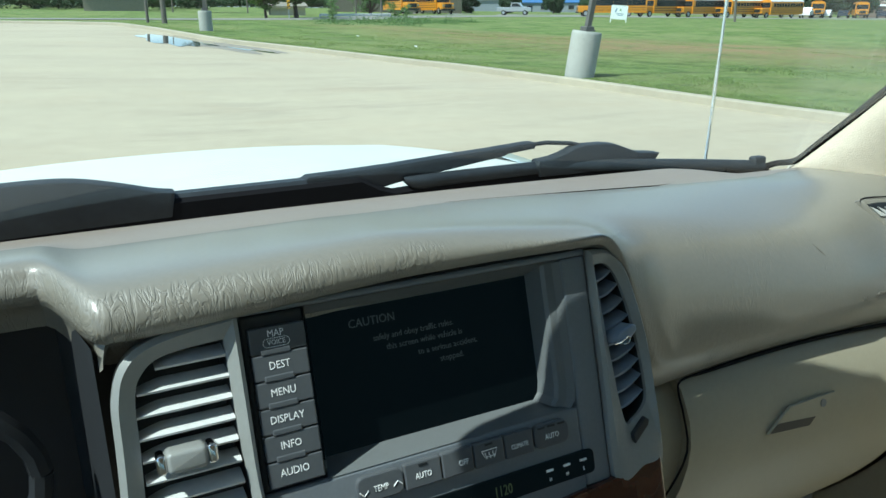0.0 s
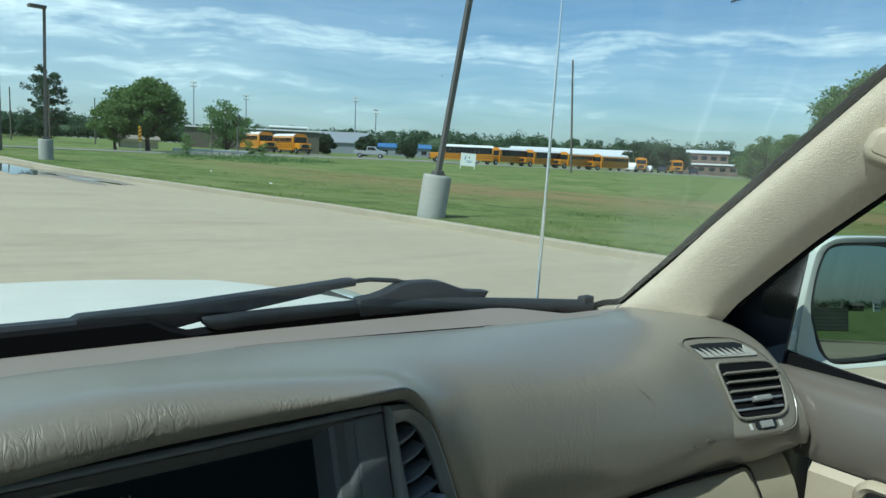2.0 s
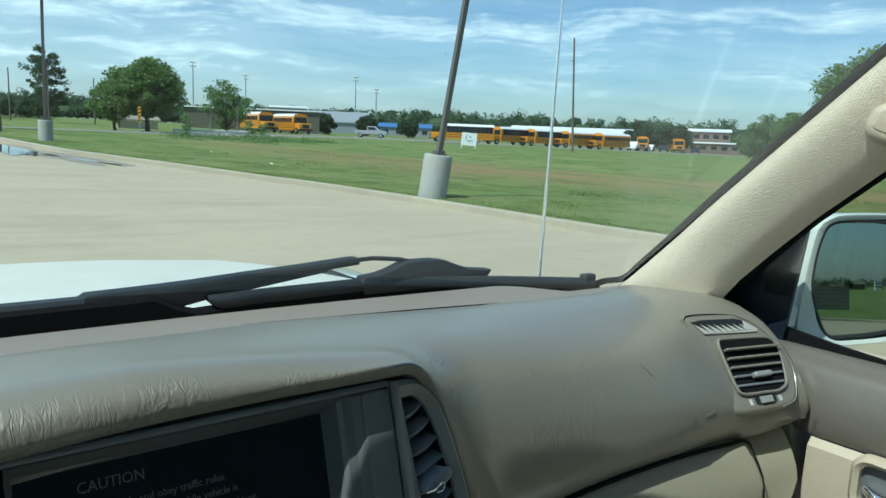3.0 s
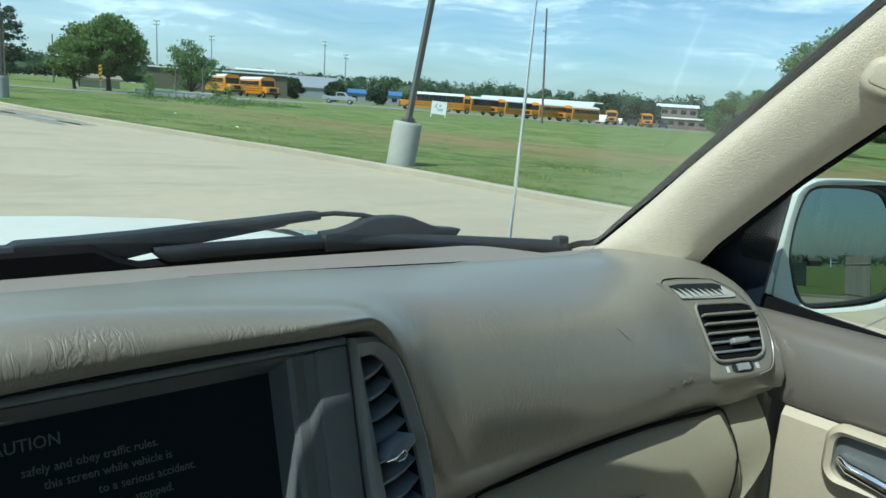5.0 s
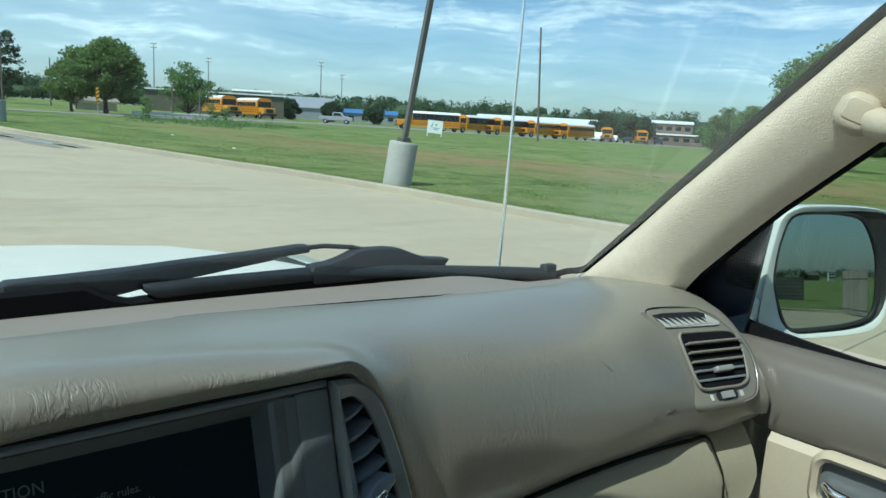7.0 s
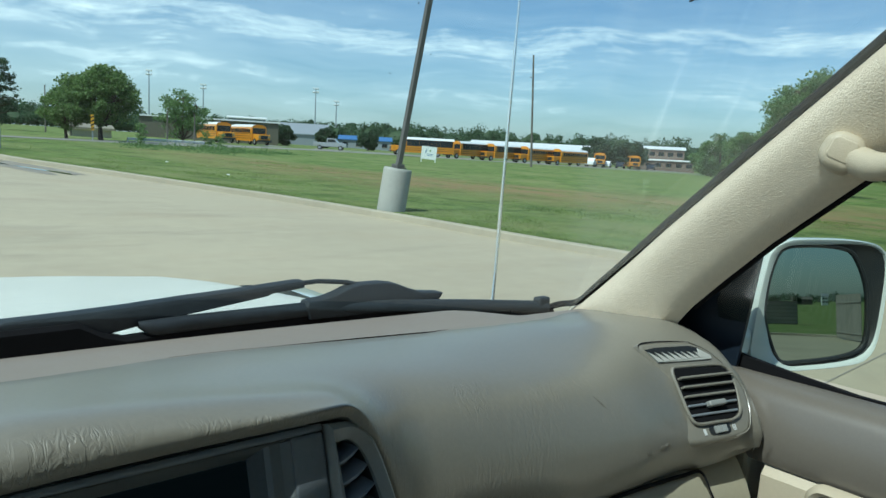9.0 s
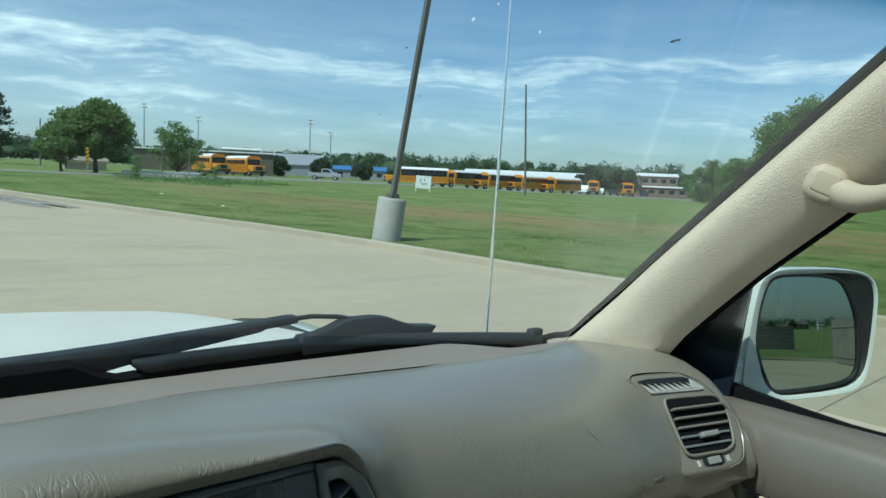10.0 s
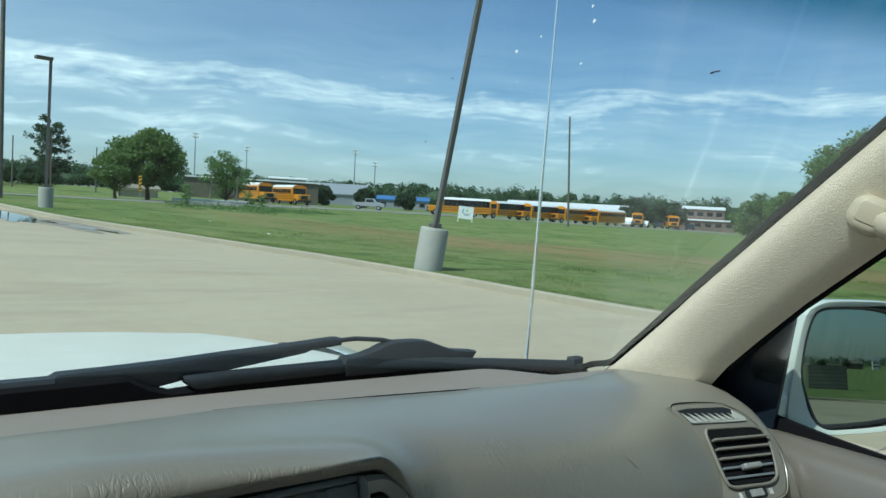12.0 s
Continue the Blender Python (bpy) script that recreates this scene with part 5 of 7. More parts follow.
sheet(bm, [rim_row(0.1005, -0.001, -0.1105), rim_row(0.0955, -0.0042, -0.1085), rim_row(0.0895, -0.0052, -0.1075)])
sheet(bm, [rim_row(0.0895, -0.0052, -0.1075), rim_row(0.0870, -0.0075, -0.1065), rim_row(0.0835, -0.024, -0.104)])
sheet(bm, [[CP @ Vector(p) for p in ((-0.0885, -0.1105, -0.001), (0.1005, -0.1105, -0.001))], [CP @ Vector(p) for p in ((-0.083, -0.104, -0.024), (0.084, -0.104, -0.024))]])
sheet(bm, [[CP @ Vector(p) for p in ((-0.0885, -0.0025, -0.001), (-0.0885, -0.1105, -0.001))], [CP @ Vector(p) for p in ((-0.083, -0.012, -0.024), (-0.083, -0.104, -0.024))]])
sheet(bm, [[CP @ Vector(p) for p in ((-0.0885, -0.0025, -0.001), (0.1005, -0.0025, -0.001))], [CP @ Vector(p) for p in ((-0.083, -0.012, -0.024), (0.082, -0.012, -0.024))]])
bmesh.ops.recalc_face_normals(bm, faces=bm.faces)
part("screen_surround", bm, M_SURROUND, panel, "grey sloped screen surround")
bm = bmesh.new()
box(bm, -0.084, 0.085, -0.106, -0.010, -0.028, -0.0235, CP)
scr = part("screen", bm, M_SCREEN, panel, "dark switched-on display with faint caution text")
for txt, size, u, v in (("CAUTION", 0.0082, -0.022, -0.0225), ("safely and obey traffic rules.", 0.0060, 0.021, -0.0345), ("this screen while vehicle is", 0.0060, 0.027, -0.042), ("to a serious accident.", 0.0060, 0.038, -0.050), ("stopped.", 0.0060, 0.026, -0.058)):
    lettering(txt, size, M_DIMTEXT, scr, CP @ Matrix.Translation((u, v, -0.0232)), "screen_lettering", 0.9, "RIGHT")

# push buttons beside the screen
for k, txt in enumerate(("MAP", "DEST", "MENU", "DISPLAY", "INFO", "AUDIO")):
    v1 = -0.0105 - 0.0162 * k
    bm = bmesh.new()
    box(bm, -0.1245, -0.0905, v1 - 0.0155, v1, -0.006, 0.0015, CP, 0.0009)
    if k < 5:
        box(bm, -0.1185, -0.1005, v1 - 0.0166, v1 - 0.0128, 0.0, 0.0022, CP, 0.0008)
    btn = part("button", bm, M_BUTTON, panel, "dark button with white lettering")
    lettering(txt, 0.0066 if txt != "MAP" else 0.006, M_LETTER, btn, CP @ Matrix.Translation((-0.1085, v1 - (0.0072 if k else 0.0042), 0.0016)), "lettering", 0.85)
    if k == 0:
        lettering("VOICE", 0.0042, M_LETTER, btn, CP @ Matrix.Translation((-0.1085, v1 - 0.0096, 0.0016)), "lettering", 0.9)
        bm = bmesh.new()
        loop_pts = [CP @ Vector((a, b, 0.0017)) for a, b in rounded(-0.1165, -0.1005, v1 - 0.0122, v1 - 0.007, 0.0026, 4)]
        tube(bm, loop_pts + loop_pts[:1], 0.00022, 4)
        part("ring_mark", bm, M_LETTER, btn)

# climate buttons under the screen
cl = [(-0.073, -0.0415, "TEMP"), (-0.0405, -0.0145, "AUTO"), (-0.0135, 0.0095, "OFF"), (0.0105, 0.0335, ""), (0.0345, 0.0575, "CLIMATE"), (0.0585, 0.0875, "AUTO")]
for k, (u0, u1, txt) in enumerate(cl):
    bm = bmesh.new()
    prism(bm, rounded(u0, u1, -0.1315, -0.1145, 0.0055 if k in (0, 5) else 0.0012, 4), -0.003, 0.0035, CP, 0.001)
    btn = part("button", bm, M_BUTTON, panel, "dark climate button with white lettering")
    um = (u0 + u1) / 2
    if txt:
        lettering(txt, {"CLIMATE": 0.0046, "TEMP": 0.0056}.get(txt, 0.0056), M_LETTER, btn, CP @ Matrix.Translation((um + (0.004 if txt == "OFF" else 0), -0.124, 0.0037)), "lettering", 0.75)
    else:
        for j in range(3):
            bm = bmesh.new()
            tube(bm, [CP @ Vector((um - 0.003 + 0.003 * j + 0.0007 * math.sin(t), -0.1265 + 0.0045 * t / 6, 0.0038)) for t in range(7)], 0.0003, 4)
            part("heat_mark", bm, M_LETTER, btn)
        bm = bmesh.new()
        lp = [CP @ Vector((um + a, b, 0.0038)) for a, b in ((-0.006, -0.1205), (0.006, -0.1205), (0.004, -0.125), (-0.004, -0.125))]
        tube(bm, lp + lp[:1], 0.0003, 4)
        part("screen_mark", bm, M_LETTER, btn)
    for j in range({1: 1, 3: 1, 5: 3}.get(k, 0)):
        bm = bmesh.new()
        box(bm, um - 0.003 + (j - (1 if k == 5 else 0)) * 0.0085, um + 0.003 + (j - (1 if k == 5 else 0)) * 0.0085, -0.1175, -0.116, 0.003, 0.0042, CP, 0.0003)
        part("indicator", bm, M_BLACK, btn)
    if txt == "TEMP":
        for s in (-1, 1):
            bm = bmesh.new()
            c = um + s * 0.0115
            tube(bm, [CP @ Vector((c - 0.003, -0.1245 - s * 0.001, 0.0038)), CP @ Vector((c, -0.1245 + s * 0.002, 0.0038)), CP @ Vector((c + 0.003, -0.1245 - s * 0.001, 0.0038))], 0.0004, 4)
            part("arrow_mark", bm, M_LETTER, btn)
# clock window
bm = bmesh.new()
prism(bm, rounded(-0.075, 0.108, -0.1605, -0.1425, 0.004, 4), -0.003, 0.0012, CP, 0.0006)
clock = part("clock_window", bm, M_SCREEN, panel, "black clock window with dim digits")
M_DIGIT = material("dim_green_digits", (0.14, 0.17, 0.07), 0.5, vary=0.05)
lettering("1120", 0.0105, M_DIGIT, clock, CP @ Matrix.Translation((0.030, -0.1525, 0.0014)), "lettering", 0.7)
for j in range(3):
    bm = bmesh.new()
    box(bm, 0.066 + 0.0145 * j, 0.0715 + 0.0145 * j, -0.1495, -0.1480, 0.0012, 0.0022, CP)
    part("indicator", bm, M_LETTER, clock)
    lettering("HM"[j] if j < 2 else "S", 0.0038, M_LETTER, clock, CP @ Matrix.Translation((0.0688 + 0.0145 * j, -0.1555, 0.0014)), "lettering", 0.8)
# walnut fascia under the panel
bm = bmesh.new()
prism(bm, [(-0.20, -0.30), (0.168, -0.30), (0.168, -0.155), (0.148, -0.163), (0.125, -0.1685), (0.06, -0.1735), (-0.07, -0.176), (-0.20, -0.176)], -0.03, 0.005, CP, 0.003)
wood = part("wood_fascia", bm, M_WOOD, panel, "glossy reddish walnut fascia")
bm = bmesh.new()
prism(bm, rounded(0.11, 0.155, -0.235, -0.192, 0.006, 4), 0.004, 0.0085, CP, 0.002)
part("chrome_insert", bm, M_CHROME, wood, "bright chrome insert")


# vents beside the screen
def vent_frame(outline, hole, parent_name, label, m, mat, depth=0.03, lip=0.006):
    """A rim between an outer and an inner outline (same count), with a dark duct going in."""
    n = 60
    outline, hole = [[(p.x, p.y) for p in spline([(u, v, 0) for u, v in q + q[:1]], n + 1)][:-1] for q in (outline, hole)]
    bm = bmesh.new()
    o0 = [bm.verts.new(m @ Vector((u, v, -0.012))) for u, v in outline]
    o1 = [bm.verts.new(m @ Vector((u, v, lip * 0.6))) for u, v in outline]
    mid = [bm.verts.new(m @ Vector(((a[0] * 0.7 + b[0] * 0.3), (a[1] * 0.7 + b[1] * 0.3), lip))) for a, b in zip(outline, hole)]
    i1 = [bm.verts.new(m @ Vector((u, v, lip * 0.2))) for u, v in hole]
    i2 = [bm.verts.new(m @ Vector((u, v, -0.002))) for u, v in hole]
    for a, b in ((o0, o1), (o1, mid), (mid, i1), (i1, i2)):
        for k in range(n):
            bm.faces.new((a[k], a[(k + 1) % n], b[(k + 1) % n], b[k]))
    bmesh.ops.recalc_face_normals(bm, faces=bm.faces)
    fr = part(parent_name, bm, mat, car, label, smooth=True)
    bm = bmesh.new()
    a = [bm.verts.new(m @ Vector((u, v, -0.002))) for u, v in hole]
    b = [bm.verts.new(m @ Vector((u, v, -depth))) for u, v in hole]
    for k in range(n):
        bm.faces.new((a[k], a[(k + 1) % n], b[(k + 1) % n], b[k]))
    bm.faces.new(b)
    part("vent_duct", bm, M_BLACK, fr)
    return fr


def resample(outline, n):
    pts = [Vector((u, v, 0)) for u, v in outline]
    pts.append(pts[0])
    lens = [0]
    for a, b in zip(pts, pts[1:]):
        lens.append(lens[-1] + (b - a).length)
    out = []
    for k in range(n):
        s = lens[-1] * k / n
        i = max(j for j in range(len(lens) - 1) if lens[j] <= s)
        t = (s - lens[i]) / (lens[i + 1] - lens[i])
        p = pts[i].lerp(pts[i + 1], t)
        out.append((p.x, p.y))
    return out


def smooth_loop(outline, n):
    """n points evenly along a smooth closed curve through an outline."""
    q = outline[-1:] + outline + outline[:2]
    dense = [(p.x, p.y) for p in spline([(u, v, 0) for u, v in q], (len(q) - 1) * 8 + 1)][8:-9]
    return resample(dense, n)


# right centre vent: round-shouldered on its outer side
outer = [(0.1235, 0.001), (0.140, -0.001), (0.152, -0.012), (0.160, -0.035), (0.167, -0.07), (0.169, -0.105), (0.169, -0.168), (0.150, -0.174), (0.1245, -0.176), (0.1235, -0.09)]
hole = [(0.1285, -0.0105), (0.1385, -0.011), (0.147, -0.021), (0.154, -0.042), (0.160, -0.073), (0.1625, -0.100), (0.1615, -0.120), (0.148, -0.131), (0.139, -0.128), (0.1325, -0.065)]
rv = vent_frame(outer, hole, "centre_vent", "grey dashboard air vent with curved slats", CP, M_TRIM)
for k in range(9):
    v = -0.0225 - 0.0122 * k
    f = (v + 0.0105) / (-0.12)
    u0, u1 = 0.1282 + 0.0095 * f, min(0.1625, 0.1468 + 0.022 * min(1, f * 1.6))
    rise = 0.0095 - 0.0015 * f
    bm = bmesh.new()
    top = [(u0 + (u1 - u0) * q / 8, v + rise * (q / 8) ** 0.9) for q in range(9)]
    low = [(a, b - 0.0042 * math.sin(math.pi * min(1, 0.12 + 0.88 * q / 8)) ** 0.8 - 0.0004) for q, (a, b) in enumerate(top)]
    rows = []
    for (a, b), (c, d) in zip(top, low):
        rows.append([CP @ Vector((a, b + 0.003, -0.013)), CP @ Vector((a, b, -0.0035)), CP @ Vector((c, (b + d) / 2, -0.0012)), CP @ Vector((c, d, -0.0022)), CP @ Vector((c, d + 0.001, -0.012))])
    sheet(bm, rows)
    bmesh.ops.recalc_face_normals(bm, faces=bm.faces)
    part("slat", bm, M_SLAT_SHADED, rv, smooth=True)
TB = CP @ Matrix.Translation((0.1435, -0.0655, 0.0)) @ pose(0, 0, 0, 0, 0, 17)
bm = bmesh.new()
prism(bm, [(-0.0125, 0.0005), (-0.004, 0.0052), (0.0085, 0.0055), (0.0115, 0.003), (0.0105, -0.0012), (0.0, -0.0050), (-0.006, -0.0042)], -0.006, 0.0105, TB, 0.0018, 3)
tab = part("vent_tab", bm, M_SLAT_SHADED, rv, "dark tab with a bright tip", smooth=True)
bm = bmesh.new()
lip = [TB @ Vector(q) for q in ((-0.0125, 0.0000, 0.0108), (-0.0065, -0.0012, 0.0112), (-0.001, -0.0005, 0.0112), (0.0012, -0.0028, 0.0112), (-0.0015, -0.0050, 0.0108), (-0.0055, -0.0042, 0.0106))]
tube(bm, spline(lip, 24), 0.0008, 6)
part("bright_tip", bm, M_CHROME, tab, smooth=True)
bm = bmesh.new()
prism(bm, [(0.1425, -0.1405), (0.1555, -0.1305), (0.1588, -0.1330), (0.1575, -0.1370), (0.1440, -0.1480), (0.1425, -0.1455)], 0.002, 0.0062, CP, 0.001)
part("vent_wheel", bm, M_BLACK, rv)
# left centre vent
outer = [(-0.1295, 0.002), (-0.157, -0.001), (-0.180, -0.006), (-0.193, -0.014), (-0.2005, -0.03), (-0.203, -0.06), (-0.203, -0.168), (-0.165, -0.176), (-0.1295, -0.176), (-0.1295, -0.09)]
hole = [(-0.1385, -0.0125), (-0.158, -0.0135), (-0.175, -0.0165), (-0.184, -0.023), (-0.189, -0.034), (-0.1905, -0.06), (-0.1905, -0.122), (-0.165, -0.128), (-0.1375, -0.128), (-0.1375, -0.07)]
lv = vent_frame(outer, hole, "centre_vent", "grey dashboard air vent with level slats", CP, M_TRIM)
for k in range(8):
    v = -0.0215 - 0.0126 * k
    bm = bmesh.new()
    rows = []
    for q in range(9):
        u = -0.1905 + 0.0135 * max(0.0, 1 - k / 1.2) + (0.0525 - 0.0135 * max(0.0, 1 - k / 1.2)) * q / 8
        thin = 0.35 + 0.65 * step(0.0, 0.22, q / 8)
        rows.append([CP @ Vector((u, v + 0.0052 * thin, -0.013)), CP @ Vector((u, v + 0.0014 * thin, -0.0012)), CP @ Vector((u, v, 0.0006)), CP @ Vector((u, v - 0.0014, -0.0004)), CP @ Vector((u, v + 0.001, -0.012))])
    sheet(bm, rows)
    bmesh.ops.recalc_face_normals(bm, faces=bm.faces)
    part("slat", bm, M_SLAT_SUNLIT, lv, smooth=True)
bm = bmesh.new()
prism(bm, rounded(-0.179, -0.157, -0.0800, -0.0675, 0.003, 4), -0.004, 0.0125, CP, 0.003, 4)
ltab = part("vent_tab", bm, M_TRIM, lv, "wide grey tab with clear ends", smooth=True)
for u0, u1 in ((-0.1845, -0.1788), (-0.1572, -0.1515)):
    bm = bmesh.new()
    prism(bm, rounded(u0, u1, -0.0795, -0.0680, 0.0025, 4), -0.003, 0.0110, CP, 0.0018, 3)
    part("clear_end", bm, M_CHROME, ltab, "clear glossy end", smooth=True)
# vinyl corner that wraps down beside the left vent
bm = bmesh.new()
rows = []
for k in range(12):
    f = k / 11
    v = 0.012 - 0.030 * f
    wide = 0.020 * (1 - f) ** 1.5 + 0.0015
    rows.append([CP @ Vector((-0.2045, v, -0.03)), CP @ Vector((-0.2055, v, -0.006)), CP @ Vector((-0.2045, v, 0.0)), CP @ Vector((-0.2035 + wide * 0.5, v + 0.0015, 0.0035 - 0.002 * f)), CP @ Vector((-0.2035 + wide, v + 0.003, -0.004))])
sheet(bm, rows)
bmesh.ops.recalc_face_normals(bm, faces=bm.faces)
part("pad_corner", bm, M_VINYL, dash, smooth=True)

# side vent at the outer end of the dashboard
SU, SV, SW = Vector((0.97501, -0.22215, 0)), Vector((0.13077, 0.57394, 0.80839)), Vector((-0.17959, -0.78819, 0.58865))
SM = Matrix(((SU.x, SV.x, SW.x, 0.91), (SU.y, SV.y, SW.y, 0.483), (SU.z, SV.z, SW.z, 1.274), (0, 0, 0, 1))) @ Matrix.Translation((0, 0, 0.0035))
bm = bmesh.new()
prism(bm, smooth_loop([(-0.0690, 0.0735), (-0.0625, 0.0760), (-0.0365, 0.0750), (0.0, 0.0726), (0.0150, 0.0680), (0.0310, 0.0570), (0.0450, 0.0428), (0.0560, 0.0240), (0.0590, 0.0030), (0.0520, -0.0195), (0.0410, -0.0320), (0.0260, -0.0362), (-0.0163, -0.0370), (-0.0400, -0.0362), (-0.0490, -0.0310), (-0.0490, -0.0200), (-0.0440, 0.0042), (-0.0440, 0.0283), (-0.0520, 0.0450), (-0.0630, 0.0600)], 60), -0.03, 0.0012, SM, 0.0055, 5)
sv = part("side_vent", bm, M_VINYL, car, "grey-beige side vent housing with black slats", smooth=True)
bm = bmesh.new()
tube(bm, [SM @ Vector((p.x, p.y, 0.0006)) for p in spline([(-0.0690, 0.0700, 0), (-0.0650, 0.0742, 0), (-0.0500, 0.0752, 0), (-0.02, 0.0738, 0), (0.004, 0.0712, 0)], 30)], [0.0002 + 0.0007 * math.sin(math.pi * k / 29) for k in range(30)], 6)
part("groove", bm, M_SEAL, sv, "dark gap round the vent housing")
bm = bmesh.new()
tube(bm, [SM @ Vector((p.x, p.y, 0.0008)) for p in spline([(0.004, 0.0712, 0), (0.030, 0.0565, 0), (0.0545, 0.0240, 0), (0.0570, 0.0020, 0), (0.0495, -0.0200, 0), (0.0390, -0.0312, 0), (0.0200, -0.0352, 0)], 50)], 0.0007, 6)
part("groove", bm, M_VINYL, sv, smooth=True)
bm = bmesh.new()
prism(bm, resample([(-0.036, 0.043), (0.036, 0.039), (0.044, 0.030), (0.041, 0.008), (0.034, -0.010), (0.022, -0.017), (-0.028, -0.0155), (-0.034, -0.008), (-0.036, 0.014)], 36), -0.002, 0.0042, SM, 0.0005)
part("vent_back", bm, M_SEAL, sv)
bm = bmesh.new()
rim = [SM @ Vector((p.x, p.y, 0.0034)) for p in spline([(u, v, 0) for u, v in [(-0.034, 0.0445), (0.0, 0.0435), (0.034, 0.041), (0.0445, 0.031), (0.042, 0.007), (0.036, -0.011), (0.022, -0.0178), (0.0, -0.0178), (-0.028, -0.0168), (-0.0355, -0.009), (-0.0375, 0.014), (-0.038, 0.038), (-0.034, 0.0445)]], 97)]
tube(bm, rim, 0.0018, 8)
part("vent_rim", bm, M_VINYL, sv, smooth=True)
for k in range(5):
    bm = bmesh.new()
    v = 0.0305 - 0.0098 * k
    u1 = 0.0405 - 0.0022 * k
    box(bm, -0.0355, u1, v - 0.0013, v + 0.0013, 0.002, 0.0105 - 0.001 * k, SM @ pose(0, 0, 0, 0, 0, -1), 0.0008)
    part("slat", bm, M_VINYL if k < 3 else M_PANEL, sv)
bm = bmesh.new()
box(bm, -0.011, 0.013, -0.0025, 0.0035, 0.004, 0.0125, SM, 0.0018, 3)
part("vent_tab", bm, M_TRIM, sv)
bm = bmesh.new()
prism(bm, rounded(-0.015, 0.015, -0.0300, -0.0205, 0.0035, 5), 0.0, 0.0020, SM)
part("wheel_slot", bm, M_BLACK, sv)
bm = bmesh.new()
for j in range(5):
    box(bm, -0.0085 + 0.0034 * j, -0.0055 + 0.0034 * j, -0.0290, -0.0215, 0.0, 0.0048, SM, 0.0008)
part("vent_wheel", bm, M_TRIM, sv)
for s, u in ((1, 0.0215), (-1, -0.0215)):
    bm = bmesh.new()
    if s < 0:
        box(bm, u - 0.0018, u + 0.0018, -0.0288, -0.0225, 0.0012, 0.0018, SM)
    else:
        for j in range(3):
            box(bm, u - 0.0025 + 0.0019 * j, u - 0.0019 + 0.0019 * j, -0.0288, -0.0225, 0.0012, 0.0018, SM)
    part("moulded_mark", bm, M_SLAT_SUNLIT, sv)
# defroster grille above it
bm = bmesh.new()
prism(bm, [(-0.0615, 0.0672), (-0.0478, 0.0684), (0.0008, 0.0666), (0.0125, 0.0634), (0.020, 0.0570), (0.0, 0.0520), (-0.0474, 0.0520)], 0.0, 0.0020, SM)
dfr = part("defroster_grille", bm, M_BLACK, sv)
bm = bmesh.new()
prism(bm, [(0.0110, 0.0630), (0.0268, 0.0530), (0.0265, 0.0492), (0.0160, 0.0492), (-0.0480, 0.0514), (-0.0465, 0.0528), (0.0100, 0.0520)], 0.0, 0.0030, SM, 0.0006)
part("grille_sill", bm, M_TOOTH, dfr)
for j in range(8):
    bm = bmesh.new()
    a = -0.0600 + 0.0091 * j
    v = 0.0640 - 0.0006 * j
    prism(bm, [(a, v), (a + 0.0090, v - 0.0050), (a + 0.0090 + 0.0095 * (1 - 0.05 * j), 0.0518), (a + 0.0095 * (1 - 0.05 * j), 0.0522)], 0.0012, 0.0034, SM, 0.0002)
    part("grille_tooth", bm, M_TOOTH, dfr)

# short dark scuff on the passenger side
bm = bmesh.new()
tube(bm, [(0.722 + 0.011 * k / 5, dash_y(0.722 + 0.011 * k / 5, 1.318 - 0.012 * k / 5) - 0.0001, 1.318 - 0.012 * k / 5) for k in range(6)], [0.0001, 0.0004, 0.0006, 0.0007, 0.0004, 0.0001], 5)
part("scuff", bm, M_MARK, dash)
# faint moulded words on the airbag cover
for word, x, z, wide in (("SRS", 0.777, 1.2605, 0.016), ("AIRBAG", 0.808, 1.2590, 0.034)):
    y0, y1 = dash_y(x - wide / 2, z), dash_y(x + wide / 2, z)
    along = Vector((wide, y1 - y0, -0.0012)).normalized()
    up = Vector((0, dash_y(x, z + 0.003) - dash_y(x, z - 0.003), 0.006)).normalized()
    out = along.cross(up).normalized()
    up = out.cross(along)
    c = Vector((x, (y0 + y1) / 2, z)) + out * 0.0009
    lettering(word, 0.0068, M_MARK, dash, Matrix(((along.x, up.x, out.x, c.x), (along.y, up.y, out.y, c.y), (along.z, up.z, out.z, c.z), (0, 0, 0, 1))), "moulded_words")


# lower dashboard and glove box
def lower_profile(x, out=0.0):
    top = lid_z(x)
    return [(0.482 - out, top), (0.468 - out, top - 0.012), (0.450 - out, 1.168), (0.446 - out, 1.12), (0.462 - out, 1.06), (0.50 - out, 1.0), (0.54, 0.95)]


bm = bmesh.new()
rows = []
for k in range(30):
    x = 0.468 + 0.535 * k / 29
    bend = 0.004 * step(0.90, 0.965, x) - 0.24 * max(0.0, x - 0.905) + 0.05 * step(0.968, 1.003, x)
    rows.append([(x - max(0.0, x - 0.885) * step(1.165, 1.085, z), y + 0.012 + bend, z - 0.002) for y, z in [(v.x, v.y) for v in spline([(a, b, 0) for a, b in lower_profile(x)], 20)]])
sheet(bm, rows)
part("lower_dashboard", bm, M_LOWER, car, "beige lower dashboard", smooth=True)
bm = bmesh.new()
rows = []
for k in range(30):
    x = 0.549 + (0.894 - 0.549) * k / 29
    row = []
    for v in spline([(y, z, 0) for y, z in lower_profile(x)], 16):
        xx = 0.739 + (x - 0.739) * (1 - 0.10 * step(1.19, 1.05, v.y) * (-2.0 if x < 0.739 else 1.6))
        row.append((xx, v.x + 0.002, v.y + 0.001))
    rows.append(row)
g = sheet(bm, rows)
res = bmesh.ops.extrude_face_region(bm, geom=list(bm.faces))
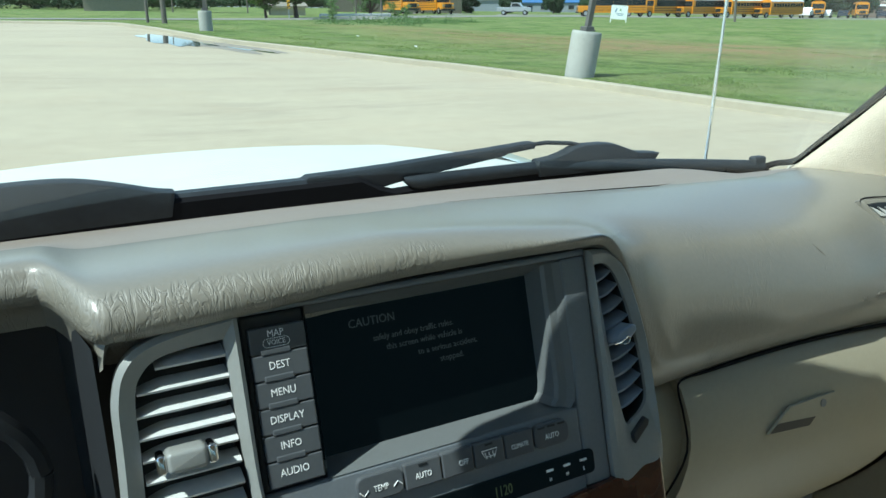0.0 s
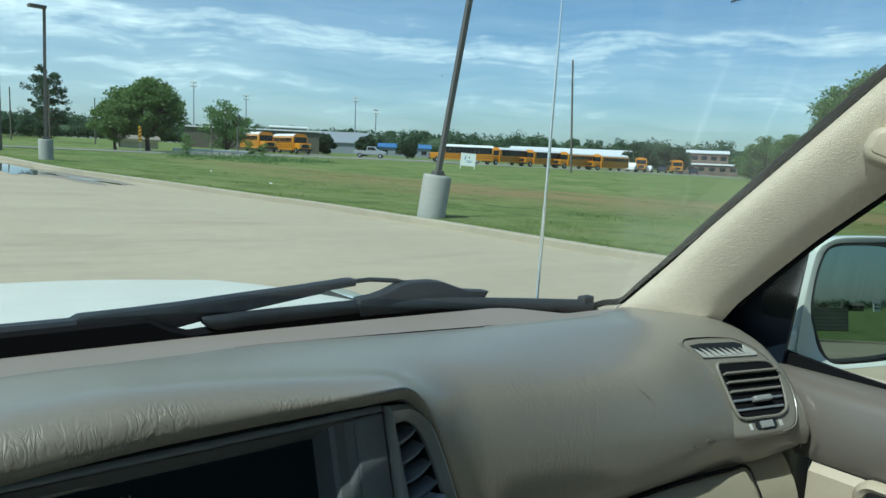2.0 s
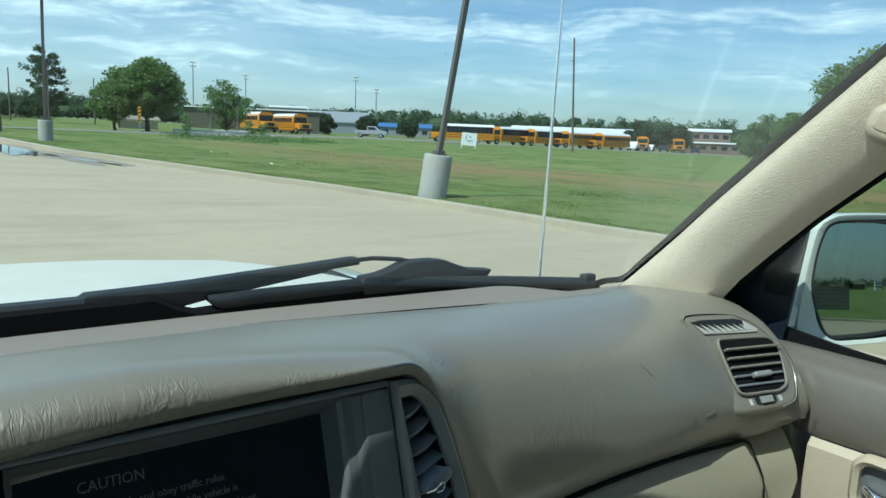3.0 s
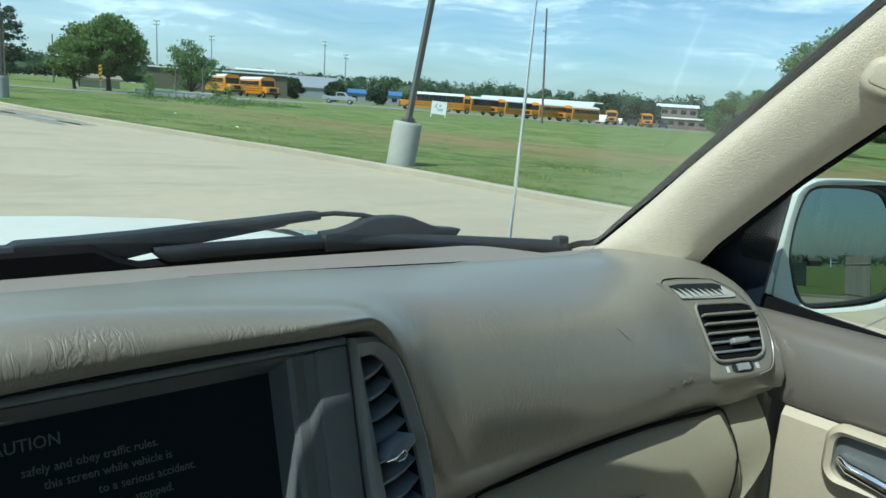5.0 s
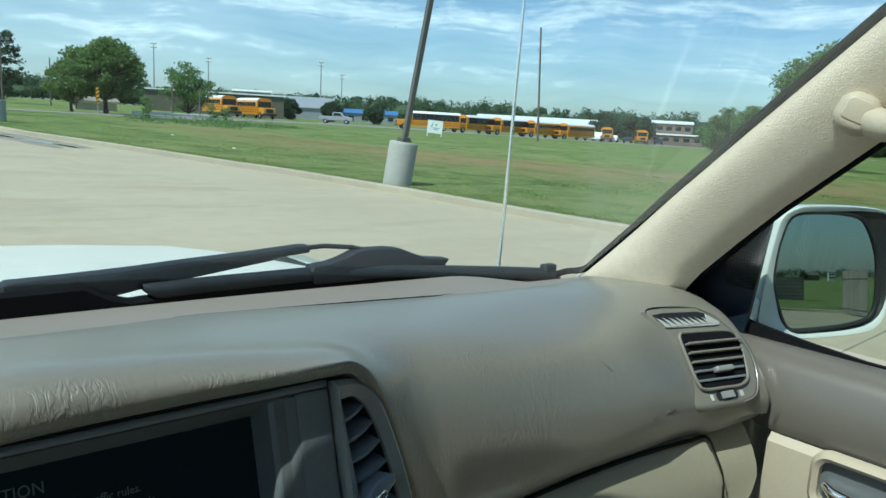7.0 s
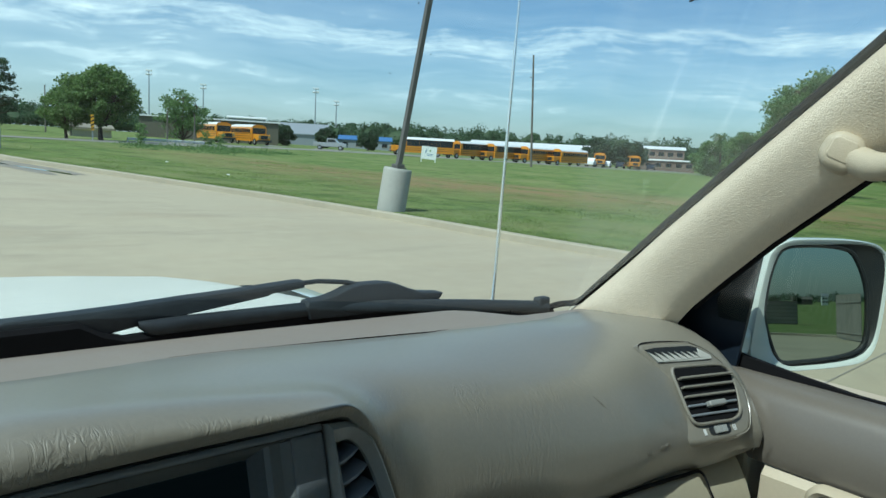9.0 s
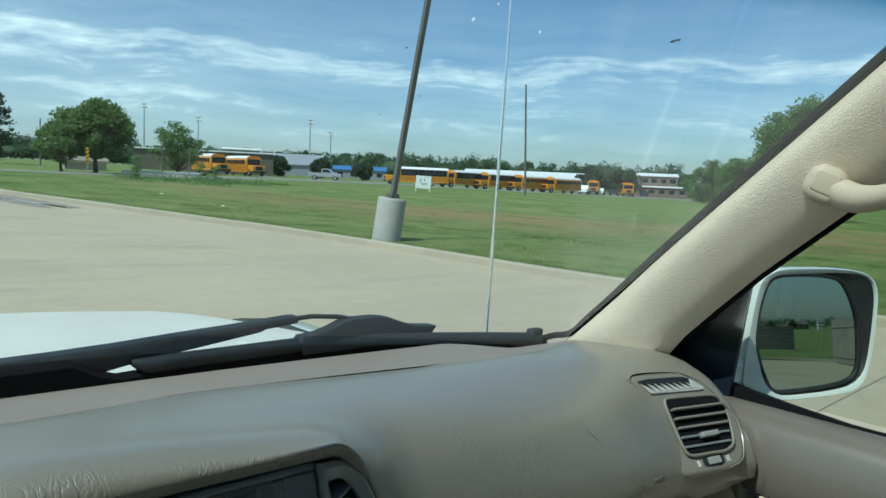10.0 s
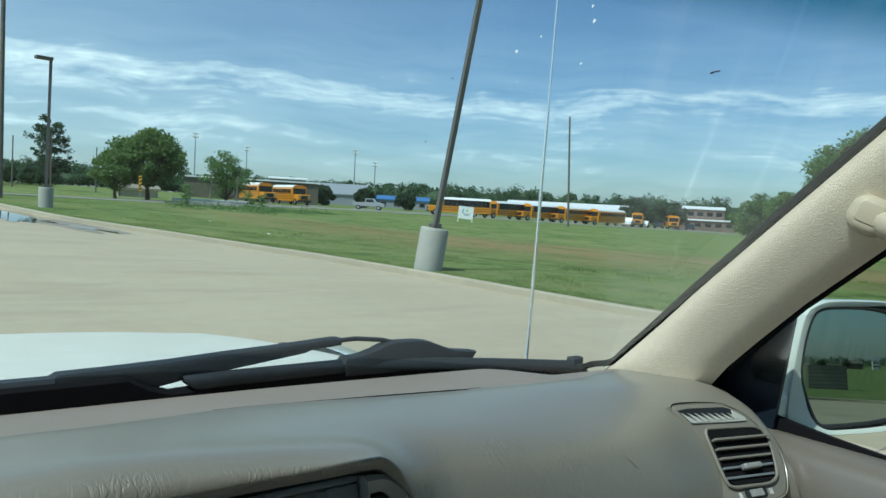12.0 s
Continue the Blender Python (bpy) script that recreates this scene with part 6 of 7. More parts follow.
bmesh.ops.translate(bm, vec=(0, 0.012, 0), verts=[v for v in res["geom"] if isinstance(v, bmesh.types.BMVert)])
bmesh.ops.recalc_face_normals(bm, faces=bm.faces)
glove = part("glove_box", bm, M_LOWER, car, "beige glove box lid", smooth=True)
bm = bmesh.new()
gap = [(0.500, 0.456, 1.10), (0.518, 0.448, 1.13), (0.540, 0.4500, 1.165), (0.5445, 0.463, 1.195), (0.5465, 0.473, 1.2105)]
gap += [(0.552 + 0.344 * k / 11, 0.4765, lid_z(0.552 + 0.344 * k / 11)) for k in range(12)]
gap += [(0.898, 0.466, 1.195), (0.896, 0.4510, 1.165), (0.880, 0.447, 1.12), (0.868, 0.460, 1.06)]
# radius grows along the top edge, painting the overhang's shade into the gap
tube(bm, spline(gap, 70), [0.0010 + 0.0011 * step(16, 24, k) * step(60, 52, k) for k in range(70)], 6)
part("lid_gap_and_shade", bm, M_SEAL, glove, "dark gap around the glove box lid, widened on top as painted overhang shade")
bm = bmesh.new()
LM = Matrix.Translation((0.688, 0.4475, 1.164)) @ pose(0, 0, 0, 79) @ Matrix.Diagonal((1.25, 1.25, 0.4, 1))
prism(bm, [(-0.040, -0.006), (0.005, -0.0105), (0.036, 0.010), (-0.0153, 0.010)], -0.006, 0.0012, LM, 0.0010)
latch = part("latch", bm, M_LOWER, glove, "grey glove box latch with a lock")
bm = bmesh.new()
prism(bm, [(-0.0385, -0.0058), (0.0045, -0.0100), (0.0125, -0.0045), (-0.0295, 0.000)], 0.0, 0.0018, LM)
part("latch_recess", bm, M_BLACK, latch)
bm = bmesh.new()
prism(bm, [(0.021 + 0.0032 * math.cos(a), 0.0042 + 0.0032 * math.sin(a)) for a in [2 * math.pi * k / 14 for k in range(14)]], 0.001, 0.0032, LM)
part("lock", bm, M_PANEL, latch)

# instrument cluster side and steering column cover, dark plastic deepened with painted recess shade
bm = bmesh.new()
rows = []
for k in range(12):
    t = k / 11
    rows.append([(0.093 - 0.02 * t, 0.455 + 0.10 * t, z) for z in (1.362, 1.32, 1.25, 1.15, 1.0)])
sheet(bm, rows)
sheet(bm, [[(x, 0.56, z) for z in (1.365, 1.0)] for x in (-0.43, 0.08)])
part("cluster_recess", bm, M_CLUSTER_SHADE, car, "dark instrument cluster recess, its shade put into the colour")
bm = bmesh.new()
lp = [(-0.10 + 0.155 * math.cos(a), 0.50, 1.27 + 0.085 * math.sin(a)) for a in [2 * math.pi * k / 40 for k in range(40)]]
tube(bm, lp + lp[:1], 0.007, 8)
part("cluster_ring", bm, M_CLUSTER_SHADE, car, smooth=True)
bm = bmesh.new()
box(bm, 0.08, 0.468, 0.47, 0.52, 0.75, 1.21, None, 0.01)
part("lower_console", bm, M_TRIM, car, "dark lower console")

# ---- pillar trim ----
def pillar_side(s):
    """The trim of one front pillar; s is 1 for the right, -1 for the left."""
    bm = bmesh.new()
    rows = []
    stations = [(1.300, 0.756, 0.993, 0.545, 1.020), (1.320, 0.734, 0.987, 0.565, 1.006), (1.333, 0.714, 0.982, 0.580, 0.999), (1.36, 0.681, 0.974, 0.556, 0.990), (1.40, 0.633, 0.962, 0.513, 0.977), (1.45, 0.575, 0.9465, 0.457, 0.961), (1.52, 0.490, 0.925, 0.370, 0.940), (1.60, 0.392, 0.900, 0.270, 0.916), (1.68, 0.294, 0.875, 0.170, 0.892), (1.76, 0.196, 0.850, 0.07, 0.868)]
    for zl, yl, xl, yr, xr in stations:
        foot = step(1.375, 1.325, zl)
        a = Vector((xl, yl, zl))
        b = Vector((xr, yr, zl))
        m1 = a.lerp(b, 0.25) + Vector((-0.014, -0.004, 0.010)) - Vector((0.006, 0.0, 0)) * foot
        m2 = a.lerp(b, 0.5) + Vector((-0.019, -0.006, 0.012)) - Vector((0.010, 0, 0)) * foot
        m3 = a.lerp(b, 0.8) + Vector((-0.013, -0.006, 0.004)) - Vector((0.006, 0, 0)) * foot
        back = [a + Vector((0.03, 0.02, 0))]
        row = [(p.x, p.y, p.z) for p in back + list(spline([a, m1, m2, m3, b], 17)) + [b + Vector((0.04, 0.02, 0))]]
        rows.append([(MID + s * (x - MID), y, z) for x, y, z in row])
    sheet(bm, rows)
    bmesh.ops.recalc_face_normals(bm, faces=bm.faces)
    for i, f in enumerate(bm.faces):
        f.material_index = 1 if i % 18 == 17 else 0
    trim = part("pillar_trim", bm, [M_PILLAR, M_NAVY], car, "cream grained pillar trim", smooth=True)
    bm = bmesh.new()
    foot_line = [(0.905, 0.772, 1.3185), (0.945, 0.770, 1.3175), (0.968, 0.762, 1.3190), (0.9795, 0.748, 1.3260)]
    line = spline(foot_line + [(xl + 0.003, yl + 0.008, zl + 0.001) for zl, yl, xl, yr, xr in stations[2:]], 60)
    tube(bm, [(MID + s * (q.x - MID), q.y, q.z) for q in line], 0.0045, 8)
    part("windshield_seal", bm, M_SEAL, trim, "black windshield seal", smooth=True)
    bm = bmesh.new()
    tube(bm, [(MID + s * (xr + 0.007 - MID), yr + 0.002, zl - 0.003) for zl, yl, xl, yr, xr in stations[3:]], 0.003, 8)
    part("door_seal", bm, M_SEAL, trim, "black door seal", smooth=True)
    return trim


pillar_side(1)
pillar_side(-1)
# grab handle on the right pillar
TO_EYE = Vector((-0.93, -0.36, 0.05)).normalized()
GX = Vector((0, 0, 1)).cross(TO_EYE).normalized()
GY = TO_EYE.cross(GX)
GM = Matrix(((GX.x, GY.x, TO_EYE.x, 0.902), (GX.y, GY.y, TO_EYE.y, 0.378), (GX.z, GY.z, TO_EYE.z, 1.5455), (0, 0, 0, 1))) @ pose(0, 0, 0, 0, 0, -22)
bm = bmesh.new()
prism(bm, rounded(-0.0175, 0.0185, -0.0190, 0.0165, 0.0145, 9), -0.030, 0.009, GM, 0.008, 5)
grab = part("grab_handle", bm, M_BEIGE, car, "beige grab handle on the pillar", smooth=True)
bm = bmesh.new()
line = spline([(0.912, 0.382, 1.5455), (0.905, 0.364, 1.537), (0.895, 0.345, 1.533), (0.884, 0.320, 1.537), (0.873, 0.286, 1.548), (0.865, 0.24, 1.570), (0.862, 0.19, 1.612), (0.866, 0.15, 1.64), (0.88, 0.13, 1.66)], 40)
tube(bm, line, [0.0135 - 0.0038 * step(0.15, 0.45, k / 39) + 0.004 * step(0.8, 0.97, k / 39) for k in range(40)], 16)
part("bar", bm, M_BEIGE, grab, smooth=True)
bm = bmesh.new()
prism(bm, rounded(-0.0112, 0.0112, -0.0102, 0.0102, 0.005, 5), 0.004, 0.0101, GM, 0.0015, 3)
part("screw_cover", bm, M_BEIGE, grab, smooth=True)
for k in range(14):
    bm = bmesh.new()
    c = Vector(line[22 + (k // 3)])
    off = TO_EYE * 0.0103 + Vector((0, 0, (k % 3 - 1) * 0.006))
    bmesh.ops.create_icosphere(bm, subdivisions=1, radius=0.0011, matrix=Matrix.Translation(c + off))
    part("grip_stud", bm, M_LOWER, grab)

# ---- right door ----
bm = bmesh.new()
rows = []
for k in range(40):
    y = 0.53 - 1.15 * k / 39
    fwd = step(0.45, 0.53, y)
    rows.append([(1.050, y, 1.270), (1.040, y, 1.2885), (1.028, y, 1.2905), (1.010, y, 1.285), (0.996 + 0.006 * fwd, y, 1.270), (0.988 + 0.010 * fwd, y, 1.240), (0.985 + 0.012 * fwd, y, 1.215), (0.990 + 0.01 * fwd, y, 1.203)])
sheet(bm, rows)
bmesh.ops.recalc_face_normals(bm, faces=bm.faces)
door = part("door", bm, M_DOORTOP, car, "front passenger door with brown upper trim", smooth=True)
bm = bmesh.new()
rows = []
for k in range(40):
    y = 0.452 - 1.07 * k / 39
    rows.append([(0.992, y, 1.2005), (0.984, y, 1.192), (0.982, y, 1.15), (0.988, y, 1.08), (0.995, y, 1.0), (1.0, y, 0.85)])
sheet(bm, rows)
lowp = part("lower_panel", bm, M_BEIGE, door, "beige lower door panel", smooth=True)
bm = bmesh.new()
HM = Matrix(((0, 0, -1, 0.982), (-1, 0, 0, 0.345), (0, 1, 0, 1.172), (0, 0, 0, 1)))
o_ring, i_ring = rounded(-0.056, 0.075, -0.030, 0.034, 0.018, 7), rounded(-0.046, 0.066, -0.021, 0.025, 0.012, 7)
m_ring = [((a + c) / 2, (b + d) / 2) for (a, b), (c, d) in zip(o_ring, i_ring)]
sheet(bm, [[HM @ Vector((u, v, w)) for u, v in q + q[:1]] for q, w in ((o_ring, -0.003), (o_ring, 0.006), (m_ring, 0.013), (i_ring, 0.009), (i_ring, 0.0))])
bmesh.ops.recalc_face_normals(bm, faces=bm.faces)
part("handle_surround", bm, M_BEIGE, lowp, smooth=True)
# shallow dark plate; its colour paints the shade of a deep handle recess
bm = bmesh.new()
prism(bm, rounded(-0.047, 0.067, -0.022, 0.024, 0.012, 6), -0.002, 0.0012, HM)
part("handle_recess_shade", bm, M_SURROUND, lowp)
bm = bmesh.new()
tube(bm, [HM @ Vector(p) for p in ((-0.040, -0.002, 0.004), (-0.028, -0.006, 0.010), (0.02, -0.012, 0.013), (0.062, -0.016, 0.010))], [0.005, 0.007, 0.008, 0.006], 12)
part("door_handle", bm, M_CHROME, lowp, "chrome inner door handle", smooth=True)
bm = bmesh.new()
box(bm, 0.99, 1.03, 0.47, 0.62, 0.80, 1.222, None, 0.006)
part("kick_panel", bm, M_LOWER, car, "olive-beige kick panel beside the dashboard")
# dark quarter panel between pillar and mirror
SIDEWAYS = Matrix(((0, 0, 1, 1.035), (1, 0, 0, 0), (0, 1, 0, 0), (0, 0, 0, 1)))
bm = bmesh.new()
prism(bm, [(0.72, 1.285), (0.517, 1.285), (0.503, 1.405), (0.500, 1.432), (0.512, 1.462), (0.60, 1.400), (0.70, 1.33)], -0.004, 0.004, SIDEWAYS, 0.002)
part("quarter_panel", bm, M_NAVY, door, "black corner panel behind the pillar")
bm = bmesh.new()
prism(bm, [(0.530, 1.280), (0.530, 1.3085), (0.515, 1.3040), (0.454, 1.2965), (0.385, 1.2905), (0.30, 1.2895), (-0.6, 1.2895), (-0.6, 1.280)], 0.006, 0.014, SIDEWAYS, 0.0015)
part("belt_seal", bm, M_SEAL, door, "black window belt seal")
bm = bmesh.new()
box(bm, 1.048, 1.16, -1.9, 0.80, 0.55, 1.245, None, 0.02)
part("outer_skin", bm, M_PAINT, door, "white painted door skin")

bm = bmesh.new()
rows = []
for k in range(13):
    z = 1.296 + 0.43 * k / 12
    x = 1.047 - 0.33 * (z - 1.296)
    y1 = min(0.545, 0.513 - 1.2 * (z - 1.40) + 0.02)
    rows.append([(x, -0.10 + (y1 + 0.10) * q / 4, z) for q in range(5)])
sheet(bm, rows)
pane = part("door_window", bm, M_SIDEGLASS, door, "lightly tinted door window glass", smooth=True)
pane.visible_shadow = False

# ---- door mirror ----
MA = radians(29)
MM = Matrix(((math.cos(MA), 0, -math.sin(MA), 1.12), (-math.sin(MA), 0, -math.cos(MA), 0.535), (0, 1, 0, 1.35), (0, 0, 0, 1))) @ pose(0, 0, 0, -5.85)
g_out = smooth_loop([(0.0330, 0.0754), (0.0537, 0.0780), (0.0875, 0.0786), (0.1132, 0.0762), (0.1290, 0.0712), (0.1401, 0.0572), (0.1499, 0.0363), (0.1554, 0.0138), (0.1573, -0.0253), (0.1540, -0.0465), (0.1440, -0.0562), (0.1285, -0.0613), (0.0944, -0.0668), (0.0438, -0.0706), (0.0321, -0.0690), (0.0234, -0.0601), (0.0124, -0.0358), (0.0055, -0.0102), (0.0062, 0.0116), (0.0114, 0.0408), (0.0210, 0.0664)], 60)
h_out = smooth_loop([(0.0045, 0.0690), (0.0165, 0.0800), (0.0325, 0.0870), (0.0617, 0.0894), (0.1126, 0.0898), (0.1562, 0.0862), (0.1774, 0.0765), (0.1840, 0.0578), (0.1830, 0.0276), (0.1760, -0.0254), (0.1669, -0.0566), (0.1508, -0.0716), (0.1206, -0.0776), (0.0780, -0.0812), (0.0402, -0.0826), (0.0149, -0.0770), (0.0007, -0.0715), (-0.0180, -0.0640), (-0.0150, -0.0248), (-0.0065, 0.0261)], 60)
cx, cy = 0.078, 0.005
bm = bmesh.new()
rings = []
for sc, w in ((0.985, 0.0068), (1.0, 0.004), (1.012, -0.005), (1.01, -0.03), (0.96, -0.06), (0.82, -0.085), (0.5, -0.10)):
    rings.append([MM @ Vector((cx + (u - cx) * sc, cy + (v - cy) * sc, w)) for u, v in h_out])
bez = []
for (gu, gv), (hu, hv) in zip(g_out, h_out):
    s = max(step(0.07, 0.15, gu), 0.55 * step(-0.03, -0.065, gv))
    a, b = Vector((cx + (gu - cx) * 1.04, cy + (gv - cy) * 1.04)), Vector((cx + (hu - cx) * 0.957, cy + (hv - cy) * 0.957))
    bez.append(a.lerp(b, s))
edge = [MM @ Vector((p.x, p.y, 0.003)) for p in bez]
lipw = [MM @ Vector((p.x * 0.3 + (cx + (u - cx) * 0.97) * 0.7, p.y * 0.3 + (cy + (v - cy) * 0.97) * 0.7, 0.006)) for p, (u, v) in zip(bez, h_out)]
sheet(bm, [r + r[:1] for r in [edge, lipw] + rings])
bm.faces.new([bm.verts.new(p) for p in rings[-1]])
bmesh.ops.recalc_face_normals(bm, faces=bm.faces)
mirror = part("side_mirror", bm, M_PAINT, car, "white door mirror", smooth=True)
bm = bmesh.new()
prism(bm, g_out, -0.004, 0.0, MM)
part("mirror_glass", bm, M_MIRROR, mirror, "mirror glass reflecting fence and grass")
bm = bmesh.new()
gl = [MM @ Vector((cx + (u - cx) * 1.02, cy + (v - cy) * 1.02, -0.003)) for u, v in g_out]
sheet(bm, [r + r[:1] for r in (edge, [MM @ Vector((p.x * 0.7 + (cx + (u - cx) * 1.02) * 0.3, p.y * 0.7 + (cy + (v - cy) * 1.02) * 0.3, 0.0)) for p, (u, v) in zip(bez, g_out)], gl)])
part("mirror_bezel", bm, M_BLACK, mirror, smooth=True)
bm = bmesh.new()
lp = [MM @ Vector((cx + (u - cx) * 1.022, cy + (v - cy) * 1.022, 0.001)) for u, v in g_out]
tube(bm, lp + lp[:1], 0.0028, 6)
part("mirror_rim", bm, M_BLACK, mirror, smooth=True)
bm = bmesh.new()
box(bm, 1.050, 1.135, 0.535, 0.60, 1.287, 1.322, None, 0.008)
part("mirror_foot", bm, M_PAINT, mirror)

# ---- bonnet, wings, cowl ----
bm = bmesh.new()
rows = []
for j in range(27):
    t = j / 26
    row = []
    for k in range(33):
        u = -1 + 2 * k / 32
        front = 2.06 - 0.10 * abs(u) ** 2 - 0.42 * abs(u) ** 7
        y = 0.93 + (front - 0.93) * t
        x = MID + u * (0.85 - 0.06 * t)
        z = 1.258 - 0.070 * t ** 2 - 0.048 * abs(u) ** 2.5 - 0.10 * step(0.86, 1.0, t) ** 2 - 0.03 * step(0.85, 1.0, abs(u)) + 0.012 * math.exp(-((abs(u) - 0.72) / 0.09) ** 2) * (1 - t * 0.5)
        row.append((x, y, z))
    rows.append(row)
sheet(bm, rows)
bmesh.ops.recalc_face_normals(bm, faces=bm.faces)
part("bonnet", bm, M_PAINT_DUSTY, car, "white bonnet with water specks", smooth=True)
for s in (-1, 1):
    bm = bmesh.new()
    rows = []
    for k in range(14):
        y = 0.62 + 1.45 * k / 13
        f = 0.25 * step(1.75, 2.07, y)
        rows.append([(MID + s * (a - f * 0.6), y, z) for a, z in ((0.80, 1.17 - f * 0.3), (0.86, 1.165 - f * 0.3), (0.915, 1.13 - f * 0.3), (0.945, 1.05 - f * 0.3), (0.955, 0.90), (0.955, 0.55))])
    sheet(bm, rows)
    part("wing", bm, M_PAINT, car, "white front wing", smooth=True)
bm = bmesh.new()
box(bm, MID - 0.75, MID + 0.75, 0.80, 0.95, 1.20, 1.245, None, 0.01)
part("cowl", bm, M_BLACK, car, "black cowl under the wipers")
bm = bmesh.new()
box(bm, MID - 0.88, MID + 0.88, 1.92, 2.10, 0.45, 1.05, None, 0.05, 3)
part("front_end", bm, M_PAINT, car)

# antenna on the right wing
bm = bmesh.new()
a0, a1 = Vector((0.974, 0.877, 1.20)), Vector((0.999, 0.876, 1.92))
tube(bm, [a0, a0.lerp(a1, 0.35)], 0.0029, 8)
tube(bm, [a0.lerp(a1, 0.35), a0.lerp(a1, 0.68)], 0.0024, 8)
tube(bm, [a0.lerp(a1, 0.68), a1], 0.0018, 8)
ant = part("antenna", bm, M_STEEL, car, "slim chrome telescopic antenna")
bm = bmesh.new()
tube(bm, [a0 - Vector((0, 0, 0.06)), a0 + Vector((0, 0, 0.012))], [0.014, 0.007], 10)
part("antenna_base", bm, M_BLACK, ant)

# black cowl screen along the windshield's foot
def wiper_y(x):
    return 0.815 - 0.05 * max(0.0, (x - 0.62) / 0.345) ** 1.3


def blade_top(x):
    return 1.3505 - 0.003 * step(0.50, 0.36, x) - 0.022 * max(0.0, (x - 0.62) / 0.345) ** 1.3


bm = bmesh.new()
rows = []
for k in range(70):
    x = -0.44 + 1.42 * k / 69
    z = blade_top(x) - 0.009 - 0.004 * step(0.47, 0.44, x) + 0.019 * step(0.412, 0.392, x)
    y = wiper_y(x) - 0.004
    rows.append([(x, y, z - 0.06), (x, y, z - 0.004), (x, y + 0.004, z), (x, y + 0.012, z), (x, y + 0.05, z - 0.05)])
sheet(bm, rows)
part("cowl_screen", bm, M_SEAL, car, "black cowl along the windshield foot", smooth=True)
# dried speck on the glass
bm = bmesh.new()
SP = Matrix.Translation((0.690, 0.410, 1.643)) @ Vector((-0.45, -0.6, 0.66)).to_track_quat("Z", "Y").to_matrix().to_4x4()
prism(bm, [(-0.0044, -0.0020), (-0.0022, -0.0014), (0.0, 0.0004), (0.0036, 0.0013), (0.0044, 0.0024), (0.0012, 0.0019), (-0.0014, 0.0008), (-0.0040, -0.0006)], 0, 0.0006, SP)
part("glass_speck", bm, M_BLACK, ws, "small dark speck on the glass")
for x, z, r, mm in ((0.5624, 1.6583, 0.0011, M_DRIED), (0.5262, 1.6367, 0.0010, M_DRIED), (0.579, 1.6362, 0.0008, M_DRIED), (0.5532, 1.6648, 0.0008, M_DRIED), (0.5351, 1.646, 0.0006, M_DRIED), (0.5106, 1.5781, 0.0004, M_BLACK), (0.5296, 1.5919, 0.0004, M_BLACK), (0.4961, 1.6174, 0.0004, M_BLACK)):
    bm = bmesh.new()
    u = (x - MID) / screen_half(z)
    at = Matrix.Translation((x, screen_y(u, z) - 0.002, z)) @ Vector((-0.2, -0.63, -0.77)).to_track_quat("Z", "Y").to_matrix().to_4x4()
    out = [(r * (1 + 0.35 * math.sin(2.3 * k + x * 90)) * math.cos(k * 0.698), 1.5 * r * (1 + 0.3 * math.cos(1.7 * k)) * math.sin(k * 0.698), 0) for k in range(9)]
    bm.faces.new([bm.verts.new(at @ Vector(p)) for p in out])
    part("glass_speck", bm, mm, ws, "small dried speck on the glass")

# ---- wipers ----
wip = tagged(empty("wiper"), "black windscreen wiper at rest")
wip.parent = car
bm = bmesh.new()
rows = []
for k in range(40):
    x = 0.436 + (0.968 - 0.436) * (k / 39) ** 1.5
    y = wiper_y(x)
    r = 0.0085 - 0.0055 * max(0.0, (0.456 - x) / 0.02) ** 2
    zc = blade_top(x) - r + 0.004
    rows.append([(x, y + r * math.cos(a), zc - 0.004 + r * math.sin(a)) for a in [2 * math.pi * q / 10 for q in range(11)]])
g = sheet(bm, rows)
part("blade", bm, M_RUBBER, wip, smooth=True)
bm = bmesh.new()
out = [(0.615, 1.347), (0.618, 1.3525), (0.640, 1.3545), (0.656, 1.3585), (0.672, 1.3645), (0.688, 1.367), (0.720, 1.3665), (0.738, 1.364), (0.757, 1.357), (0.778, 1.350), (0.815, 1.346), (0.80, 1.328), (0.62, 1.332)]
prism(bm, out, -0.010, 0.008, Matrix(((1, 0, 0, 0), (0, 0, -1, 0.812), (0, 1, 0, 0), (0, 0, 0, 1))), 0.003, 2)
part("blade_cover", bm, M_RUBBER, wip, "broad black blade cover", smooth=True)
bm = bmesh.new()
box(bm, 0.950, 0.972, -0.007, 0.007, 1.318, 1.3345, Matrix.Translation((0, 0.766, 0)), 0.003)
part("blade_tip", bm, M_RUBBER, wip)
bm = bmesh.new()
arm = [(0.18, 1.357), (0.319, 1.357), (0.325, 1.3605), (0.373, 1.3615), (0.426, 1.3635), (0.484, 1.367), (0.548, 1.370), (0.612, 1.374), (0.620, 1.3735), (0.620, 1.3655), (0.581, 1.3625), (0.575, 1.3600), (0.485, 1.3490), (0.449, 1.345), (0.408, 1.338), (0.30, 1.325), (0.18, 1.325)]
prism(bm, arm, -0.008, 0.008, Matrix(((1, 0, 0, 0), (0, 0, -1, 0.826), (0, 1, 0, 0), (0, 0, 0, 1))), 0.003, 2)
part("arm", bm, M_RUBBER, wip, smooth=True)
bm = bmesh.new()
tube(bm, [(0.605, 0.826, 1.3695), (0.640, 0.824, 1.3712), (0.675, 0.820, 1.368), (0.70, 0.815, 1.362)], 0.0028, 8)
part("arm_hook", bm, M_RUBBER, wip, smooth=True)
wip2 = tagged(empty("wiper"), "black windscreen wiper at rest")
wip2.parent = car
bm = bmesh.new()
rows = []
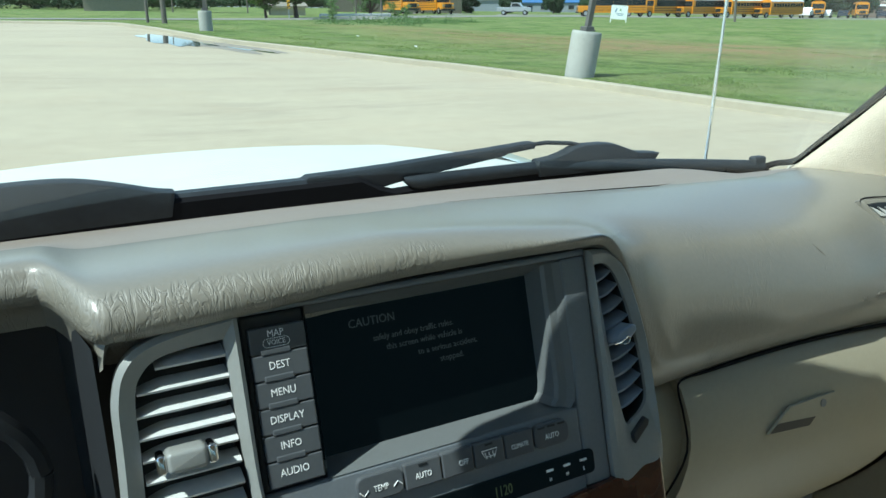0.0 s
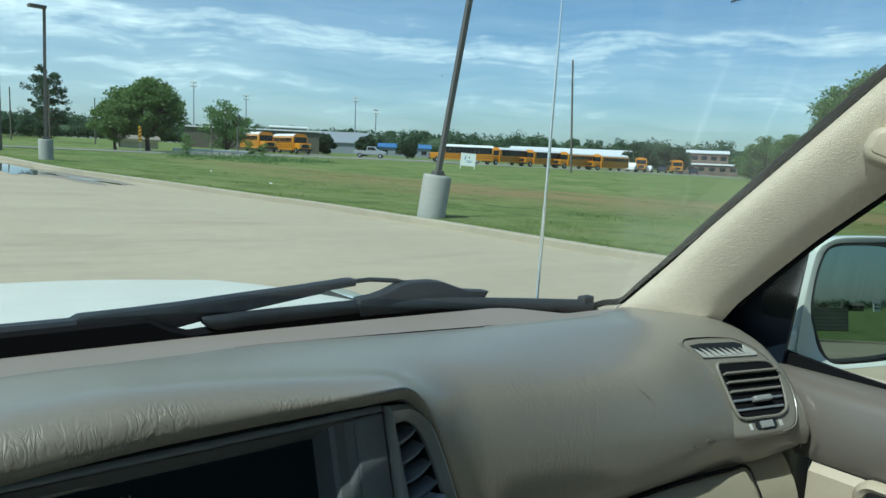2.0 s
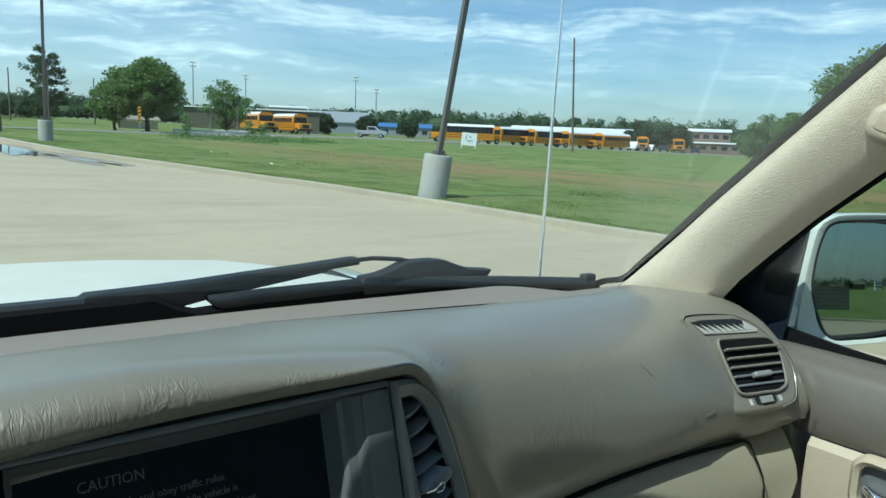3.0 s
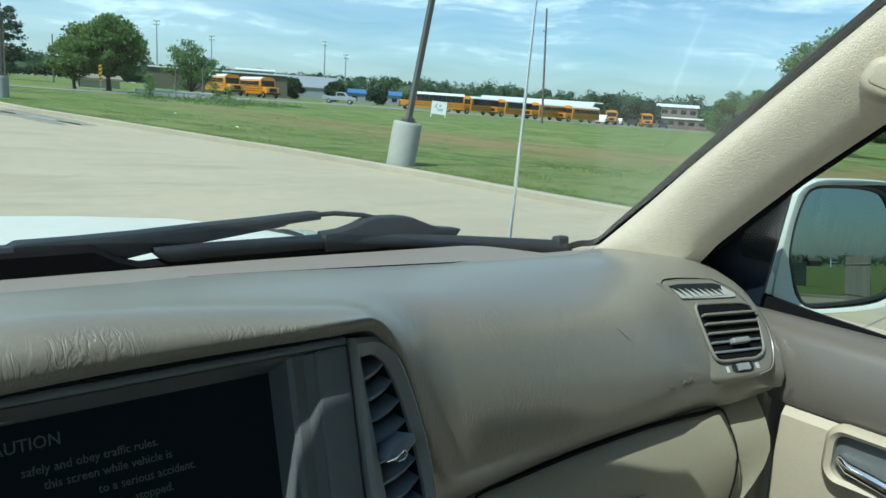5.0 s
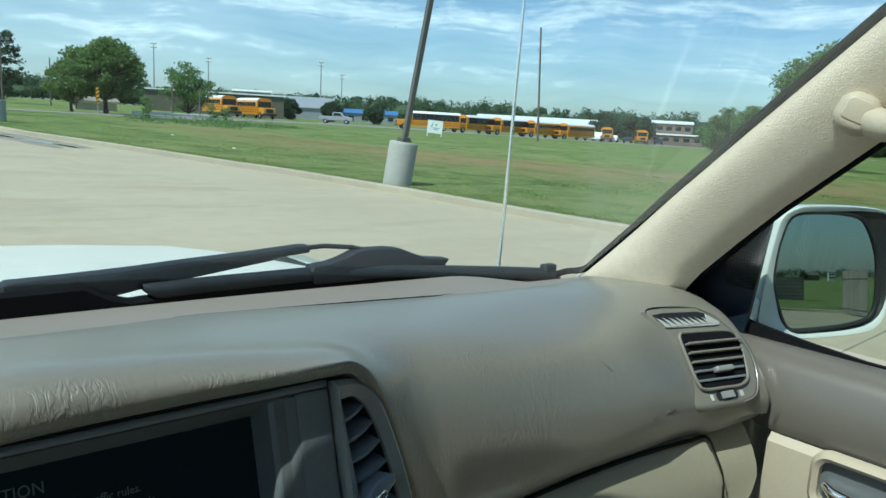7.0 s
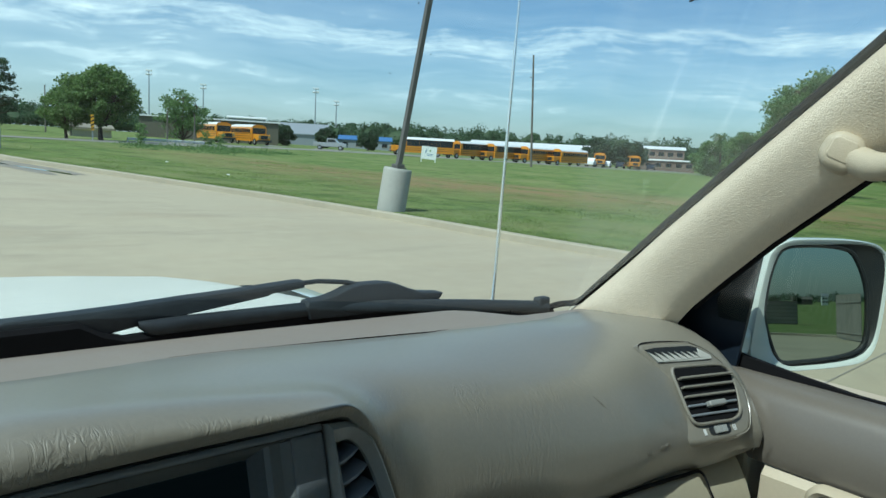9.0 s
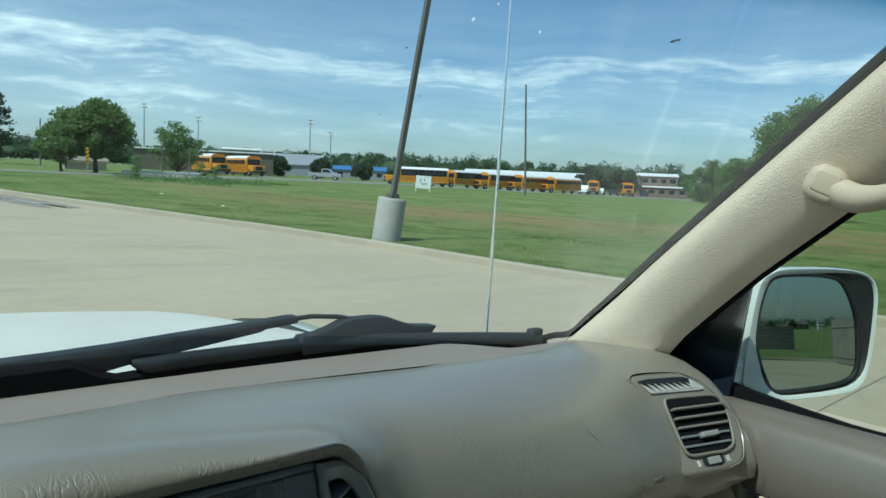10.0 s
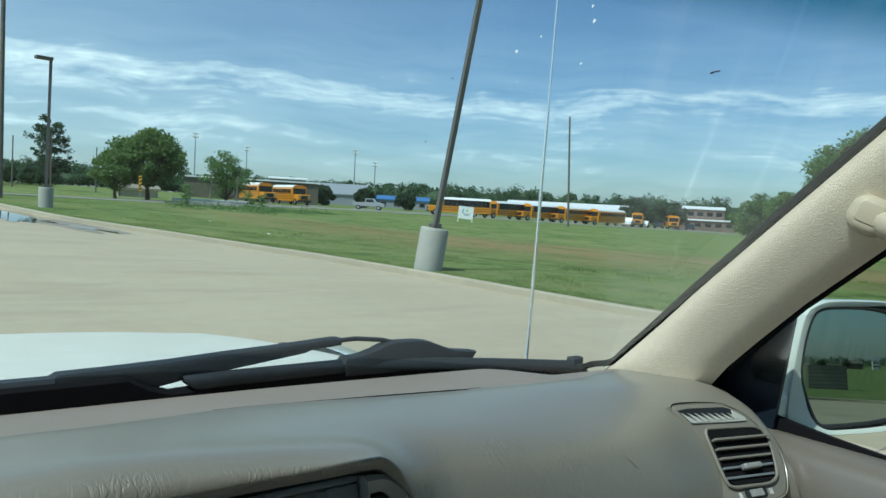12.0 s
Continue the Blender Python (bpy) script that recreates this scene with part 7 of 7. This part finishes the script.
for k in range(40):
    x = -0.32 + (0.322 + 0.32) * k / 39
    zc = 1.352
    rows.append([(x, 0.822 + 0.010 * math.cos(a), zc - 0.008 + 0.014 * math.sin(a)) for a in [2 * math.pi * q / 10 for q in range(11)]])
sheet(bm, rows)
part("blade", bm, M_RUBBER, wip2, smooth=True)
bm = bmesh.new()
hump = [(p.x, p.y) for p in spline([(0.185, 1.3605, 0), (0.165, 1.364, 0), (0.13, 1.3735, 0), (0.096, 1.3805, 0), (0.06, 1.3825, 0), (0.0, 1.381, 0), (-0.05, 1.374, 0), (-0.10, 1.364, 0)], 29)]
prism(bm, hump + [(-0.10, 1.33), (0.18, 1.335)], -0.010, 0.010, Matrix(((1, 0, 0, 0), (0, 0, -1, 0.820), (0, 1, 0, 0), (0, 0, 0, 1))), 0.003, 2)
part("blade_cover", bm, M_RUBBER, wip2, smooth=True)

# ---- closing the cabin: roof, left side, floor, back ----
ROOF_U = [-1, -0.9, -0.8, -0.7, -0.6, -0.45, -0.3, -0.15, 0, 0.15, 0.3, 0.38, 0.45, 0.63, 0.72, 0.81, 0.9, 1]


def roof_height(u, y, y1, z0, rise):
    return z0 + rise * (1 - u * u) + 0.03 * min(1.0, (y1 - y) / 0.5)


def roof_sheet(z0, rise, edge, thick):
    """A curved roof skin with an unseen opening in it, added to sun the door."""
    b = bmesh.new()
    rows = []
    for u in ROOF_U:
        y1 = screen_y(u, 1.738) + edge
        front = min(0.285 if u < 0.37 else 0.6, y1 - 0.012)
        row = [(MID + u * 0.60, y, roof_height(u, y, y1, z0, rise)) for y in (y1, front, front - 0.17, front - 0.34, front - 0.51, -0.6, -1.2, -1.8, -2.4)]
        rows.append(row)
    sheet(b, rows)
    hole = [f for f in b.faces if MID - 0.36 < f.calc_center_median().x < MID + 0.486 and -0.225 < f.calc_center_median().y < 0.5 and (f.calc_center_median().y < 0.285 or f.calc_center_median().x > MID + 0.228)]
    bmesh.ops.delete(b, geom=hole, context="FACES")
    res = bmesh.ops.extrude_face_region(b, geom=list(b.faces))
    bmesh.ops.translate(b, vec=(0, 0, thick), verts=[v for v in res["geom"] if isinstance(v, bmesh.types.BMVert)])
    bmesh.ops.recalc_face_normals(b, faces=b.faces)
    return b


# unseen pane over the added roof opening that lets sun onto the door
bm = bmesh.new()
sheet(bm, [[(MID + u * 0.60, y, roof_height(u, y, 0.34, 1.775, 0.016)) for y in (0.287 if u < 0.37 else screen_y(u, 1.738) + 0.012, 0.115, -0.055, -0.227)] for u in ROOF_U if -0.61 < u < 0.82])
part("added_roof_glass", bm, M_PRIVACY, car, "unseen tinted roof glass, added with its opening to let sun onto the door", smooth=True).visible_shadow = False
part("headliner", roof_sheet(1.735, 0.012, -0.004, 0.015), M_HEAD, car, "beige cloth headliner", smooth=True)
# unseen lip over the windshield; its lower edge is shaped to shade the panel
bm = bmesh.new()
rows = []
for k in range(49):
    u = -1 + 1.30 * k / 48
    low = 1.690 - 0.0185 * step(-0.53, -0.40, u) - 0.006 * step(-0.10, 0.0, u) + 0.009 * step(0.14, 0.27, u)
    y0 = screen_y(u, low) - 0.008
    rows.append([(MID + u * 0.60, y0 - 0.045, 1.752), (MID + u * 0.60, y0 - 0.02, low + 0.006), (MID + u * 0.60, y0, low), (MID + u * 0.60, screen_y(u, 1.75) - 0.006, 1.752)])
sheet(bm, rows)
part("header_shade_lip", bm, M_HEAD, car, "unseen beige lip along the windshield's upper edge, added to shade the dashboard", smooth=True)
part("roof", roof_sheet(1.753, 0.016, 0.010, 0.03), M_PAINT, car, "white roof", smooth=True)
bm = bmesh.new()
box(bm, -0.62, -0.47, -2.4, 0.78, 0.55, 1.290, None, 0.02)
part("left_side", bm, M_BEIGE, car, "beige left door side")
bm = bmesh.new()
box(bm, 0.99, 1.10, -2.4, -0.64, 0.55, 1.285, None, 0.02)
part("right_side", bm, M_BEIGE, car, "beige right rear side")
for y0, y1, top in ((-0.62, -0.50, 1.30), (-1.50, -1.36, 1.28)):
    bm = bmesh.new()
    box(bm, -0.42, 0.96, y0, y1, 0.80, top, None, 0.04, 3)
    part("seat_row", bm, M_BEIGE, car, "beige seat row behind the dashboard", smooth=True)
bm = bmesh.new()
box(bm, -0.55, 1.12, -2.40, 0.85, 0.50, 0.56)
part("cabin_floor", bm, M_CARPET, car, "beige carpet")
bm = bmesh.new()
box(bm, -0.55, 1.12, -2.45, -2.38, 0.5, 1.35)
part("rear_side", bm, M_BEIGE, car)
bm = bmesh.new()
box(bm, -0.47, 1.05, 0.84, 0.88, 0.5, 1.22)
part("bulkhead", bm, M_BLACK, car)
for x, y in ((MID - 0.80, 1.45), (MID + 0.80, 1.45), (MID - 0.80, -1.4), (MID + 0.80, -1.4)):
    bm = bmesh.new()
    prof = [(0.24, -0.13), (0.37, -0.13), (0.385, -0.08), (0.385, 0.08), (0.37, 0.13), (0.24, 0.13)]
    z0 = land(x, y)
    sheet(bm, [[(x + o, y + math.cos(a) * q, z0 + 0.383 + math.sin(a) * q) for q, o in prof] for a in [2 * math.pi * k / 24 for k in range(25)]])
    part("wheel", bm, M_TYRE, car, smooth=True)
# outer skin of the car's body behind the front seats: lower sides, window posts and rails, side and rear glass
for name, x0, x1 in (("left_skin", -0.655, -0.621), ("right_skin", 1.102, 1.136)):
    bm = bmesh.new()
    box(bm, x0, x1, -2.46, 0.78 if x0 < 0 else -0.66, 0.52, 1.275, None, 0.014)
    part(name, bm, M_PAINT, car, "white painted body side")
bm = bmesh.new()
box(bm, -0.60, 1.16, -2.50, -2.455, 0.52, 1.30, None, 0.02)
box(bm, -0.56, 1.12, -2.50, -2.455, 1.70, 1.76, None, 0.02)
part("rear_skin", bm, M_PAINT, car, "white painted tailgate")
bm = bmesh.new()
sheet(bm, [[(x, -2.475, z) for x in (-0.54, 1.10)] for z in (1.302, 1.698)])
part("rear_window", bm, M_PRIVACY, car, "tinted rear window glass").visible_shadow = False
for s in (-1, 1):
    xa, xb = (-0.575, -0.50) if s < 0 else (1.05, 1.125)
    y_front = -0.43 if s < 0 else -0.12
    bm = bmesh.new()
    for y0, y1 in ((y_front - 0.15, y_front), (-1.40, -1.28), (-2.45, -2.28)):
        box(bm, xa, xb, y0, y1, 1.262, 1.745, None, 0.012)
    box(bm, min(xa, xb) if s < 0 else 0.87, -0.31 if s < 0 else max(xa, xb), -2.45, y_front, 1.746, 1.79, None, 0.01)
    skin = part("upper_skin", bm, M_PAINT, car, "white painted window posts and roof rail")
    for y0, y1 in ((-1.28, y_front - 0.15), (-2.28, -1.40)):
        bm = bmesh.new()
        xm = (xa + xb) / 2
        sheet(bm, [[(xm, y, z) for y in (y0, y1)] for z in (1.262, 1.745)])
        part("side_window", bm, M_PRIVACY, skin, "tinted side window").visible_shadow = False
